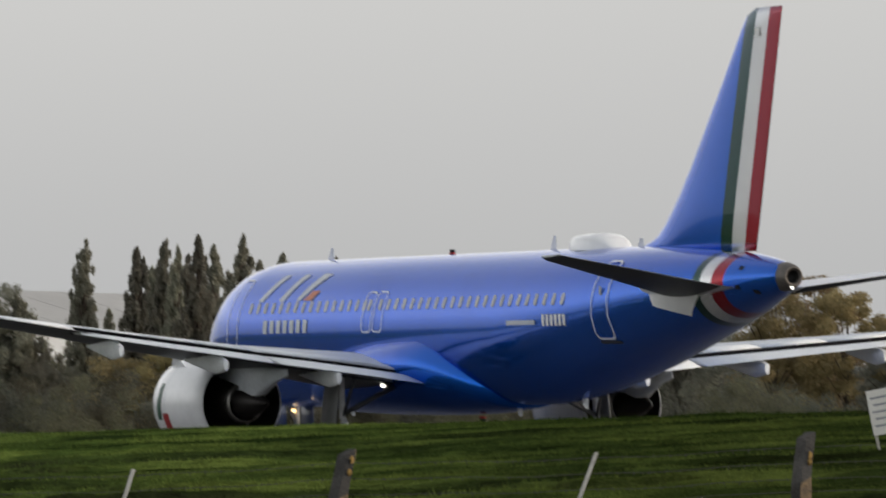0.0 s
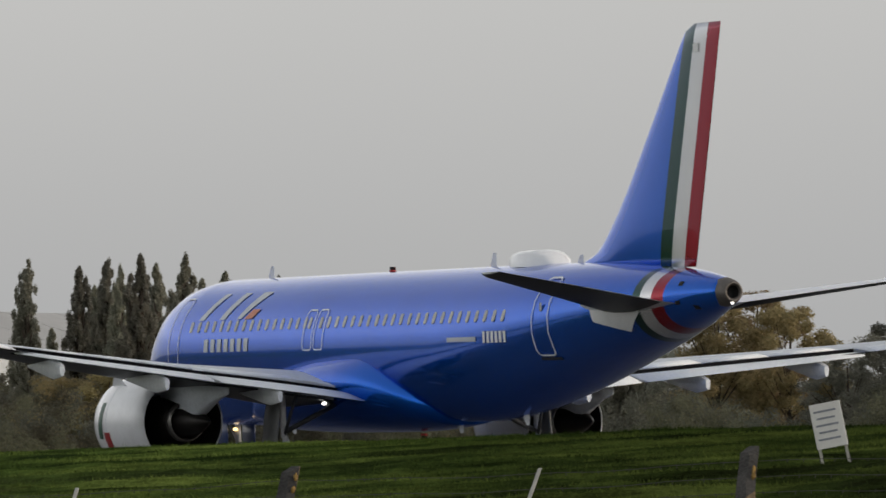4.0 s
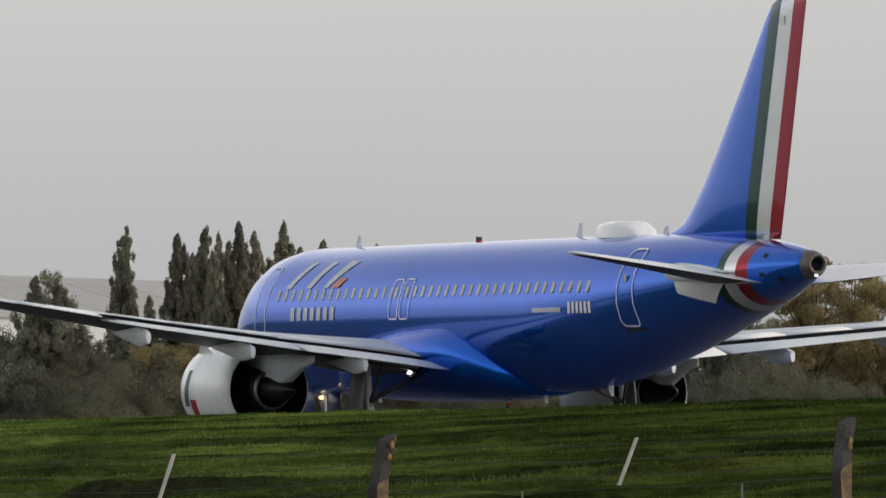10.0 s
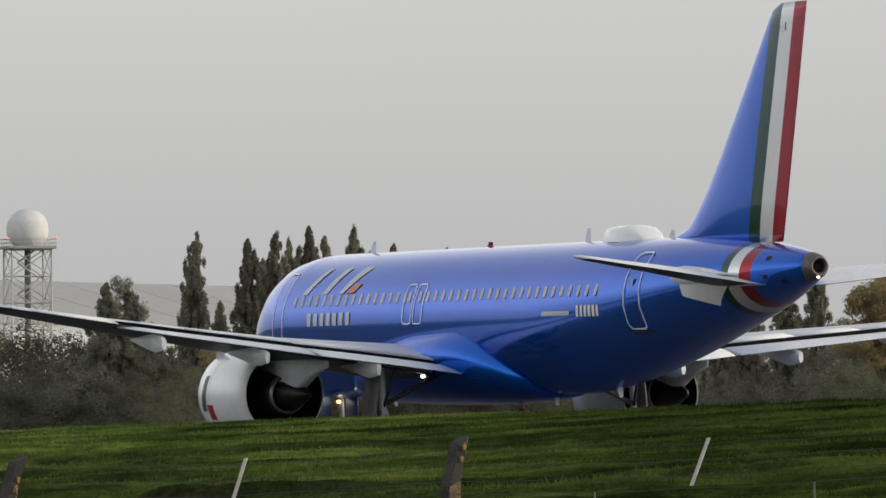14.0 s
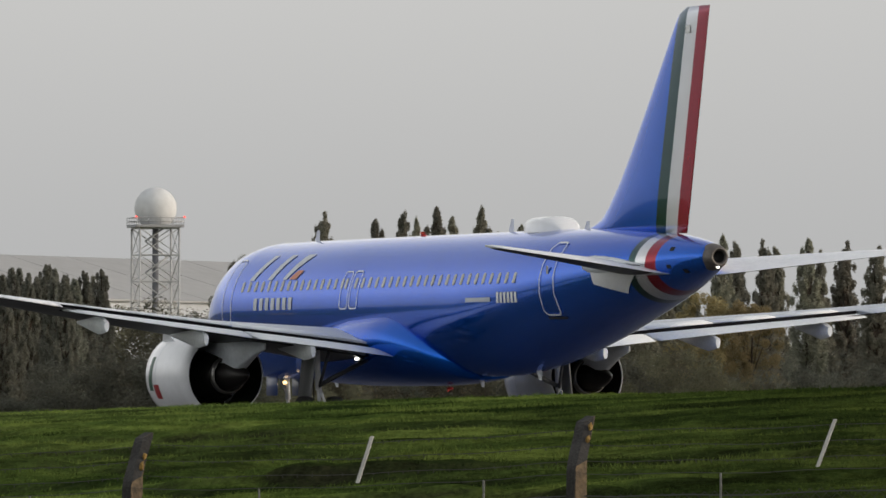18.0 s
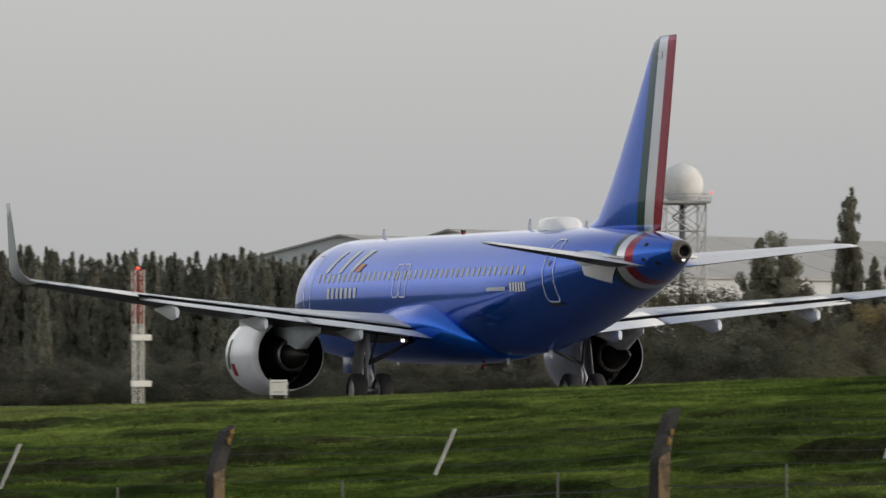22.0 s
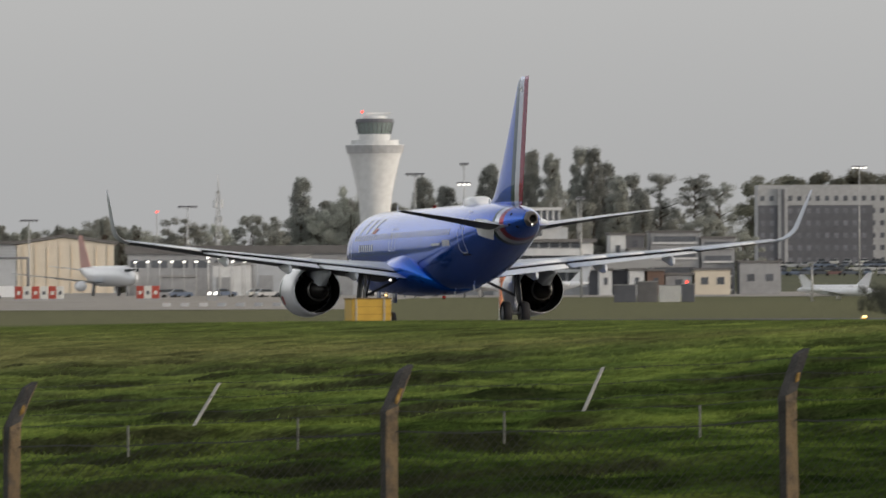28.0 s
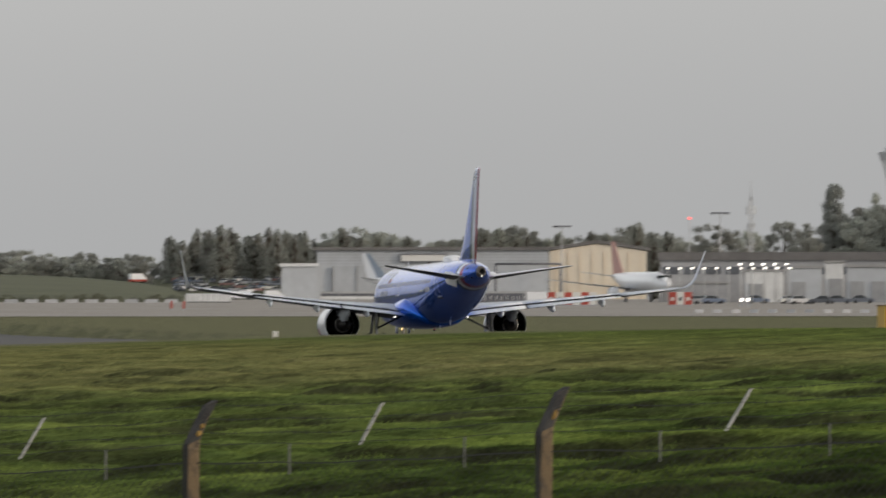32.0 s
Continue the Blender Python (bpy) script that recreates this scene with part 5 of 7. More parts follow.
# tall poplars that stand beyond the fuselage
for az, el, w in ((2.43, 1.21, 0.95), (2.28, 0.78, 1.2), (2.10, 1.185, 1.0), (2.0, 1.05, 1.0), (1.91, 1.22, 0.85), (1.83, 1.18, 0.8), (1.70, 1.262, 1.0), (1.60, 1.20, 0.9), (1.50, 1.02, 1.0), (1.41, 1.25, 1.0), (1.30, 1.10, 1.1),
                  (1.15, 1.15, 1.0), (0.98, 1.05, 1.0), (0.80, 1.12, 1.0), (0.62, 1.0, 1.0), (0.45, 0.95, 0.9), (0.34, 0.93, 0.9), (0.22, 0.86, 1.0), (0.12, 0.80, 1.0), (0.03, 0.84, 0.8), (-0.16, 1.075, 1.0), (-0.24, 1.03, 0.9), (-0.42, 1.04, 0.9), (-0.50, 1.0, 0.9),
                  (-0.72, 1.065, 1.05), (-0.80, 0.98, 0.9), (-0.97, 1.03, 1.1), (-1.18, 1.0, 1.1), (-1.4, 0.95, 1.2), (-1.62, 1.0, 1.0)):
    tree("poplar", az, el, 960 + TREE_RND.uniform(-30, 30), w * 0.98)
for k, az, el, w in (("broad", 2.95, 0.95, 0.62), ("poplar", 3.02, 0.9, 1.3), ("poplar", 2.88, 0.88, 1.3), ("broad", 2.78, 0.6, 0.9)):
    tree(k, az, el, 930, w)
# golden and broad trees
for k, az, el, d, w in (("broad", -1.85, 0.66, 930, 1.1), ("broad", -2.2, 0.7, 940, 1.2), ("gold", -2.05, 0.93, 900, 1.0), ("gold", -2.3, 1.03, 920, 1.0), ("gold", -2.52, 0.92, 900, 1.0), ("broad", -2.9, 0.62, 880, 1.2), ("broad", -3.15, 0.75, 900, 1.2),
                        ("broad", -3.5, 1.05, 880, 1.1), ("broad", -3.85, 1.10, 880, 1.2), ("broad", -4.2, 1.0, 880, 1.2), ("gold", -0.05, 0.72, 900, 0.8), ("gold", -0.35, 0.66, 900, 0.8), ("gold", 1.9, 0.52, 880, 1.4), ("gold", 2.2, 0.48, 880, 1.5), ("gold", 1.6, 0.5, 880, 1.3)):
    tree(k, az, el, d, w)
# shelter belt
az = 3.88
while az < 8.0:
    if not 5.10 < az < 5.30:
        el = (0.83 if az < 5.3 else 0.80) + 0.025 * math.sin(az * 9.1) + TREE_RND.uniform(-0.045, 0.045)
        tree("dark", az, el, 930 + TREE_RND.uniform(-40, 40), 0.92)
    az += TREE_RND.uniform(0.042, 0.078)
tree("rust", 5.19, 0.37, 900, 1.5)
tree("rust", 5.26, 0.30, 890, 1.6)
tree("rust", 5.23, 0.2, 880, 2.0)
# scrub along the boundary
az = -5.0
while az < 3.9:
    tree("bush" if TREE_RND.random() < (0.72 if az > -0.6 else 0.25) else "dbush", az, 0.30 + 0.12 * math.sin(az * 3.1) + TREE_RND.uniform(-0.06, 0.1), 850 + TREE_RND.uniform(-25, 25), 1.1)
    az += TREE_RND.uniform(0.16, 0.3)
for k in range(46):
    az = -4.9 + 0.195 * k
    tree("bush" if TREE_RND.random() < (0.55 if az > -0.6 else 0.2) else "dbush", az, 0.50 + 0.1 * math.sin(az * 2.3) + TREE_RND.uniform(-0.08, 0.08), 1010, 1.15)
for az, el in ((3.35, 0.38), (3.15, 0.42), (3.55, 0.45), (3.75, 0.42), (3.0, 0.36)):
    tree("dbush", az, el, 840, 1.3)
for az in np.arange(3.9, 8.3, 0.24):
    tree("dbush", float(az), 0.16 + 0.08 * math.sin(az * 5.0), 870, 1.4)
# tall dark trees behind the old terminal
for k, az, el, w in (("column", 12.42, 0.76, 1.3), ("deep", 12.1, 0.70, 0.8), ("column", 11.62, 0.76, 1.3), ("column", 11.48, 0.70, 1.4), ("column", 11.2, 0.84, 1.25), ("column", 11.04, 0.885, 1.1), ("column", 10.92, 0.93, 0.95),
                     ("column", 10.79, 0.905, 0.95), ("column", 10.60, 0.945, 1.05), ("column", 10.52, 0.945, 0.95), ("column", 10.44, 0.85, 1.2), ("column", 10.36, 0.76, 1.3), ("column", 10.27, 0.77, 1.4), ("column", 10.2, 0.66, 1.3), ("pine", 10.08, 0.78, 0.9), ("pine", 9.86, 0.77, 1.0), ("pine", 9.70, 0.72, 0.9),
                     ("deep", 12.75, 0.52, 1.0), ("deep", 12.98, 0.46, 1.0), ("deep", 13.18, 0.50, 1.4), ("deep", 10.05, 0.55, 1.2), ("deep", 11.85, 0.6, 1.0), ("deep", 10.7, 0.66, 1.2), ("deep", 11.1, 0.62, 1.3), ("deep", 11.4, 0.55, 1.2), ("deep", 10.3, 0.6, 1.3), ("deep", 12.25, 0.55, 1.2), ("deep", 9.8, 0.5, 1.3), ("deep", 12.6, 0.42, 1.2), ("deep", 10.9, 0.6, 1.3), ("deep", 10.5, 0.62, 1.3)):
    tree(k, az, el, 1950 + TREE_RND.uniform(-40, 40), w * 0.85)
# lower trees that close the gaps on both sides of the control tower
TOWER_RND = random.Random(29)
for i in range(17):
    az = 12.50 - 0.07 * i
    if abs(az - 11.94) > 0.08:
        tree("deep", az + TOWER_RND.uniform(-0.02, 0.02), 0.555 + 0.05 * math.sin(az * 11.0) + TOWER_RND.uniform(-0.035, 0.035), 2010 + TOWER_RND.uniform(-30, 30), 1.2)
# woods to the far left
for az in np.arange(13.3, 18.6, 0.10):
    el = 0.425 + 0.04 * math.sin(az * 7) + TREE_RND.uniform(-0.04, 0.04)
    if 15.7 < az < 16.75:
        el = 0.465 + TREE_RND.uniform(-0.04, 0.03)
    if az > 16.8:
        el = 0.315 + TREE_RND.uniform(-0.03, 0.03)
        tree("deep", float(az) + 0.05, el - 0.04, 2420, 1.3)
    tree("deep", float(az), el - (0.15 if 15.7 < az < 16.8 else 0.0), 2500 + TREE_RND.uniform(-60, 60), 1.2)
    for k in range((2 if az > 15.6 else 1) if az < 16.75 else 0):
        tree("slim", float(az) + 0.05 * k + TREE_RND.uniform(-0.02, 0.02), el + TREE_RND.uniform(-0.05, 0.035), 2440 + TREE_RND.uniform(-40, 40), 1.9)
for az in np.arange(8.4, 9.4, 0.12):
    tree("broad", float(az), 0.77 + TREE_RND.uniform(-0.05, 0.03), 2350, 1.2)
for az in (9.55, 9.75):
    tree("deep", az, 0.4, 2000, 1.3)
# scrub at the foot of the long grass hill
for az in np.arange(16.72, 18.3, 0.12):
    tree("dbush" if TREE_RND.random() < 0.4 else "bush", float(az), 0.055 + TREE_RND.uniform(-0.015, 0.012), 1690 + TREE_RND.uniform(-10, 10), 1.3)
for az, el in ((8.62, 0.10), (8.5, 0.13), (8.38, 0.10), (8.25, 0.12)):
    tree("dbush", az, el, 1050, 1.0)
for az in (8.2, 8.05, 7.95):
    tree("dark", az, 0.55, 1000, 1.3)
for k in list(PROTO):
    for i, src in enumerate(PROTO[k]):
        if (k, i) not in USED:
            for o in list(src.children):
                bpy.data.objects.remove(o)
            bpy.data.objects.remove(src)

# ---------------------------------------------------------------- buildings
M_CLAD = mat("pale_metal_cladding", (0.50, 0.53, 0.57), 0.55, vary=0.08, scale=0.06)
M_DOORG = mat("pale_grey_door", (0.43, 0.455, 0.49), 0.55, vary=0.08, scale=0.06)
M_ROOFP = mat("grey_sheet_roof", (0.33, 0.33, 0.33), 0.5, vary=0.08, scale=0.05)
# low sunlight is put into this cream, brighter than the plain cladding
M_CREAM = mat("sun_tinted_cream_cladding", (0.79, 0.71, 0.59), 0.7, vary=0.06, scale=0.05)
M_WALLW = mat("white_render", (0.70, 0.715, 0.73), 0.8, vary=0.10, scale=0.1)
M_OLDW = mat("weathered_render", (0.44, 0.45, 0.47), 0.85, vary=0.14, scale=0.1)
M_WALLG = mat("grey_wall", (0.36, 0.37, 0.39), 0.8, vary=0.12, scale=0.1)
M_WALLD = mat("dark_slate_cladding", (0.13, 0.135, 0.155), 0.6, vary=0.12, scale=0.1)
M_BROWN = mat("brown_brick", (0.19, 0.125, 0.10), 0.85, vary=0.15, scale=0.4)
M_ROOFD = mat("dark_flat_roof", (0.17, 0.165, 0.165), 0.8, vary=0.15, scale=0.1)
M_YEL = mat("yellow_paint", (0.56, 0.35, 0.05), 0.5, vary=0.12)
M_ORANGE = mat("orange_paint", (0.75, 0.29, 0.16), 0.6, vary=0.15)
M_SEAM = mat("grey_seam", (0.27, 0.27, 0.27), 0.6)
M_STEEL = mat("galvanised_steel", (0.46, 0.47, 0.48), 0.5, metal=0.2, vary=0.15)
M_SIGN = mat("white_board", (0.72, 0.72, 0.70), 0.5, vary=0.06)
M_INK = mat("faded_black_ink", (0.24, 0.26, 0.30), 0.6)


def facing(az, d, turn=0.0, z=None):
    """A pose on the ground whose -y side looks at the eye; x runs to the right in view."""
    p = at(az, d, z)
    return Matrix.Translation(p) @ pose(0, 0, 0, 0, 0, az + turn)


def width_of(a0, a1, d):
    return math.radians(abs(a0 - a1)) * d


def prism(length, half, wall, ridge):
    """A gabled hall: ridge along x, resting on z = 0."""
    bm = bmesh.new()
    ends = []
    for x in (0.0, length):
        ends.append([bm.verts.new((x, y, z)) for y, z in ((-half, 0), (half, 0), (half, wall), (-half, wall))])
    a, b = ends
    for i in range(4):
        j = (i + 1) % 4
        bm.faces.new((a[i], a[j], b[j], b[i]))
    bm.faces.new(a)
    bm.faces.new(b)
    bmesh.ops.recalc_face_normals(bm, faces=bm.faces)
    return bm


def hall(name, A, B, half, wall, ridge, label, wallm, roofm):
    """A big gabled hall with its ridge from A to B."""
    A, B = Vector(A), Vector(B)
    dirn = (B - A)
    dirn.z = 0
    length = dirn.length
    m = Matrix.Translation((A.x, A.y, min(A.z, B.z))) @ Matrix.Rotation(math.atan2(dirn.y, dirn.x), 4, "Z")
    t = thing(name, m, label, "hangar")
    part("wall", prism(length, half, wall, ridge), wallm, t, smooth=False)
    # gable ends
    for x in (0.0, length - 0.4):
        bm = loft([[(x + o, -half, wall), (x + o, half, wall), (x + o, 0, ridge)] for o in (0, 0.4)])
        part("gable", bm, wallm, t, smooth=False)
    for s in (-1, 1):
        ov = 0.8
        bm = loft([[(x, s * (half + ov), wall - ov * (ridge - wall) / half), (x, 0, ridge), (x, 0, ridge + 0.3), (x, s * (half + ov), wall + 0.3 - ov * (ridge - wall) / half)] for x in (-0.8, length + 0.8)])
        rf = part("roof", bm, roofm, t, smooth=False)
        k = 0
        x = 6.0
        while x < length:
            part("roof_seam", loft([[(x, s * (half + ov), wall + 0.30 - ov * (ridge - wall) / half), (x + 0.22, s * (half + ov), wall + 0.30 - ov * (ridge - wall) / half), (x + 0.22, s * (half + ov), wall + 0.33 - ov * (ridge - wall) / half), (x, s * (half + ov), wall + 0.33 - ov * (ridge - wall) / half)],
                                    [(x, 0, ridge + 0.3), (x + 0.22, 0, ridge + 0.3), (x + 0.22, 0, ridge + 0.33), (x, 0, ridge + 0.33)]]), roofm, rf, smooth=False)
            x += 19.0
    return t


gA, gB = at(5.04, 1300), at(2.1, 1430)
hA = hall("maintenance_hangar", gA, gB, 24, up_to(0.66, 1330) - gA.z, up_to(0.962, 1310) - gA.z, "huge pale grey gabled hangar behind the trees", M_CLAD, M_ROOFP)
part("yellow_band", box(0.5, 40, 1.6, Matrix.Translation((-0.35, 0, 9.6))), M_YEL, hA, "yellow band over the hangar door", smooth=False)
part("hangar_door", box(0.5, 38, 9.3, Matrix.Translation((-0.3, 0, 0))), M_WALLW, hA, smooth=False)
gA, gB = at(5.75, 1420), at(3.6, 1560)
hall("maintenance_hangar", gA, gB, 22, up_to(0.72, 1440) - gA.z, up_to(0.924, 1440) - gA.z, "second pale grey gabled hangar behind the trees", M_CLAD, M_ROOFP)


def lattice(parent, h, w0, w1, bays, r, m, name="brace"):
    """Four legs with cross bracing on every face."""
    c = ((-1, -1), (1, -1), (1, 1), (-1, 1))
    wz = lambda z: (w0 + (w1 - w0) * z / h) / 2
    for u, v in c:
        part("leg", tube((u * wz(0), v * wz(0), 0), (u * wz(h), v * wz(h), h), r, n=6), m[0], parent)
    for b in range(bays):
        z0, z1 = h * b / bays, h * (b + 1) / bays
        for i in range(4):
            (u0, v0), (u1, v1) = c[i], c[(i + 1) % 4]
            bms = []
            bms.append(tube((u0 * wz(z0), v0 * wz(z0), z0), (u1 * wz(z1), v1 * wz(z1), z1), r * 0.55, n=5))
            bms.append(tube((u1 * wz(z0), v1 * wz(z0), z0), (u0 * wz(z1), v0 * wz(z1), z1), r * 0.55, n=5))
            bms.append(tube((u0 * wz(z1), v0 * wz(z1), z1), (u1 * wz(z1), v1 * wz(z1), z1), r * 0.6, n=5))
            for bm in bms:
                part(name, bm, m[b % len(m)], parent, smooth=False)


def radar_tower():
    d = 1250
    t = thing("radar_tower", facing(3.53, d, 12), "white radar dome on a grey steel lattice tower", "radar tower")
    base = at(3.53, d).z
    deck = up_to(1.158, d) - base
    lattice(t, deck - 0.4, 5.7, 5.7, 7, 0.14, [M_STEEL])
    part("stair_column", tube((0, 0, 0), (0, 0, deck), 0.45, n=12), M_WALLD, t)
    for i in range(12):
        part("stair_flight", tube((-1.6 if i % 2 else 1.6, -0.6, deck * i / 12), (1.6 if i % 2 else -1.6, -0.6, deck * (i + 1) / 12), 0.14, n=5), M_STEEL, t)
    part("deck", box(6.9, 6.9, 0.4, Matrix.Translation((0, 0, deck - 0.3)), 0.05), M_WALLG, t, smooth=False)
    part("railing", merge(*[tube((a, b, deck + z), (c, e, deck + z), 0.05, n=4) for z in (0.55, 1.1) for a, b, c, e in ((-3.4, -3.4, 3.4, -3.4), (3.4, -3.4, 3.4, 3.4), (3.4, 3.4, -3.4, 3.4), (-3.4, 3.4, -3.4, -3.4))],
                                *[tube((x, y, deck), (x, y, deck + 1.1), 0.05, n=4) for x in (-3.4, -1.7, 0, 1.7, 3.4) for y in (-3.4, 3.4)], *[tube((x, y, deck), (x, y, deck + 1.1), 0.05, n=4) for x in (-3.4, 3.4) for y in (-1.7, 0, 1.7)]), M_STEEL, t)
    r = 3.03
    bm = bmesh.new()
    bmesh.ops.create_icosphere(bm, subdivisions=3, radius=r, matrix=Matrix.Translation((0, 0, deck + r * 0.80)))
    bmesh.ops.bisect_plane(bm, geom=bm.verts[:] + bm.edges[:] + bm.faces[:], plane_co=(0, 0, deck + 0.1), plane_no=(0, 0, 1), clear_inner=True)
    part("dome", bm, M_WALLW, t, "weathered white radar dome")
    for x in (-3.5, 3.5):
        bm = bmesh.new()
        bmesh.ops.create_uvsphere(bm, u_segments=8, v_segments=6, radius=0.12, matrix=Matrix.Translation((x, -3.5, deck + 1.2)))
        part("warning_light", bm, M_LAMPR, t)


radar_tower()


def beacon_mast():
    d = 600
    t = thing("lattice_mast", facing(7.07, d, 20), "red and white lattice mast with white antenna boards", "mast")
    h = up_to(0.717, d) - at(7.07, d).z
    lattice(t, h, 0.62, 0.62, 14, 0.035, [M_SIGN] * 9 + [M_REDPT] * 5)
    for el in (0.255, -0.045):
        z = up_to(el, d) - at(7.07, d).z
        part("antenna_board", box(1.45, 0.3, 0.42, Matrix.Translation((0, -0.6, z)), 0.03), M_SIGN, t, smooth=False)
    bm = bmesh.new()
    bmesh.ops.create_uvsphere(bm, u_segments=8, v_segments=6, radius=0.09, matrix=Matrix.Translation((0, 0, h + 0.1)))
    part("warning_light", bm, M_LAMPR, t)


M_REDPT = mat("faded_red_paint", (0.42, 0.07, 0.05), 0.6, vary=0.2)
beacon_mast()


# far window glass, its dark colour lifted to grey to carry haze
M_PANE = mat("haze_greyed_window_glass", (0.13, 0.14, 0.16), 0.12, vary=0.3)


def window_mesh(w, h, name="window_pane"):
    return mesh_from(name, [(-w / 2, -0.12, 0), (w / 2, -0.12, 0), (w / 2, -0.12, h), (-w / 2, -0.12, h), (-w / 2, 0.05, 0), (w / 2, 0.05, 0), (w / 2, 0.05, h), (-w / 2, 0.05, h)],
                     [(0, 1, 2, 3), (0, 3, 7, 4), (1, 5, 6, 2), (3, 2, 6, 7), (0, 4, 5, 1)], M_PANE)


def hotel():
    d = 2200
    w = width_of(9.45, 8.49, d)
    z0 = 1.2
    h = up_to(0.703, d) - z0
    t = thing("hotel", facing(8.97, d, 4, z0), "slab hotel with dark window bays and white frame", "hotel")
    part("wall", box(w, 14, h, Matrix.Translation((0, 7, 0))), M_OLDW, t, "pale rendered frame", smooth=False)
    part("cladding", box(w * 0.78, 0.3, h * 0.70, Matrix.Translation((-w * 0.11, -0.15, h * 0.11))), M_WALLD, t, "dark slate cladding", smooth=False)
    part("stair_bay", box(w * 0.065, 0.9, h * 0.97, Matrix.Translation((-w * 0.332, -0.45, 0))), M_OLDW, t, "pale stair bay", smooth=False)
    part("stair_glazing", box(w * 0.022, 0.2, h * 0.86, Matrix.Translation((-w * 0.332, -0.95, h * 0.1))), M_WALLD, t, smooth=False)
    part("canopy", box(w * 1.0, 3.0, h * 0.10, Matrix.Translation((0, -1.5, 0))), M_OLDW, t, smooth=False)
    me, pale = window_mesh(1.05, 1.25), window_mesh(1.05, 1.25, "pale_window_pane")
    # the sky's reflection is put into these panes as a paler base colour
    pale.materials[0] = mat("sky_painted_window_glass", (0.21, 0.22, 0.25), 0.1, vary=0.3)
    for r in range(7):
        for c in range(16):
            x = -w / 2 + w * (c + 0.5) / 16
            if abs(x + w * 0.332) < w * 0.045:
                continue
            clad = r < 6 and x < w * 0.27
            share("window", pale if clad else me, Matrix.Translation((x, -0.28 if clad else 0.0, h * 0.16 + r * h * 0.115)), t)
    # the dark block beside it; its sunlit end is painted on in cream
    d = 2150
    w = width_of(8.41, 8.17, d)
    h = up_to(0.79, d) - z0
    t = thing("office_block", facing(8.29, d, 0, z0), "dark slate office block with pale end wall", "building")
    part("wall", box(w, 12, h, Matrix.Translation((0, 6, 0))), M_WALLD, t, smooth=False)
    w2 = width_of(8.17, 8.05, d)
    part("end_wall", box(w2, 12, h * 0.985, Matrix.Translation((w / 2 + w2 / 2, 5.2, 0))), M_CREAM, t, "end wall painted cream for the sun on it", smooth=False)
    part("recess", box(w * 0.42, 0.5, h * 0.9, Matrix.Translation((w * 0.27, -0.2, 0))), M_WALLG, t, smooth=False)
    for r in range(5):
        share("window", window_mesh(2.6, 1.3), Matrix.Translation((w * 0.27, -0.4, h * (0.2 + 0.15 * r))), t)
    w = width_of(8.49, 8.41, d)
    t = thing("stair_block", facing(8.45, d, 0, z0), "narrow dark link block beside the hotel", "building")
    part("wall", box(w, 8, up_to(0.71, d) - z0, Matrix.Translation((0, 6, 0))), M_WALLD, t, smooth=False)


hotel()


def control_tower():
    d = 1700
    z0 = at(11.94, d).z
    t = thing("control_tower", facing(11.94, d, 10, z0), "white flared airport control tower with glazed cab", "control tower")
    n = 24
    hz = lambda el: up_to(el, d) - z0
    rings = []
    for el, r in ((-0.1, 2.8), (0.33, 2.8), (0.52, 2.9), (0.66, 3.35), (0.79, 4.15), (0.90, 5.0), (0.965, 5.55), (0.975, 5.6)):
        rings.append([(r * math.cos(2 * math.pi * i / n), r * math.sin(2 * math.pi * i / n), max(0, hz(el))) for i in range(n)])
    part("shaft", loft(rings), M_WALLW, t, "white flared concrete shaft")
    ring = lambda el0, el1, r0, r1: loft([[(r * math.cos(2 * math.pi * i / n), r * math.sin(2 * math.pi * i / n), hz(el)) for i in range(n)] for el, r in ((el0, r0), (el1, r1))])
    part("gallery_band", ring(0.92, 0.972, 5.35, 5.72), M_OLDW, t, "grey gallery band", smooth=False)
    part("gallery_deck", ring(0.975, 1.005, 4.6, 4.6), M_WALLW, t, smooth=False)
    part("cab_base", ring(1.0, 1.045, 2.9, 3.1), M_WALLW, t, smooth=False)
    gl = ring(1.045, 1.12, 3.05, 3.6)
    # reflected sky is put into the glazing's pale green base colour
    part("cab_glass", gl, mat("sky_paled_green_glass", (0.26, 0.32, 0.31), 0.08, vary=0.1), t, "green cab glazing with sky reflection put into its colour", smooth=False)
    for i in range(n):
        a = 2 * math.pi * i / n
        part("mullion", tube((3.08 * math.cos(a), 3.08 * math.sin(a), hz(1.045)), (3.63 * math.cos(a), 3.63 * math.sin(a), hz(1.12)), 0.09, n=5), M_WALLD, t)
    part("cab_roof", ring(1.12, 1.145, 3.8, 3.55), M_WALLD, t, smooth=False)
    part("roof_cap", ring(1.145, 1.165, 2.4, 2.1), M_WALLW, t, smooth=False)
    part("radar_bar", box(4.6, 0.3, 0.35, Matrix.Translation((0.8, 0, hz(1.175)))), M_WALLW, t, smooth=False)
    bm = bmesh.new()
    bmesh.ops.create_uvsphere(bm, u_segments=8, v_segments=6, radius=0.28, matrix=Matrix.Translation((-2.6, -1, hz(1.19))))
    part("warning_light", bm, M_LAMPR, t)


control_tower()


def slab(t, x0, x1, y, dep, z0, z1, m, name="storey", label=""):
    return part(name, box(x1 - x0, dep, z1 - z0, Matrix.Translation(((x0 + x1) / 2, y + dep / 2, z0))), m, t, label, smooth=False)


def windows_row(t, x0, x1, y, z, w, h, pitch):
    me = window_mesh(w, h)
    n = max(1, int((x1 - x0) / pitch))
    for i in range(n):
        share("window", me, Matrix.Translation((x0 + (x1 - x0) * (i + 0.5) / n, y, z)), t)


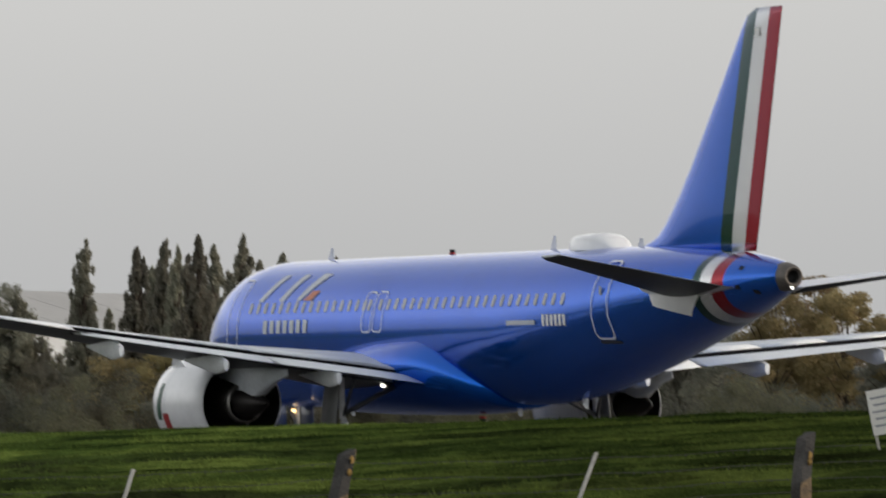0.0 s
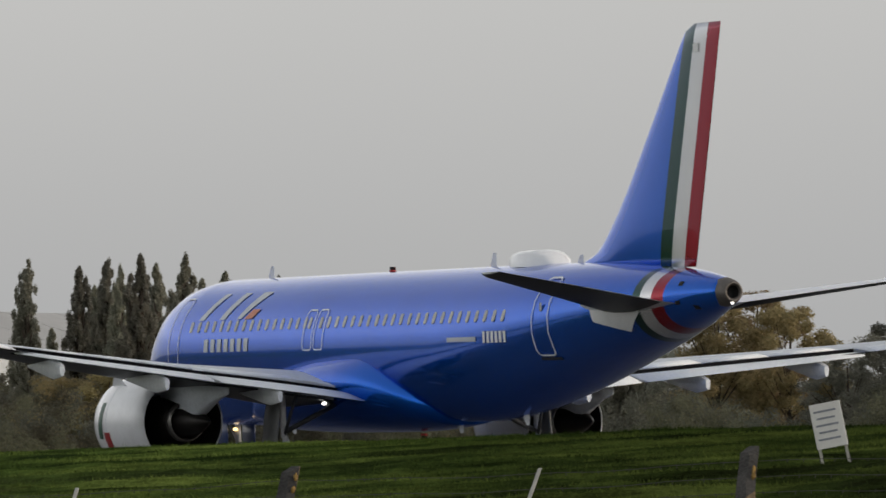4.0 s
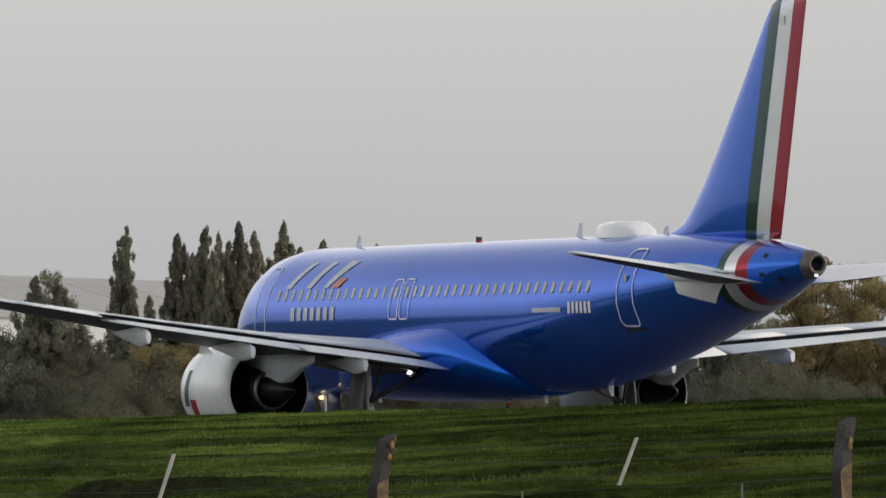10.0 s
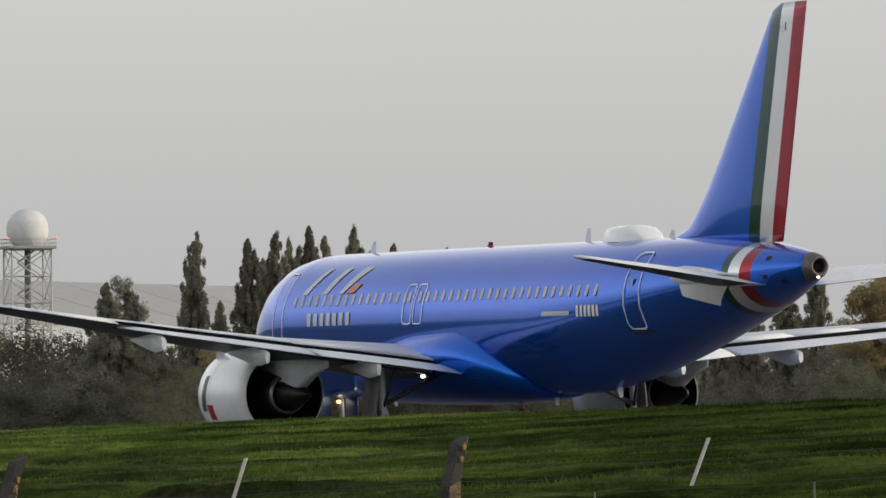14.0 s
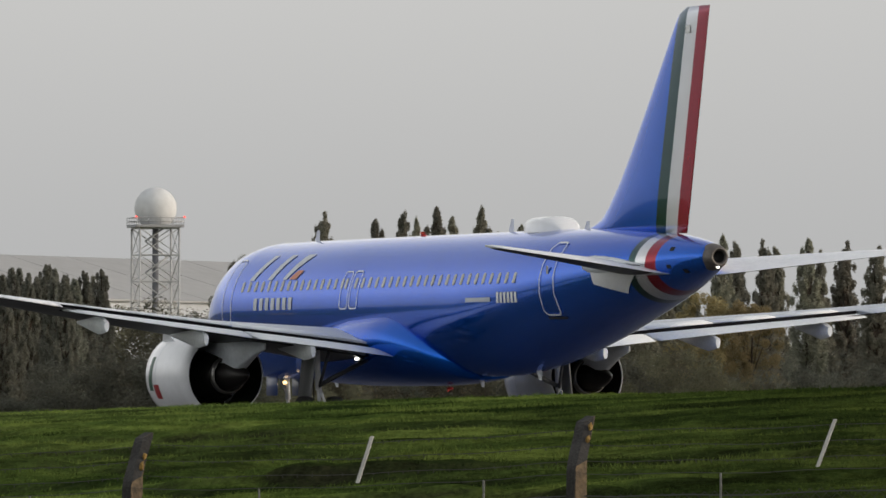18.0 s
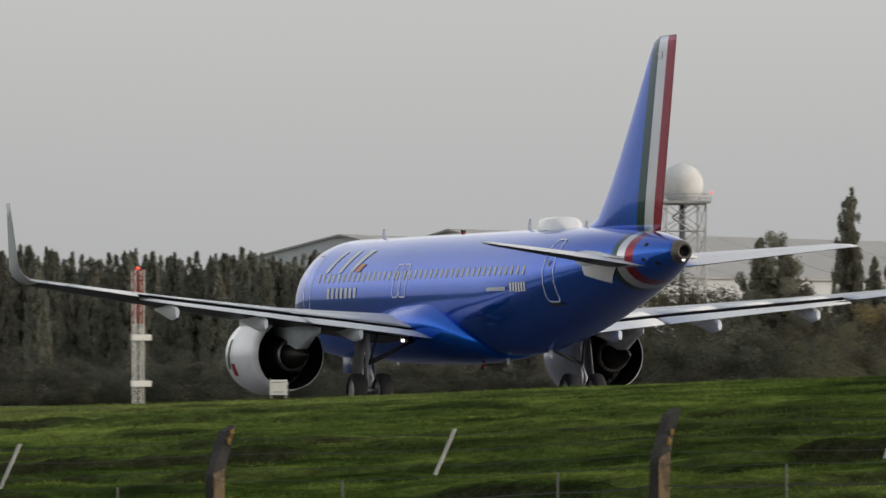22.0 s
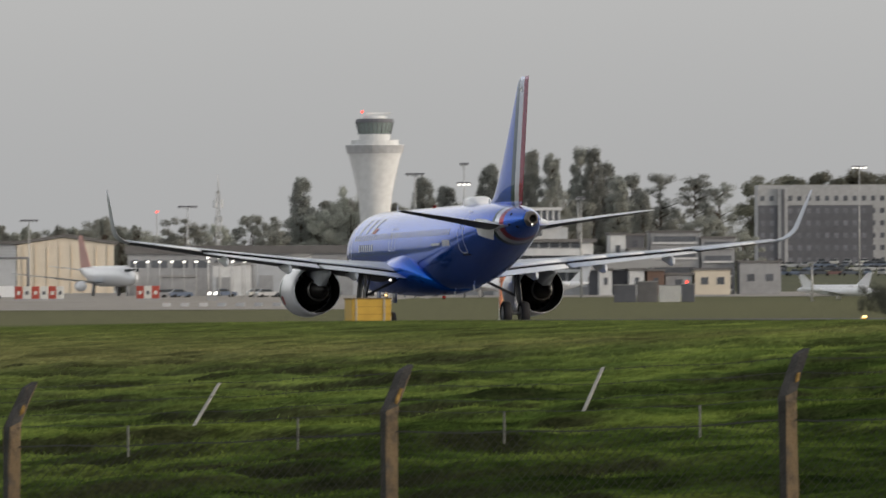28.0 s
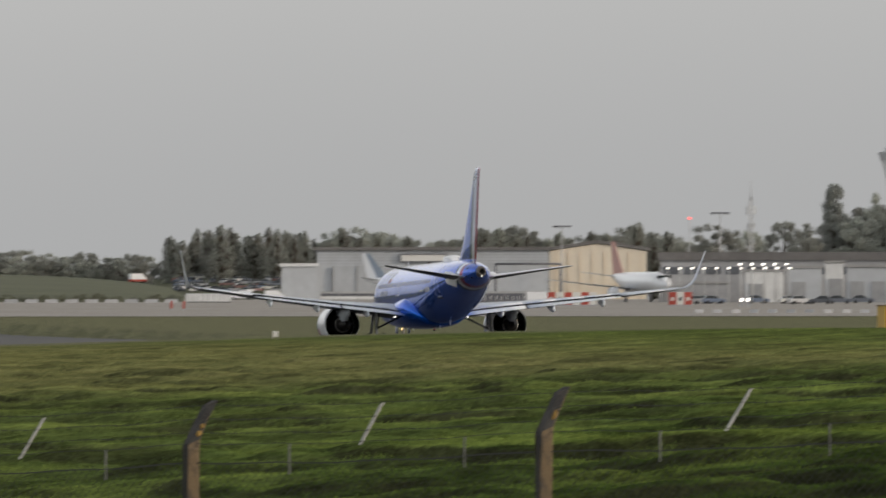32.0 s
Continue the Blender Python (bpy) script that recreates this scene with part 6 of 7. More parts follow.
def round_band(t, x0, x1, y, dep, z0, z1, m, name, label=""):
    """A storey or balcony band whose left end is rounded in plan."""
    r = dep / 2
    plan = [(x1, y), (x1, y + dep)] + [(x0 + r - r * math.sin(math.pi * k / 10), y + r + r * math.cos(math.pi * k / 10)) for k in range(11)]
    return part(name, loft([[(px_, py_, z) for px_, py_ in plan] for z in (z0, z1)]), m, t, label, smooth=False)


def old_terminal():
    d = 1600
    z0 = at(10.8, d).z
    k = math.radians(1) * d                       # metres per degree
    cz = lambda el: max(0.0, up_to(el, d) - z0)
    px = lambda az: (10.8 - az) * k
    t = thing("old_terminal", facing(10.8, d, 3, z0), "weathered white thirties terminal with stepped balconies and a glazed roof cabin", "building")
    xl, xr = px(11.15), px(10.60)
    # ground floor: dark glazing between pillars over a pale plinth
    slab(t, px(11.16), px(10.37), -0.6, 16, 0, cz(0.045), M_OLDW, "plinth", "pale grey plinth")
    slab(t, xl + 1.2, xr, 1.4, 13, cz(0.045), cz(0.14), M_PANE, "glazing", "dark ground-floor glazing")
    for i in range(9):
        x = xl + 2 + (xr - xl - 3) * i / 8
        slab(t, x - 0.25, x + 0.25, 1.0, 0.5, cz(0.045), cz(0.14), M_WALLG, "pillar")
    round_band(t, xl, xr + 1.0, 0.0, 14, cz(0.14), cz(0.16), M_WALLW, "ledge", "thin white ledge")
    round_band(t, xl + 1.0, xr, 1.2, 12, cz(0.16), cz(0.25), M_PANE, "glazing", "dark first-floor glazing")
    for i in range(12):
        x = xl + 5 + (xr - xl - 6) * i / 11
        slab(t, x - 0.09, x + 0.09, 1.0, 0.3, cz(0.16), cz(0.25), M_WALLG, "mullion")
    slab(t, px(10.60), px(10.52), 0.6, 13, 0, cz(0.34), M_WALLW, "end_bay", "pale sunlit end bay")
    windows_row(t, px(10.595), px(10.525), 0.6, cz(0.20), 1.1, 1.6, 1.9)
    round_band(t, px(11.17), xr, -0.8, 15, cz(0.25), cz(0.294), M_WALLW, "balcony", "white rounded balcony band")
    round_band(t, px(11.14), xr, 1.0, 12, cz(0.294), cz(0.338), M_OLDW, "storey", "weathered white upper storey")
    windows_row(t, px(11.08), xr, 1.0, cz(0.302), 1.5, 0.9, 1.9)
    round_band(t, px(11.19), px(10.50), -0.4, 14, cz(0.338), cz(0.358), M_ROOFD, "roof", "dark flat roof edge")
    # stepped roof cabin
    slab(t, px(11.01), px(10.68), 3, 8, cz(0.358), cz(0.434), M_WALLW, "cabin_base", "white cabin base")
    windows_row(t, px(10.97), px(10.80), 3, cz(0.378), 2.0, 1.1, 2.5)
    slab(t, px(11.015), px(10.72), 2.2, 9.5, cz(0.434), cz(0.478), M_WALLW, "balcony", "white balcony band")
    slab(t, px(10.97), px(10.735), 3.2, 7, cz(0.478), cz(0.545), M_PANE, "cabin_glazing")
    for i in range(7):
        x = px(10.97) + (px(10.735) - px(10.97)) * i / 6
        slab(t, x - 0.16, x + 0.16, 3.0, 0.3, cz(0.478), cz(0.545), M_WALLW, "mullion")
    slab(t, px(10.99), px(10.715), 2.6, 8.4, cz(0.545), cz(0.565), M_WALLW, "cabin_roof", "thin white cabin roof")
    for x in (px(10.95), px(10.78)):
        part("aerial", tube((x, 5, cz(0.565)), (x, 5, cz(0.61)), 0.1, 0.05, 5), M_STEEL, t)
    part("flagpole", tube((px(10.615), 2, cz(0.35)), (px(10.615), 2, cz(0.60)), 0.2, 0.1, 6), M_STEEL, t)
    # wing to the left in stepped bands
    o = thing("terminal_wing", facing(11.28, d + 4, 3, z0), "low layered grey terminal wing with ribbon windows", "building")
    w = 0.25 * k
    for e0, e1, m, nm, dy in ((-0.3, 0.16, M_WALLG, "storey", 1.0), (0.16, 0.215, M_OLDW, "band", 0.2), (0.215, 0.27, M_PANE, "glazing", 1.0), (0.27, 0.335, M_WALLG, "storey", 0.6), (0.335, 0.365, M_OLDW, "roof_edge", 0.0)):
        slab(o, -w / 2, w / 2, dy, 10, cz(e0), cz(e1), m, nm)
    windows_row(o, -w / 2, w / 2, 1.0, cz(0.06), 1.6, 1.5, 2.3)
    # blocks beside it
    for a0, a1, e1, m, rows, dd, lab in ((10.41, 10.31, 0.385, M_WALLW, 2, 8, "white stair tower beside the old terminal"), (10.31, 10.19, 0.38, M_WALLD, 3, 14, "dark slate stair block beside the terminal"), (10.285, 10.18, 0.285, M_WALLW, 1, 4, "white flat-roofed block beside the terminal"),
                                         (10.15, 9.83, 0.40, M_WALLG, 4, 20, "grey office block with ribbon windows"), (9.82, 9.60, 0.36, M_WALLG, 4, 20, "grey office block with ribbon windows"), (9.57, 9.3, 0.20, M_WALLG, 1, 15, "grey low store beside the offices"),
                                         (10.48, 10.40, 0.15, M_WALLW, 1, -10, "small white kiosk by the terminal"), (10.285, 10.19, 0.15, M_WALLW, 1, -10, "white flat-roofed store by the terminal"), (10.17, 10.06, 0.145, M_BROWN, 1, -10, "brown brick store by the terminal"),
                                         (9.86, 9.63, 0.15, M_CREAM, 1, -8, "pale cream store by the offices"), (10.05, 9.88, 0.12, M_WALLG, 1, -8, "grey flat-roofed garage by the offices")):
        w = (a0 - a1) * k
        z1 = cz(e1)
        o = thing("annex", facing((a0 + a1) / 2, d + dd, 3, z0), lab, "building")
        part("wall", box(w, 12, z1, Matrix.Translation((0, 6, 0))), m, o, smooth=False)
        part("roof", box(w + 0.6, 12.6, 0.4, Matrix.Translation((0, 6, z1))), M_ROOFD, o, smooth=False)
        for r in range(rows):
            zr = z1 * (r + 0.42) / rows
            if "ribbon" in lab:
                part("window_ribbon", box(w - 1.2, 0.2, z1 / rows * 0.36, Matrix.Translation((0, -0.06, zr))), M_PANE, o, smooth=False)
                part("sill_band", box(w - 0.6, 0.5, 0.35, Matrix.Translation((0, -0.2, zr - 0.4))), M_WALLW, o, smooth=False)
            else:
                windows_row(o, -w / 2 + 0.3, w / 2 - 0.3, 0, zr, min(1.3, w * 0.3), 1.3, 2.4)
    # low hangar with a swept grey roof between them
    o = thing("small_hangar", facing(10.25, d - 4, 3, z0), "low hangar with a swept grey sheet roof", "hangar")
    w = 0.62 * k
    part("wall", box(w * 0.75, 8, cz(0.15), Matrix.Translation((-w * 0.1, 5, 0))), M_WALLD, o, smooth=False)
    part("roof", loft([[(-w / 2, y, cz(0.15)), (w / 2, y, cz(0.175)), (w / 2, y, cz(0.19)), (w * 0.15, y + 0.5, cz(0.225)), (-w / 2, y + 0.5, cz(0.25))] for y in (0, 10)]), M_ROOFP, o, "swept grey sheet roof", smooth=False)


old_terminal()


def sheds():
    # long dark-roofed pier and white boxes on the apron
    d = 1672
    z0 = at(12.3, d).z
    for a0, a1, e1, m, lab in ((13.55, 11.55, 0.325, M_ROOFD, "long grey flat-roofed pier building"),):
        w = width_of(a0, a1, d)
        b = thing("pier_building", facing((a0 + a1) / 2, d, 0, z0), lab, "building")
        h = up_to(e1, d) - z0
        part("wall", box(w, 14, h - 1.6, Matrix.Translation((0, 7, 0))), M_WALLG, b, smooth=False)
        part("roof", box(w + 1, 15, 1.6, Matrix.Translation((0, 7, h - 1.6))), M_ROOFD, b, smooth=False)
        me = window_mesh(3.0, 1.4)
        for c in range(int(w / 4)):
            share("window", me, Matrix.Translation((-w / 2 + 4 * c + 2, 0, h - 4.2)), b)
    for a0, a1, e1, m, lab in ((13.0, 12.75, 0.20, M_WALLW, "white flat-roofed cargo shed on the apron"), (12.72, 12.5, 0.22, M_CLAD, "pale metal cargo shed on the apron"), (12.48, 12.36, 0.255, M_WALLW, "tall white cargo shed on the apron"), (12.34, 12.02, 0.225, M_CLAD, "pale metal cargo shed on the apron"), (12.0, 11.7, 0.16, M_WALLW, "low white shed on the apron"),
                               (11.62, 11.48, 0.2, M_WALLG, "low grey shed on the apron"), (13.35, 13.1, 0.12, M_WALLG, "grey equipment shed on the apron")):
        w = width_of(a0, a1, 1650)
        z0 = at(12.3, 1650).z
        b = thing("cargo_shed", facing((a0 + a1) / 2, 1650, 0, z0), lab, "shed")
        h = up_to(e1, 1650) - z0
        part("wall", box(w, 10, h, Matrix.Translation((0, 5, 0)), 0.1), m, b, smooth=False)
        part("roof", box(w + 0.5, 10.6, 0.4, Matrix.Translation((0, 5, h))), M_ROOFP, b, smooth=False)
        for c in range(max(1, int(w / 4))):
            part("door", box(2.6, 0.2, h * 0.6, Matrix.Translation((-w / 2 + 4 * c + 2, -0.1, 0))), M_WALLG, b, smooth=False)
    # dark sheds and a white container near the taxiway
    d = 1300
    for az, wd, h, m, lab in ((10.315, 3.3, 2.5, M_WALLD, "dark metal equipment cabin on the grass"), (10.17, 3.1, 3.0, M_ROOFD, "brown metal equipment cabin on the grass"), (10.025, 3.2, 2.4, M_SIGN, "white ribbed container on the grass"), (9.905, 1.9, 2.6, M_WALLD, "dark metal cabin with a red lamp")):
        b = thing("equipment_cabin", facing(az, d, 0), lab, "cabin")
        part("body", box(wd, 2.4, h, None, 0.05), m, b, smooth=False)
        part("roof", box(wd + 0.15, 2.6, 0.12, Matrix.Translation((0, 0, h))), M_WALLG, b, smooth=False)
        if "lamp" in lab:
            bm = bmesh.new()
            bmesh.ops.create_uvsphere(bm, u_segments=8, v_segments=6, radius=0.22, matrix=Matrix.Translation((-0.2, -1.0, h + 0.35)))
            part("warning_light", bm, M_LAMPR, b)
        for i in range(int(wd / 0.35)):
            part("rib", box(0.06, 0.05, h - 0.3, Matrix.Translation((-wd / 2 + 0.2 + 0.35 * i, -1.22, 0.15))), M_WALLG if m is M_SIGN else M_WALLD, b, smooth=False)
    # hangars on the far apron
    d = 2200
    z0 = at(15, d).z
    w = width_of(15.79, 14.28, d)
    h = up_to(0.34, d) - z0
    b = thing("cargo_hangar", facing(15.03, d, 0, z0), "long pale grey hangar with big sliding doors", "hangar")
    part("wall", box(w, 40, h, Matrix.Translation((0, 20, 0))), M_CLAD, b, smooth=False)
    part("roof", box(w + 2, 42, 0.8, Matrix.Translation((0, 20, h))), M_ROOFD, b, "dark shallow roof edge", smooth=False)
    part("sliding_door", box(w * 0.62, 0.6, h * 0.68, Matrix.Translation((-w * 0.12, -0.3, 0))), M_DOORG, b, smooth=False)
    for i in range(7):
        part("door_seam", box(0.25, 0.3, h * 0.68, Matrix.Translation((-w * 0.43 + w * 0.62 * i / 6, -0.7, 0))), M_SEAM, b, smooth=False)
    for i in range(5):
        part("cladding_rail", box(w, 0.16, 0.22, Matrix.Translation((0, -0.08, h * (0.72 + 0.06 * i)))), M_DOORG, b, smooth=False)
    part("name_board", box(w * 0.19, 0.4, h * 0.13, Matrix.Translation((-w * 0.04, -0.4, h * 0.78))), M_SIGN, b, "white board with dark frame", smooth=False)
    part("board_frame", merge(*[box(a, 0.3, c, Matrix.Translation((-w * 0.04 + x, -0.65, h * 0.78 + z))) for a, c, x, z in ((w * 0.2, 0.3, 0, -0.3), (w * 0.2, 0.3, 0, h * 0.13), (0.3, h * 0.13, -w * 0.1, 0), (0.3, h * 0.13, w * 0.1, 0))]), M_WALLD, b, smooth=False)
    part("gantry", merge(tube((w * 0.27, -4, 0), (w * 0.27, -4, h * 0.72), 0.3, n=5), tube((w * 0.27, -4, h * 0.72), (w * 0.55, -4, h * 0.72), 0.3, n=5), tube((w * 0.55, -4, 0), (w * 0.55, -4, h * 0.72), 0.3, n=5)), M_WALLD, b)
    w2 = width_of(16.02, 15.79, d)
    h2 = up_to(0.235, d) - z0
    b = thing("hangar_annex", facing(15.9, d, 0, z0), "lower pale grey hangar annex", "building")
    part("wall", box(w2, 30, h2, Matrix.Translation((0, 12, 0))), M_CLAD, b, smooth=False)
    part("roof", box(w2 + 1, 31, 0.8, Matrix.Translation((0, 12, h2))), M_WALLW, b, smooth=False)
    # cream hangar with gable front
    w = width_of(14.27, 13.64, d)
    b = thing("cream_hangar", facing(13.955, d, 0, z0), "cream-fronted gabled hangar, low sunlight put into its colour", "hangar")
    h1, h2 = up_to(0.335, d) - z0, up_to(0.382, d) - z0
    part("front", loft([[(-w / 2, y, 0), (w / 2, y, 0), (w / 2, y, h1), (0, y, h2), (-w / 2, y, h1)] for y in (0, 40)]), M_CREAM, b, smooth=False)
    part("roof", loft([[(-w / 2 - 1, y, h1), (0, y, h2 + 0.1), (w / 2 + 1, y, h1), (w / 2 + 1, y, h1 + 0.7), (0, y, h2 + 0.9), (-w / 2 - 1, y, h1 + 0.7)] for y in (-0.6, 41)]), M_ROOFD, b, smooth=False)
    for i in range(8):
        part("panel_seam", box(0.08, 0.2, h1 * 0.97, Matrix.Translation((-w / 2 + w * (i + 0.5) / 8, -0.1, 0))), mat("tan_seam", (0.70, 0.58, 0.42), 0.7), b, smooth=False)


sheds()


# ---------------------------------------------------------------- parked aircraft
def jet_thing(name, m, label, length, tailm, rear_engines=False, stripe=None, girth=0.052):
    """A parked jet, nose along +x from the tail at 0."""
    t = thing(name, m, label, "airplane", "parked aircraft")
    L = length
    r = L * girth
    zc = r * 1.9
    prof = ((0, 0.12, 0.7), (0.12, 0.5, 0.45), (0.28, 0.92, 0.08), (0.4, 1, 0), (0.82, 1, 0), (0.9, 0.86, -0.06), (0.96, 0.55, -0.2), (1.0, 0.05, -0.3))
    part("fuselage", loft([[(L * s, r * k * math.cos(2 * math.pi * i / 20), zc + r * (o + k * math.sin(2 * math.pi * i / 20))) for i in range(20)] for s, k, o in prof]), M_WHITE, t)
    part("cockpit_glass", box(L * 0.03, r * 1.3, r * 0.28, Matrix.Translation((L * 0.928, 0, zc + r * 0.38)), 0.03), M_GLASS, t, smooth=False)
    for s in (1, -1):
        part("wing", loft([[(L * 0.58, s * r * 0.8, zc - r * 0.6), (L * 0.40, s * r * 0.8, zc - r * 0.7), (L * 0.40, s * r * 0.8, zc - r * 0.5)], [(L * 0.36, s * L * 0.45, zc + r * 0.3), (L * 0.32, s * L * 0.45, zc + r * 0.28), (L * 0.32, s * L * 0.45, zc + r * 0.33)]]), M_WING, t)
        part("tailplane", loft([[(L * 0.14, s * r * 0.3, zc + r * 0.6), (L * 0.04, s * r * 0.3, zc + r * 0.6), (L * 0.04, s * r * 0.3, zc + r * 0.7)], [(L * 0.05, s * L * 0.17, zc + r), (L * 0.01, s * L * 0.17, zc + r), (L * 0.01, s * L * 0.17, zc + r * 1.05)]] if not rear_engines else
                           [[(L * 0.08, 0, zc + r * 3.8), (L * 0.0, 0, zc + r * 3.8), (L * 0.0, 0, zc + r * 3.9)], [(L * 0.03, s * L * 0.15, zc + r * 3.8), (L * -0.01, s * L * 0.15, zc + r * 3.8), (L * -0.01, s * L * 0.15, zc + r * 3.9)]]), M_WING, t)
        ey, ex, ez = (s * L * 0.15, L * 0.52, zc - r * 0.95) if not rear_engines else (s * r * 1.7, L * 0.22, zc + r * 0.5)
        part("engine", loft([[(ex + L * 0.05 * a, ey + r * 0.5 * k * math.cos(2 * math.pi * i / 14), ez + r * 0.5 * k * math.sin(2 * math.pi * i / 14)) for i in range(14)] for a, k in ((-1, 0.6), (-0.2, 1), (0.7, 1), (1, 0.85))]), M_WHITE, t)
        part("gear_leg", tube((L * 0.47, s * r * 1.3, 0), (L * 0.47, s * r * 1.2, zc - r * 0.6), r * 0.18, n=6), M_GEAR, t)
    part("nose_leg", tube((L * 0.86, 0, 0), (L * 0.86, 0, zc - r * 0.8), r * 0.14, n=6), M_GEAR, t)
    part("fin", loft([[(L * 0.20, 0.08, zc + r * 0.8), (L * 0.02, 0.08, zc + r * 0.8), (L * 0.02, -0.08, zc + r * 0.8), (L * 0.20, -0.08, zc + r * 0.8)], [(L * 0.035, 0.05, zc + r * 4.0), (L * -0.03, 0.05, zc + r * 4.0), (L * -0.03, -0.05, zc + r * 4.0), (L * 0.035, -0.05, zc + r * 4.0)]]), tailm, t, smooth=False)
    if stripe is not None:
        part("fin_stripe", loft([[(L * 0.205, 0.11, zc + r * 0.8), (L * 0.11, 0.11, zc + r * 0.8), (L * 0.11, -0.11, zc + r * 0.8), (L * 0.205, -0.11, zc + r * 0.8)], [(L * 0.04, 0.08, zc + r * 4.0), (L * 0.005, 0.08, zc + r * 4.0), (L * 0.005, -0.08, zc + r * 4.0), (L * 0.04, -0.08, zc + r * 4.0)]]), stripe, t, smooth=False)
    return t


def beside(az, d, turn):
    p = at(az, d)
    return Matrix.Translation(p) @ pose(0, 0, 0, 0, 0, az + turn)


jet_thing("parked_jet", beside(15.47, 2000, -18), "white parked jet with blue-grey tail beside the hangar", 27, M_WHITE, False, mat("blue_grey_paint", (0.30, 0.36, 0.45), 0.4), 0.066)
jet_thing("parked_airliner", beside(13.86, 1700, -74), "white parked airliner with pale red tail seen nearly nose on", 38, mat("red_tail_paint", (0.55, 0.30, 0.26), 0.4))
jet_thing("business_jet", beside(11.66, 1500, -10), "white business jet with slate-blue fin stripe on the apron", 23, M_WHITE, True, mat("slate_blue_paint", (0.28, 0.33, 0.42), 0.4))
jet_thing("business_jet", beside(9.17, 1350, -14), "white parked business jet beyond the grass", 12.5, M_WHITE, True)
jet_thing("business_jet", beside(8.72, 1500, 165), "white parked business jet by the boundary", 13, M_WHITE, True)
jet_thing("parked_jet", beside(10.55, 1500, -200), "white business jet with upswept tail near the old terminal", 18, M_WHITE, True)


# ---------------------------------------------------------------- vehicles
CAR_COLOURS = [(0.55, 0.56, 0.58), (0.62, 0.62, 0.6), (0.08, 0.09, 0.11), (0.14, 0.16, 0.2), (0.22, 0.12, 0.11), (0.13, 0.17, 0.25), (0.33, 0.34, 0.36)]
M_CARS = [mat("car_paint_%s" % n, c, 0.3, vary=0.05, coat=0.6) for n, c in zip("abcdefg", CAR_COLOURS)]


def car_proto(m, label):
    t = thing("car", Matrix.Translation((0, -300, -90)), label, "car", "parked cars")
    prof = ((-2.1, 0.35), (-2.1, 0.85), (-1.95, 0.98), (1.0, 1.0), (1.95, 0.86), (2.12, 0.6), (2.1, 0.3))
    part("body", loft([[(x, y, z) for x, z in prof] for y in (-0.86, -0.8, 0.8, 0.86)]), m, t, smooth=False)
    cab = ((-1.75, 0.97), (-1.25, 1.45), (0.1, 1.48), (0.95, 0.99))
    part("cabin", loft([[(x, y * (1 if z < 1.2 else 0.88), z) for x, z in cab] for y in (-0.78, 0.78)]), M_GLASS, t, smooth=False)
    part("roof", box(1.3, 1.3, 0.05, Matrix.Translation((-0.55, 0, 1.46)), 0.02), m, t, smooth=False)
    for x in (-1.3, 1.3):
        for y in (-0.8, 0.8):
            part("wheel", tube((x, y - 0.1, 0.32), (x, y + 0.1, 0.32), 0.32, n=12), M_TYRE, t)
    return t


CARS = [car_proto(m, lab) for m, lab in zip(M_CARS, ("silver hatchback car parked in a row", "white car parked in a row", "black car parked in a row", "dark grey car parked in a row", "dark red car parked in a row", "blue car parked in a row", "plain grey car parked in a row"))]
CAR_RND = random.Random(8)
CAR_USED = set()


def park(az, d, z, turn):
    i = CAR_RND.randrange(7)
    p = at(az, d, z)
    m = Matrix.Translation(p) @ pose(0, 0, 0, 0, 0, az + turn)
    if i in CAR_USED:
        return copy_thing(CARS[i], m)
    CAR_USED.add(i)
    CARS[i].matrix_basis = m
    return CARS[i]


M_BANK = mat("rough_grass_bank", (0.075, 0.082, 0.035), 0.95, vary=0.3, scale=0.15)


def terrace(name, a0, a1, d0, d1, z0, z1, m, label):
    """A gently raised piece of ground between two distances."""
    vs, fs = [], []
    n = 24
    for i in range(n + 1):
        az = a0 + (a1 - a0) * i / n
        f = math.sin(math.pi * min(1, max(0, i / n))) ** 0.35
        for d, z in ((d0, None), (d0 + (d1 - d0) * 0.25, z0), (d1, z1), (d1 + 60, None)):
            p = at(az, d)
            g = p.z - 0.3
            p.z = g if z is None else g + (z - g) * f
            vs.append(p)
    for i in range(n):
        for k in range(3):
            a = 4 * i + k
            fs.append((a, a + 4, a + 5, a + 1))
    fs = [q[::-1] for q in fs]
    return tagged(new(name, mesh_from(name, vs, fs, m, True)), label, "ground", kind="structure")


terrace("car_park_terrace", 10.2, 8.2, 1800, 2120, 3.2, 8.0, M_BANK, "raised grass bank with a car park")
for row, d, el in ((0, 1960, 0.155), (1, 2010, 0.185), (2, 2060, 0.215), (3, 2100, 0.24)):
    az = 9.75
    while az > 8.55:
        if CAR_RND.random() < 0.8:
            z = 3.2 + (8.0 - 3.2) * (d - 1880) / 240
            park(az, d, z, CAR_RND.choice((0, 180, 85, 95)))
        az -= CAR_RND.uniform(0.07, 0.12)
terrace("hillside_terrace", 17.1, 15.6, 2250, 2480, 3.2, 9.0, M_BANK, "grass hillside with a car park")
for d in (2325, 2345, 2365, 2390, 2415, 2440):
    az = 16.68
    while az > 15.9:
        dd = d + CAR_RND.uniform(-8, 8)
        if CAR_RND.random() < 0.85:
            park(az, dd, 3.2 + 5.8 * max(0, (dd - 2307)) / 173, CAR_RND.choice((0, 180, 60, 90, 120)))
        az -= CAR_RND.uniform(0.05, 0.10)
terrace("grass_hill", 20.0, 16.6, 1700, 2250, 4.0, 8.5, mat("dull_far_grass", (0.085, 0.095, 0.045), 0.95, vary=0.25, scale=0.05), "long dull green grass hill")
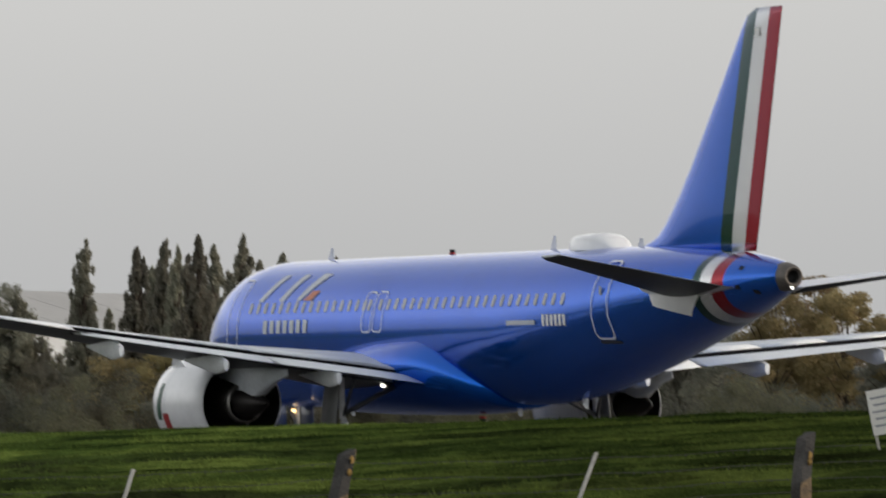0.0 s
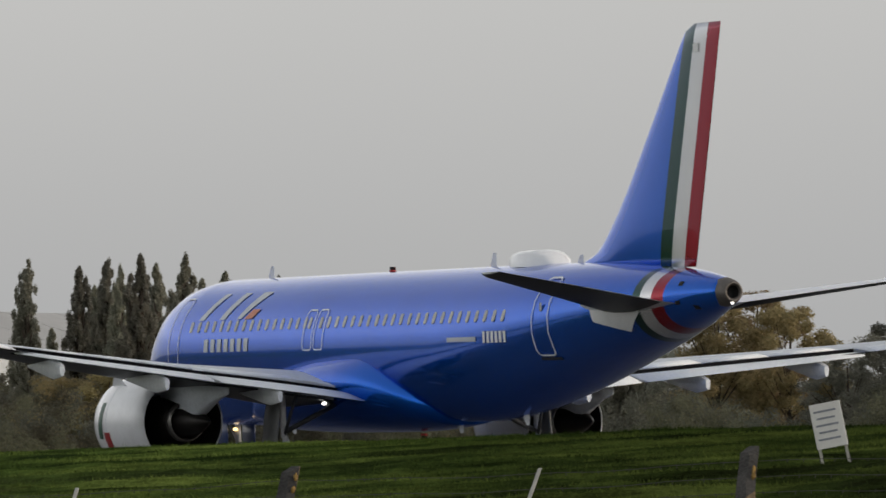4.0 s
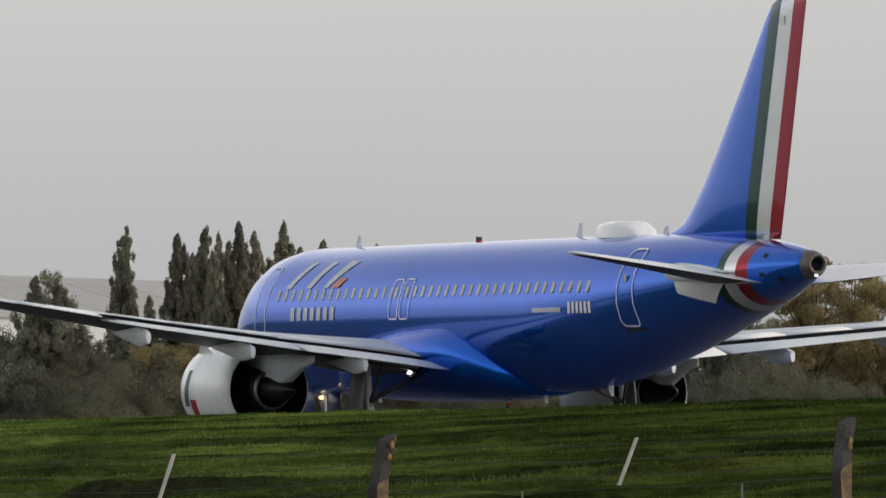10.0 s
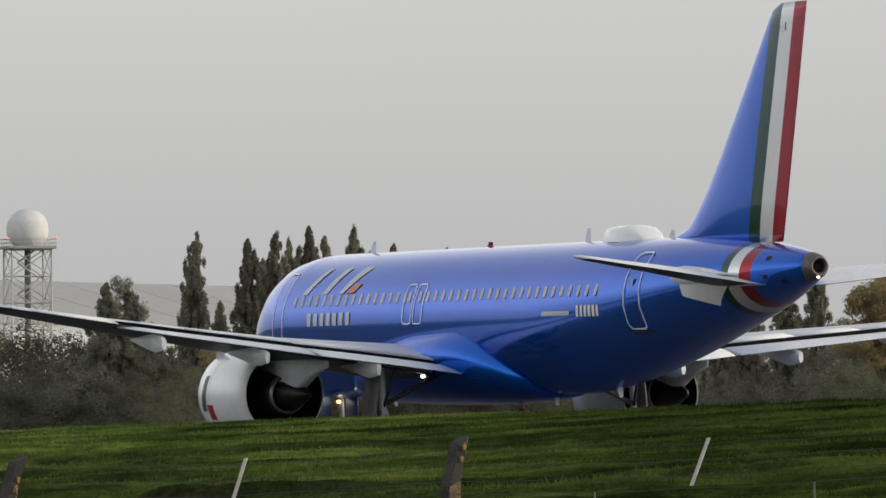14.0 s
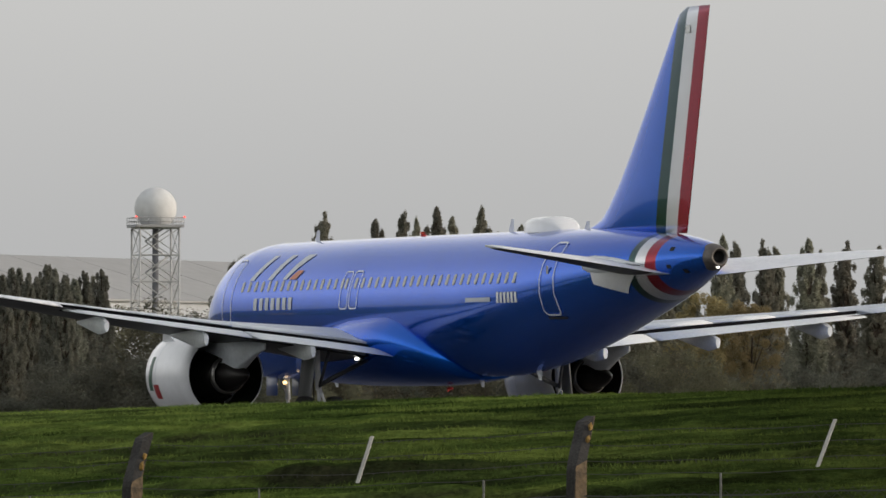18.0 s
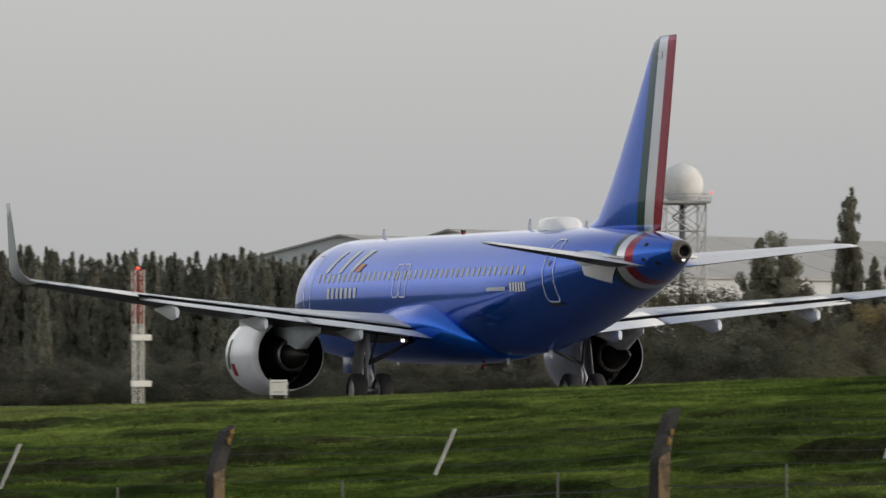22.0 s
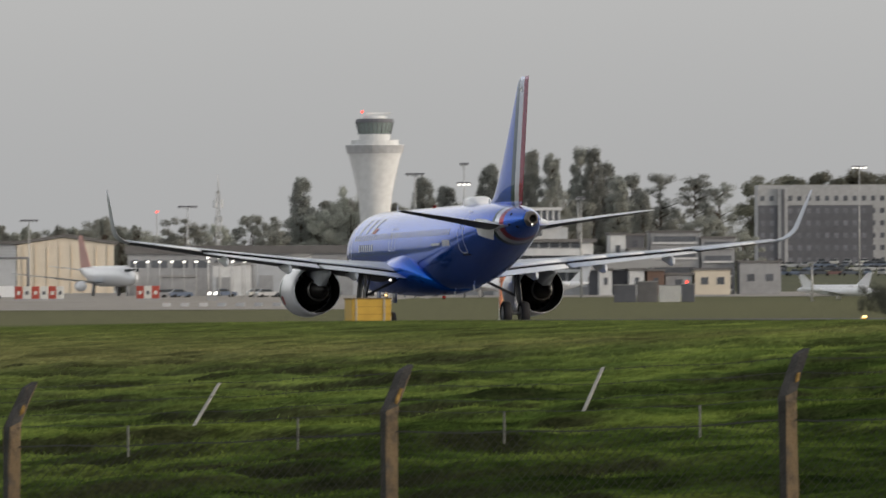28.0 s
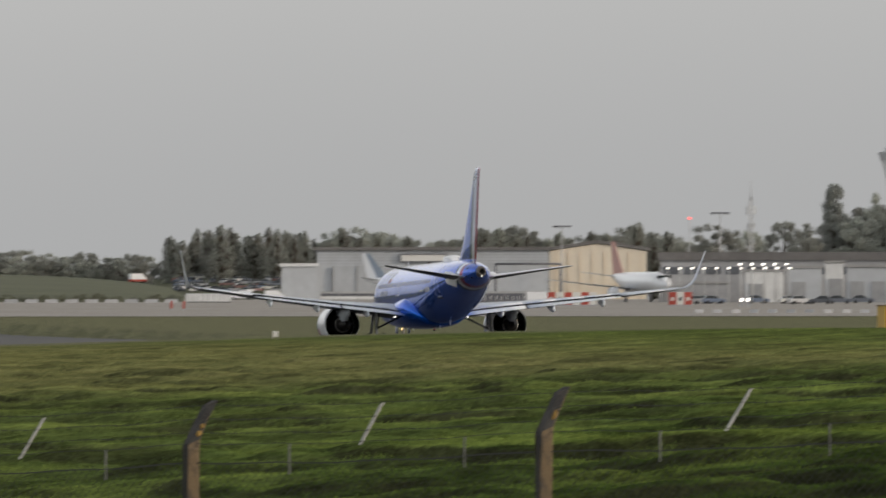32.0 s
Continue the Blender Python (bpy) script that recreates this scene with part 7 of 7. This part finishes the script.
# the pale apron in front of the far buildings
vs, fs = [], []
for i in range(41):
    az = 21 - 13.0 * i / 40
    near = 1160 if az > 11.6 else 1480
    for j in range(13):
        p = at(az, near + (2300 - near) * j / 12)
        p.z += 0.06
        vs.append(p)
for i in range(40):
    for j in range(12):
        a = 13 * i + j
        fs.append((a, a + 1, a + 14, a + 13))
tagged(new("apron", mesh_from("apron", vs, fs, M_CONCR)), "pale brown concrete apron", "apron", kind="structure")
for az in np.arange(13.7, 11.2, -0.10):
    if CAR_RND.random() < 0.45:
        park(float(az) + CAR_RND.uniform(-0.04, 0.04), 1560 + CAR_RND.uniform(-30, 30), None, CAR_RND.choice((0, 180, 20)))


def barriers():
    me = mesh_from("barrier", [(-0.75, -0.3, 0), (0.75, -0.3, 0), (0.75, 0.3, 0), (-0.75, 0.3, 0), (-0.75, -0.1, 0.9), (0.75, -0.1, 0.9), (0.75, 0.1, 0.9), (-0.75, 0.1, 0.9)],
                   [(0, 1, 5, 4), (1, 2, 6, 5), (2, 3, 7, 6), (3, 0, 4, 7), (4, 5, 6, 7)], M_OLDW)
    for az in np.arange(13.3, 12.1, -0.12):
        o = new("apron_barrier", me)
        o.matrix_basis = facing(float(az), 1230, random.uniform(-20, 20)) @ Matrix.Diagonal((0.8, 0.8, 0.6, 1))
        tagged(o, "low white apron barrier block", "barrier", "apron barriers")
    for i, az in enumerate((14.26, 14.205, 14.15, 14.095, 14.04, 13.99, 13.47, 13.42, 13.37)):
        t = thing("ground_equipment", facing(az, 1450, 0), "red and white block of a striped blast screen", "barrier", "blast screens")
        part("panel", box(1.25, 0.5, 2.3, None, 0.05), M_SIGN if i % 2 else M_REDPT, t, smooth=False)
        part("foot", box(1.35, 1.2, 0.25), M_WALLG, t, smooth=False)
        part("sign_square", box(0.5, 0.06, 0.6, Matrix.Translation((0, -0.27, 0.9))), M_WALLD if i % 2 else M_SIGN, t, smooth=False)
    for az in np.arange(15.3, 14.35, -0.11):
        o = new("apron_barrier", me)
        o.matrix_basis = facing(float(az), 1440, random.uniform(-20, 20)) @ Matrix.Diagonal((0.8, 0.8, 0.6, 1))
        tagged(o, "low white apron barrier block", "barrier", "apron barriers")
    # low fence along the foot of the hangar
    for az in np.arange(15.76, 14.32, -0.12):
        t = thing("apron_fence", facing(float(az) - 0.06, 2150, 0), "low pale railed fence at the foot of the hangar", "fence", "fence bays by the hangar")
        w = 2150 * radians(0.12)
        part("lower_panel", box(w - 0.1, 0.12, 0.75, Matrix.Translation((0, 0, 0.1))), M_WALLW, t, smooth=False)
        part("upper_rail", box(w, 0.12, 0.5, Matrix.Translation((0, 0, 1.5))), M_OLDW, t, smooth=False)
        part("mesh_infill", box(w, 0.05, 0.65, Matrix.Translation((0, 0.1, 0.85))), M_WALLD, t, smooth=False)
        for s in (-0.5, 0.5):
            part("post", box(0.14, 0.2, 2.1, Matrix.Translation((s * (w - 0.2), 0.05, 0))), M_WALLG, t, smooth=False)
    # white tank trailer, more barriers and the van on the hill
    t = thing("storage_container", facing(16.49, 1668, 0), "long low white storage container before the hill", "container")
    part("body", box(8.7, 2.4, 1.55, Matrix.Translation((0, 0, 0.2)), 0.04), M_WALLW, t, smooth=False)
    for i in range(9):
        part("rib", box(0.12, 0.08, 1.45, Matrix.Translation((-4.0 + i, -1.22, 0.25))), M_OLDW, t, smooth=False)
    part("skid", box(8.4, 1.8, 0.25), M_WALLD, t, smooth=False)
    for az in np.arange(17.9, 16.7, -0.13):
        o = new("apron_barrier", me)
        o.matrix_basis = facing(float(az), 1650, random.uniform(-8, 8)) @ Matrix.Diagonal((1.6, 0.9, 0.8, 1))
        tagged(o, "low white apron barrier block", "barrier", "apron barriers")
    g = at(16.95, 2250).z - 0.3
    t = thing("rescue_van", facing(16.95, 2250, 25, g + (8.5 - g) * math.sin(math.pi * 3.05 / 3.4) ** 0.35 - 0.1), "white van with a red lower side on the grass hill", "van")
    part("body", loft([[(x, y, z) for x, z in ((-2.2, 0.9), (-2.2, 2.4), (1.0, 2.4), (1.8, 1.5), (2.2, 1.3), (2.25, 0.9))] for y in (-0.95, 0.95)]), M_WHITE, t, smooth=False)
    part("skirt", box(4.4, 1.94, 0.55, Matrix.Translation((0, 0, 0.36)), 0.04), M_REDPT, t, "red lower side", smooth=False)
    part("windscreen", box(0.5, 1.7, 0.7, Matrix.Translation((1.25, 0, 1.5)) @ Matrix.Rotation(radians(-38), 4, "Y")), M_GLASS, t, smooth=False)
    for x in (-1.4, 1.4):
        for y in (-0.85, 0.85):
            part("wheel", tube((x, y - 0.12, 0.36), (x, y + 0.12, 0.36), 0.36, n=12), M_TYRE, t)
    # boarding steps at the parked jet
    t = thing("boarding_steps", facing(14.97, 1960, 0), "pale mobile boarding steps by the parked jet", "steps")
    part("flight", loft([[(-1.7, y, 0.5), (-1.2, y, 0.5), (1.7, y, 3.0), (1.7, y, 3.5), (1.2, y, 3.5)] for y in (-0.8, 0.8)]), M_WALLW, t, smooth=False)
    part("landing", box(1.4, 1.7, 0.15, Matrix.Translation((2.2, 0, 3.35))), M_OLDW, t, smooth=False)
    part("chassis", box(4.2, 1.5, 0.3, Matrix.Translation((0.3, 0, 0.4))), M_WALLG, t, smooth=False)
    for x in (-1.2, 1.9):
        part("prop", tube((x, 0, 0.6), (x, 0, 3.3 if x > 0 else 0.9), 0.12, n=6), M_STEEL, t)
        for y in (-0.7, 0.7):
            part("wheel", tube((x, y - 0.1, 0.3), (x, y + 0.1, 0.3), 0.3, n=12), M_TYRE, t)
    # white vans and a row of dark trolleys before the hangar
    t = thing("van", facing(14.33, 1500, 0), "white panel van parked on the apron", "van", "white vans")
    part("body", loft([[(x, y, z) for x, z in ((-2.4, 0.4), (-2.4, 2.3), (0.9, 2.3), (1.7, 1.35), (2.4, 1.2), (2.45, 0.4))] for y in (-0.95, 0.95)]), M_WHITE, t, smooth=False)
    part("windscreen", box(0.5, 1.7, 0.7, Matrix.Translation((1.15, 0, 1.4)) @ Matrix.Rotation(radians(-38), 4, "Y")), M_GLASS, t, smooth=False)
    for x in (-1.5, 1.5):
        for y in (-0.85, 0.85):
            part("wheel", tube((x, y - 0.12, 0.36), (x, y + 0.12, 0.36), 0.36, n=12), M_TYRE, t)
    for az, d, turn in ((16.37, 2180, 4), (16.27, 2185, 175), (16.06, 2170, 8), (14.85, 1985, 170)):
        copy_thing(t, facing(az, d, turn))
    for i in range(11):
        t = thing("trolley", facing(14.78 - 0.036 * i, 1560, 0), "dark steel baggage trolley in a row", "trolley", "baggage trolleys")
        part("deck", box(0.85, 1.4, 0.12, Matrix.Translation((0, 0, 0.45))), M_WALLD, t, smooth=False)
        part("cage", box(0.8, 0.08, 0.9, Matrix.Translation((0, 0.6, 0.57))), M_WALLD, t, smooth=False)
        for x in (-0.32, 0.32):
            part("wheel", tube((x, -0.4, 0.22), (x, -0.28, 0.22), 0.22, n=8), M_TYRE, t)


barriers()


# ---------------------------------------------------------------- lamp masts
def light_mast(az, el, d, heads, label, lit=False, r=0.12):
    z = at(az, d).z
    h = up_to(el, d) - z
    t = thing("floodlight_mast", facing(az, d), label, "light mast", "floodlight masts")
    part("pole", tube((0, 0, 0), (0, 0, h), r * 1.6, r * 0.8, 8), M_STEEL, t)
    part("head_frame", box(heads * 0.8, 0.5, 0.3, Matrix.Translation((0, 0, h))), M_WALLD, t, smooth=False)
    for i in range(heads):
        part("floodlight", box(0.45, 0.35, 0.26, Matrix.Translation(((i - (heads - 1) / 2) * 0.8, -0.3, h - 0.25)), 0.05), M_LAMP if lit else M_WALLG, t, smooth=False)


for az, el, d, n, lit in ((14.19, 0.49, 1900, 5, False), (13.16, 0.575, 1800, 5, False), (11.36, 0.845, 1500, 2, False), (11.36, 0.72, 1500, 3, True), (11.68, 0.78, 1500, 4, False), (8.79, 0.815, 1900, 4, True), (9.1, 0.2, 1300, 2, False), (10.6, 0.62, 1480, 2, False)):
    light_mast(az, el, d, n, "slim grey floodlight mast on the apron", lit)
d = 1700
t = thing("radio_mast", facing(12.96, d), "slim pale radio mast with a ring of aerials", "mast")
h = up_to(0.79, d) - at(12.96, d).z
lattice(t, h * 0.86, 1.0, 0.6, 12, 0.09, [M_STEEL])
part("spike", tube((0, 0, h * 0.84), (0, 0, h), 0.12, 0.05, 6), M_STEEL, t)
for q in range(6):
    part("panel_aerial", box(0.28, 0.2, 1.7, Matrix.Rotation(q * math.pi / 3, 4, "Z") @ Matrix.Translation((0.85, 0, h * 0.72)), 0.03), M_WALLW, t, smooth=False)
    part("panel_aerial", box(0.24, 0.2, 1.2, Matrix.Rotation(q * math.pi / 3 + 0.5, 4, "Z") @ Matrix.Translation((0.7, 0, h * 0.60)), 0.03), M_WALLW, t, smooth=False)
d = 1800
t = thing("radio_mast", facing(13.36, d), "thin grey mast with a red lamp", "mast")
h = up_to(0.54, d) - at(13.36, d).z
part("pole", tube((0, 0, 0), (0, 0, h), 0.16, 0.08, 6), M_STEEL, t)
bm = bmesh.new()
bmesh.ops.create_uvsphere(bm, u_segments=8, v_segments=6, radius=0.25, matrix=Matrix.Translation((0, 0, h + 0.2)))
part("warning_light", bm, M_LAMPR, t)
# the row of lit lamps along the pier roof
for i in range(11):
    az = 13.5 - (13.5 - 12.71) * i / 10
    t = thing("apron_lamp", facing(az, 1600, 0, up_to(0.222, 1600) - 0.4), "lit white apron lamp in a long row", "lamp", "apron lamps")
    part("lamp_glass", box(0.5, 0.3, 0.34, Matrix.Translation((0, 0, 0.18)), 0.08), M_LAMP, t, smooth=False)
    part("lamp_housing", box(0.9, 0.5, 0.2, Matrix.Translation((0, 0.2, 0.55))), M_WALLD, t, smooth=False)
    part("pole", tube((0, 0.2, 0), (0, 0.2, -(up_to(0.222, 1600) - 0.4 - at(az, 1600).z)), 0.09, n=6), M_STEEL, t)
for az in (13.02, 12.98):
    t = thing("work_lamp", facing(az, 1400, 0), "bright headlamp of an apron vehicle", "lamp")
    part("lamp_glass", box(0.5, 0.3, 0.5, Matrix.Translation((0, 0, 0.9)), 0.08), M_LAMP, t, smooth=False)
    part("stand", box(0.7, 0.7, 0.9), M_WALLG, t, smooth=False)
for i in range(5):
    az = 13.03 - 0.075 * i
    t = thing("apron_lamp", facing(az, 1500, 0), "lit white apron lamp on a pole", "lamp", "apron lamps")
    z = up_to(0.24, 1500) - at(az, 1500).z
    part("pole", tube((0, 0, 0), (0, 0, z), 0.1, n=6), M_STEEL, t)
    part("lamp_glass", box(0.5, 0.3, 0.32, Matrix.Translation((0, 0, z)), 0.06), M_LAMP, t, smooth=False)


# ---------------------------------------------------------------- things on the grass
def spot(az, el, d0=60.0, d1=700.0):
    """The nearest ground that shows at that elevation."""
    d = d0
    while d < d1:
        if up_to(el, d) <= ground(-math.sin(radians(az)) * d, math.cos(radians(az)) * d):
            return d
        d += 0.5
    return d1


def yellow_box():
    d = spot(11.99, -0.183, 100)
    w = width_of(12.12, 11.86, d)
    t = thing("equipment_box", facing(11.99, d, 14), "yellow wooden equipment box with pale corner posts on the grass", "box")
    h = up_to(-0.030, d) - at(11.99, d).z
    part("body", box(w, w * 0.8, h * 0.93, Matrix.Translation((0, 0, 0.02)), 0.01), M_YEL, t, smooth=False)
    part("lid", box(w * 1.04, w * 0.84, h * 0.06, Matrix.Translation((0, 0, h * 0.94)), 0.008), mat("brown_lid", (0.22, 0.14, 0.04), 0.7), t, smooth=False)
    for x in (-0.40, 0.32):
        part("corner_post", box(0.05, 0.04, h * 0.97, Matrix.Translation((x * w, -w * 0.41, 0)), 0.006), M_BATTEN, t, smooth=False)
    for z in (0.3, 0.62):
        part("slat_line", box(w * 0.98, 0.012, 0.014, Matrix.Translation((0, -w * 0.405, h * z))), mat("brown_gap", (0.25, 0.15, 0.03), 0.8), t, smooth=False)
    part("side_handle", box(0.03, 0.14, 0.05, Matrix.Translation((w * 0.51, 0, h * 0.6))), M_WIRE, t, smooth=False)


yellow_box()


def board(az0, az1, el0, el1, d, label, tilt=0.0, lines=3, legs=0.12, name="notice_board"):
    w = width_of(az0, az1, d)
    az = (az0 + az1) / 2
    h = math.radians(el1 - el0) * d
    z = up_to(el0, d)
    t = thing(name, facing(az, d, 0, z) @ pose(0, 0, 0, 0, tilt, 0), label, "sign")
    part("panel", box(w, 0.02, h, None, 0.004), M_SIGN, t, smooth=False)
    for i in range(lines):
        ww = w * (0.72 - 0.13 * (i % 2))
        part("text_bar", box(ww, 0.006, h * 0.045, Matrix.Translation((-w * 0.04, -0.012, h * (0.80 - 0.62 * i / max(1, lines - 1))))), M_INK, t, smooth=False)
    g = z - at(az, d).z + 0.2
    for x in (-0.42, 0.42):
        part("leg", box(0.03, 0.03, g + h * 0.8, Matrix.Translation((x * w, 0.025, -g))), M_BATTEN, t, smooth=False)


board(-2.695, -2.90, 0.01, 0.305, 92, "white notice board leaning on two legs in the grass", -11, 5)
board(6.215, 6.10, -0.105, -0.005, 158, "small white marker board on the grass crest", 0, 2)
board(16.072, 16.038, -0.235, -0.198, spot(16.055, -0.25, 100), "small white marker board by the runway", 0, 1)


def windsock():
    d = 520
    az = 11.13
    t = thing("windsock", facing(az, d, 0), "drooping orange windsock on a pole", "windsock")
    z = at(az, d).z
    h = up_to(0.135, d) - z
    part("pole", tube((0, 0, -0.2), (0, 0, h), 0.06, 0.05, 8), M_SIGN, t)
    part("hoop", tube((0.0, 0, h - 0.35), (0.45, 0, h - 0.38), 0.24, 0.26, 14), M_ORANGE, t)
    part("sock", loft([[(x + r * 0.7 * math.cos(2 * math.pi * i / 12), r * math.sin(2 * math.pi * i / 12), zz) for i in range(12)] for x, zz, r in ((0.24, h - 0.1, 0.22), (0.20, h - 0.6, 0.24), (0.10, h - 1.1, 0.19), (0.06, h - 1.7, 0.15), (0.05, h - 2.1, 0.10))]), M_ORANGE, t, "faded orange cloth hanging slack")


windsock()


def edge_lights():
    for az, el in ((8.76, -0.19), (8.27, -0.185), (17.7, -0.25)):
        de = spot(az, el, 100)
        ze = float(ground_lumpy(np.array([at(az, de).x]), np.array([at(az, de).y]))[0])
        t = thing("edge_light", facing(az, de, 0, ze + 0.03), "low warm runway edge light in the grass", "lamp", "runway edge lights")
        part("stem", tube((0, 0, -0.05), (0, 0, 0.06), 0.06, n=8), M_YEL, t)
        part("lens", tube((0, 0, 0.05), (0, 0, 0.12), 0.09, 0.06, 14), M_LAMPW, t, "lit warm lens")
    for az, d in ((8.52, spot(8.52, -0.19, 100)), (5.2, 420), (1.6, 330), (2.62, 330)):
        t = thing("red_marker", facing(az, d), "stubby red marker post on the grass", "marker", "red markers")
        g = at(az, d).z
        h = 0.27
        part("stem", tube((0, 0, -0.1), (0, 0, h * 0.6), 0.05, n=8), M_REDPT, t)
        part("cap", tube((0, 0, h * 0.55), (0, 0, h), 0.075, 0.06, 10), M_REDPT, t)
    for az in (16.73, 16.65):
        t = thing("stop_sign", facing(az, 1290, 0, at(az, 1290).z + 0.06), "red taxiway guidance sign", "sign", "red taxiway signs")
        part("panel", box(0.36, 0.25, 1.15, Matrix.Translation((0, 0, 0.25)), 0.03), M_REDPT, t, smooth=False)
        part("feet", box(0.3, 0.3, 0.3), M_WALLG, t, smooth=False)


edge_lights()


# ---------------------------------------------------------------- grass tufts on the bank
def tufts():
    rng = np.random.default_rng(3)
    n = 560000
    az = np.radians(rng.uniform(-3.4, 18.4, n))
    # denser near the eye
    d = 52.5 + (rng.uniform(0, 1, n) ** 1.25) * 197
    x, y = -np.sin(az) * d, np.cos(az) * d
    l = (x - P0.x) * N.x + (y - P0.y) * N.y
    ok = l > 33
    x, y, d = x[ok], y[ok], d[ok]
    n = len(x)
    z = ground_lumpy(x, y)
    # few blades grow on the scarps
    steep = np.abs(ground_lumpy(x - 0.25 * FN[0], y - 0.25 * FN[1]) - z) / 0.25
    ok = steep < 0.24 + 0.35 * rng.uniform(0, 1, n) ** 2
    x, y, z = x[ok], y[ok], z[ok]
    n = len(x)
    tops = np.maximum(mounds(x, y, 1.9, 1.5, 1.0), 0.7 * mounds(x, y, 0.7, 0.9, 2.0))
    # the hollows between the tussocks are half bare
    ok = tops > 0.5 * rng.uniform(0, 1, n) ** 1.5
    x, y, z, tops = x[ok], y[ok], z[ok], tops[ok]
    n = len(x)
    patch = np.sin(x * 0.7 + 2 * np.sin(y * 0.31)) * np.sin(y * 0.9 + 1.5 * np.sin(x * 0.43))
    h = (0.020 + 0.030 * rng.uniform(0, 1, n)) * (1.0 + 0.4 * patch) * (0.5 + 0.7 * tops)
    bend = math.atan2(FN[1], FN[0]) + 0.5 * np.sin(x * 0.33 + y * 0.21) + 0.3 * np.sin(y * 0.5)
    vs = np.empty((n, 3, 3, 3))
    for b in range(3):
        a = rng.uniform(0, 6.283, n)
        ox, oy = rng.normal(0, 0.07, n), rng.normal(0, 0.07, n)
        w = 0.004 + 0.006 * rng.uniform(0, 1, n)
        # blades arch over, mostly the same way in one place
        t = bend + rng.normal(0, 2.0, n)
        k = h * rng.uniform(0.3, 1.5, n)
        a = t + 1.57 + rng.normal(0, 0.4, n)
        vs[:, b, 0] = np.c_[x + ox - np.cos(a) * w, y + oy - np.sin(a) * w, z - 0.012]
        vs[:, b, 1] = np.c_[x + ox + np.cos(a) * w, y + oy + np.sin(a) * w, z - 0.012]
        vs[:, b, 2] = np.c_[x + ox + np.cos(t) * k, y + oy + np.sin(t) * k, z + h * rng.uniform(0.6, 1.2, n)]
    v = vs.reshape(-1, 3)
    me = bpy.data.meshes.new("grass_tufts")
    me.vertices.add(len(v))
    me.vertices.foreach_set("co", v.ravel())
    me.loops.add(len(v))
    me.loops.foreach_set("vertex_index", np.arange(len(v), dtype=np.int32))
    me.polygons.add(len(v) // 3)
    me.polygons.foreach_set("loop_start", np.arange(0, len(v), 3, dtype=np.int32))
    me.update(calc_edges=True)
    me.validate()
    me.materials.append(M_BLADE)
    tagged(new("grass_tufts", me), "short uneven grass blades on the bank", "grass", kind="stuff")


tufts()

# ---------------------------------------------------------------- what moves
# seconds and metres rolled along the runway
ROLL_ROWS = [
    (0.0, -0.50), (0.5, -0.48), (1.0, -0.46), (1.5, -0.45), (2.0, -0.43), (2.5, -0.41), (3.0, -0.39), (3.5, -0.38),
    (4.0, -0.36), (4.5, -0.34), (6.5, -0.27), (7.0, -0.25), (7.5, -0.24), (8.0, -0.22), (8.5, -0.14), (9.0, 0.02),
    (9.5, 0.20), (10.0, 0.41), (10.5, 0.68), (11.0, 0.99), (11.5, 1.36), (12.0, 1.78), (12.5, 2.26), (13.0, 2.84),
    (13.5, 3.53), (14.0, 4.32), (14.5, 5.24), (16.5, 10.89), (17.0, 12.97), (17.5, 15.41), (18.0, 18.19), (18.5, 21.40),
    (19.0, 25.09), (19.5, 29.25), (20.0, 34.02), (20.5, 39.49), (21.0, 45.62), (21.5, 52.44), (22.0, 60.15), (22.5, 68.75),
    (23.0, 78.07), (23.5, 88.13), (24.0, 99.02), (24.5, 110.46), (25.0, 122.43), (25.5, 135.08), (26.0, 148.55), (26.5, 162.59),
    (28.5, 226.18), (29.0, 243.62), (29.5, 261.72), (30.0, 281.03), (30.5, 301.53), (31.0, 322.98), (31.5, 345.39), (32.0, 368.54)
]
# seconds and degrees of tailplane trim
TRIM_ROWS = [(0.0, -1.5), (6.2, -1.5), (7.0, 5.0), (21.0, 5.0), (25.5, 1.0), (28.0, 0.0), (32.0, 0.0)]


def airliner_pose(s):
    p = P0 + F * s
    k0, k1 = 0.17774 / 100, -0.21687 / 1e4
    slope = math.degrees(k0 + 2 * k1 * s)
    return pose(p.x, p.y, k0 * s + k1 * s * s, 0.08, 0.168 - slope, 114.76)


def motions():
    walk(AIRLINER, [(t, airliner_pose(s)) for t, s in ROLL_ROWS])
    for piv in TAILPLANES:
        walk(piv, [(t, Matrix.Translation((X(33.6), 0, 4.62)) @ pose(0, 0, 0, 0, -a, 0)) for t, a in TRIM_ROWS])
    # one turn of the beacons in 1.0925 s
    for rotor, home in BEACONS:
        walk(rotor, [(k / 10, home @ pose(0, 0, 0, 0, 0, 158 + 360 * (k / 10 - 0.585) / 1.0925)) for k in range(321)])


motions()
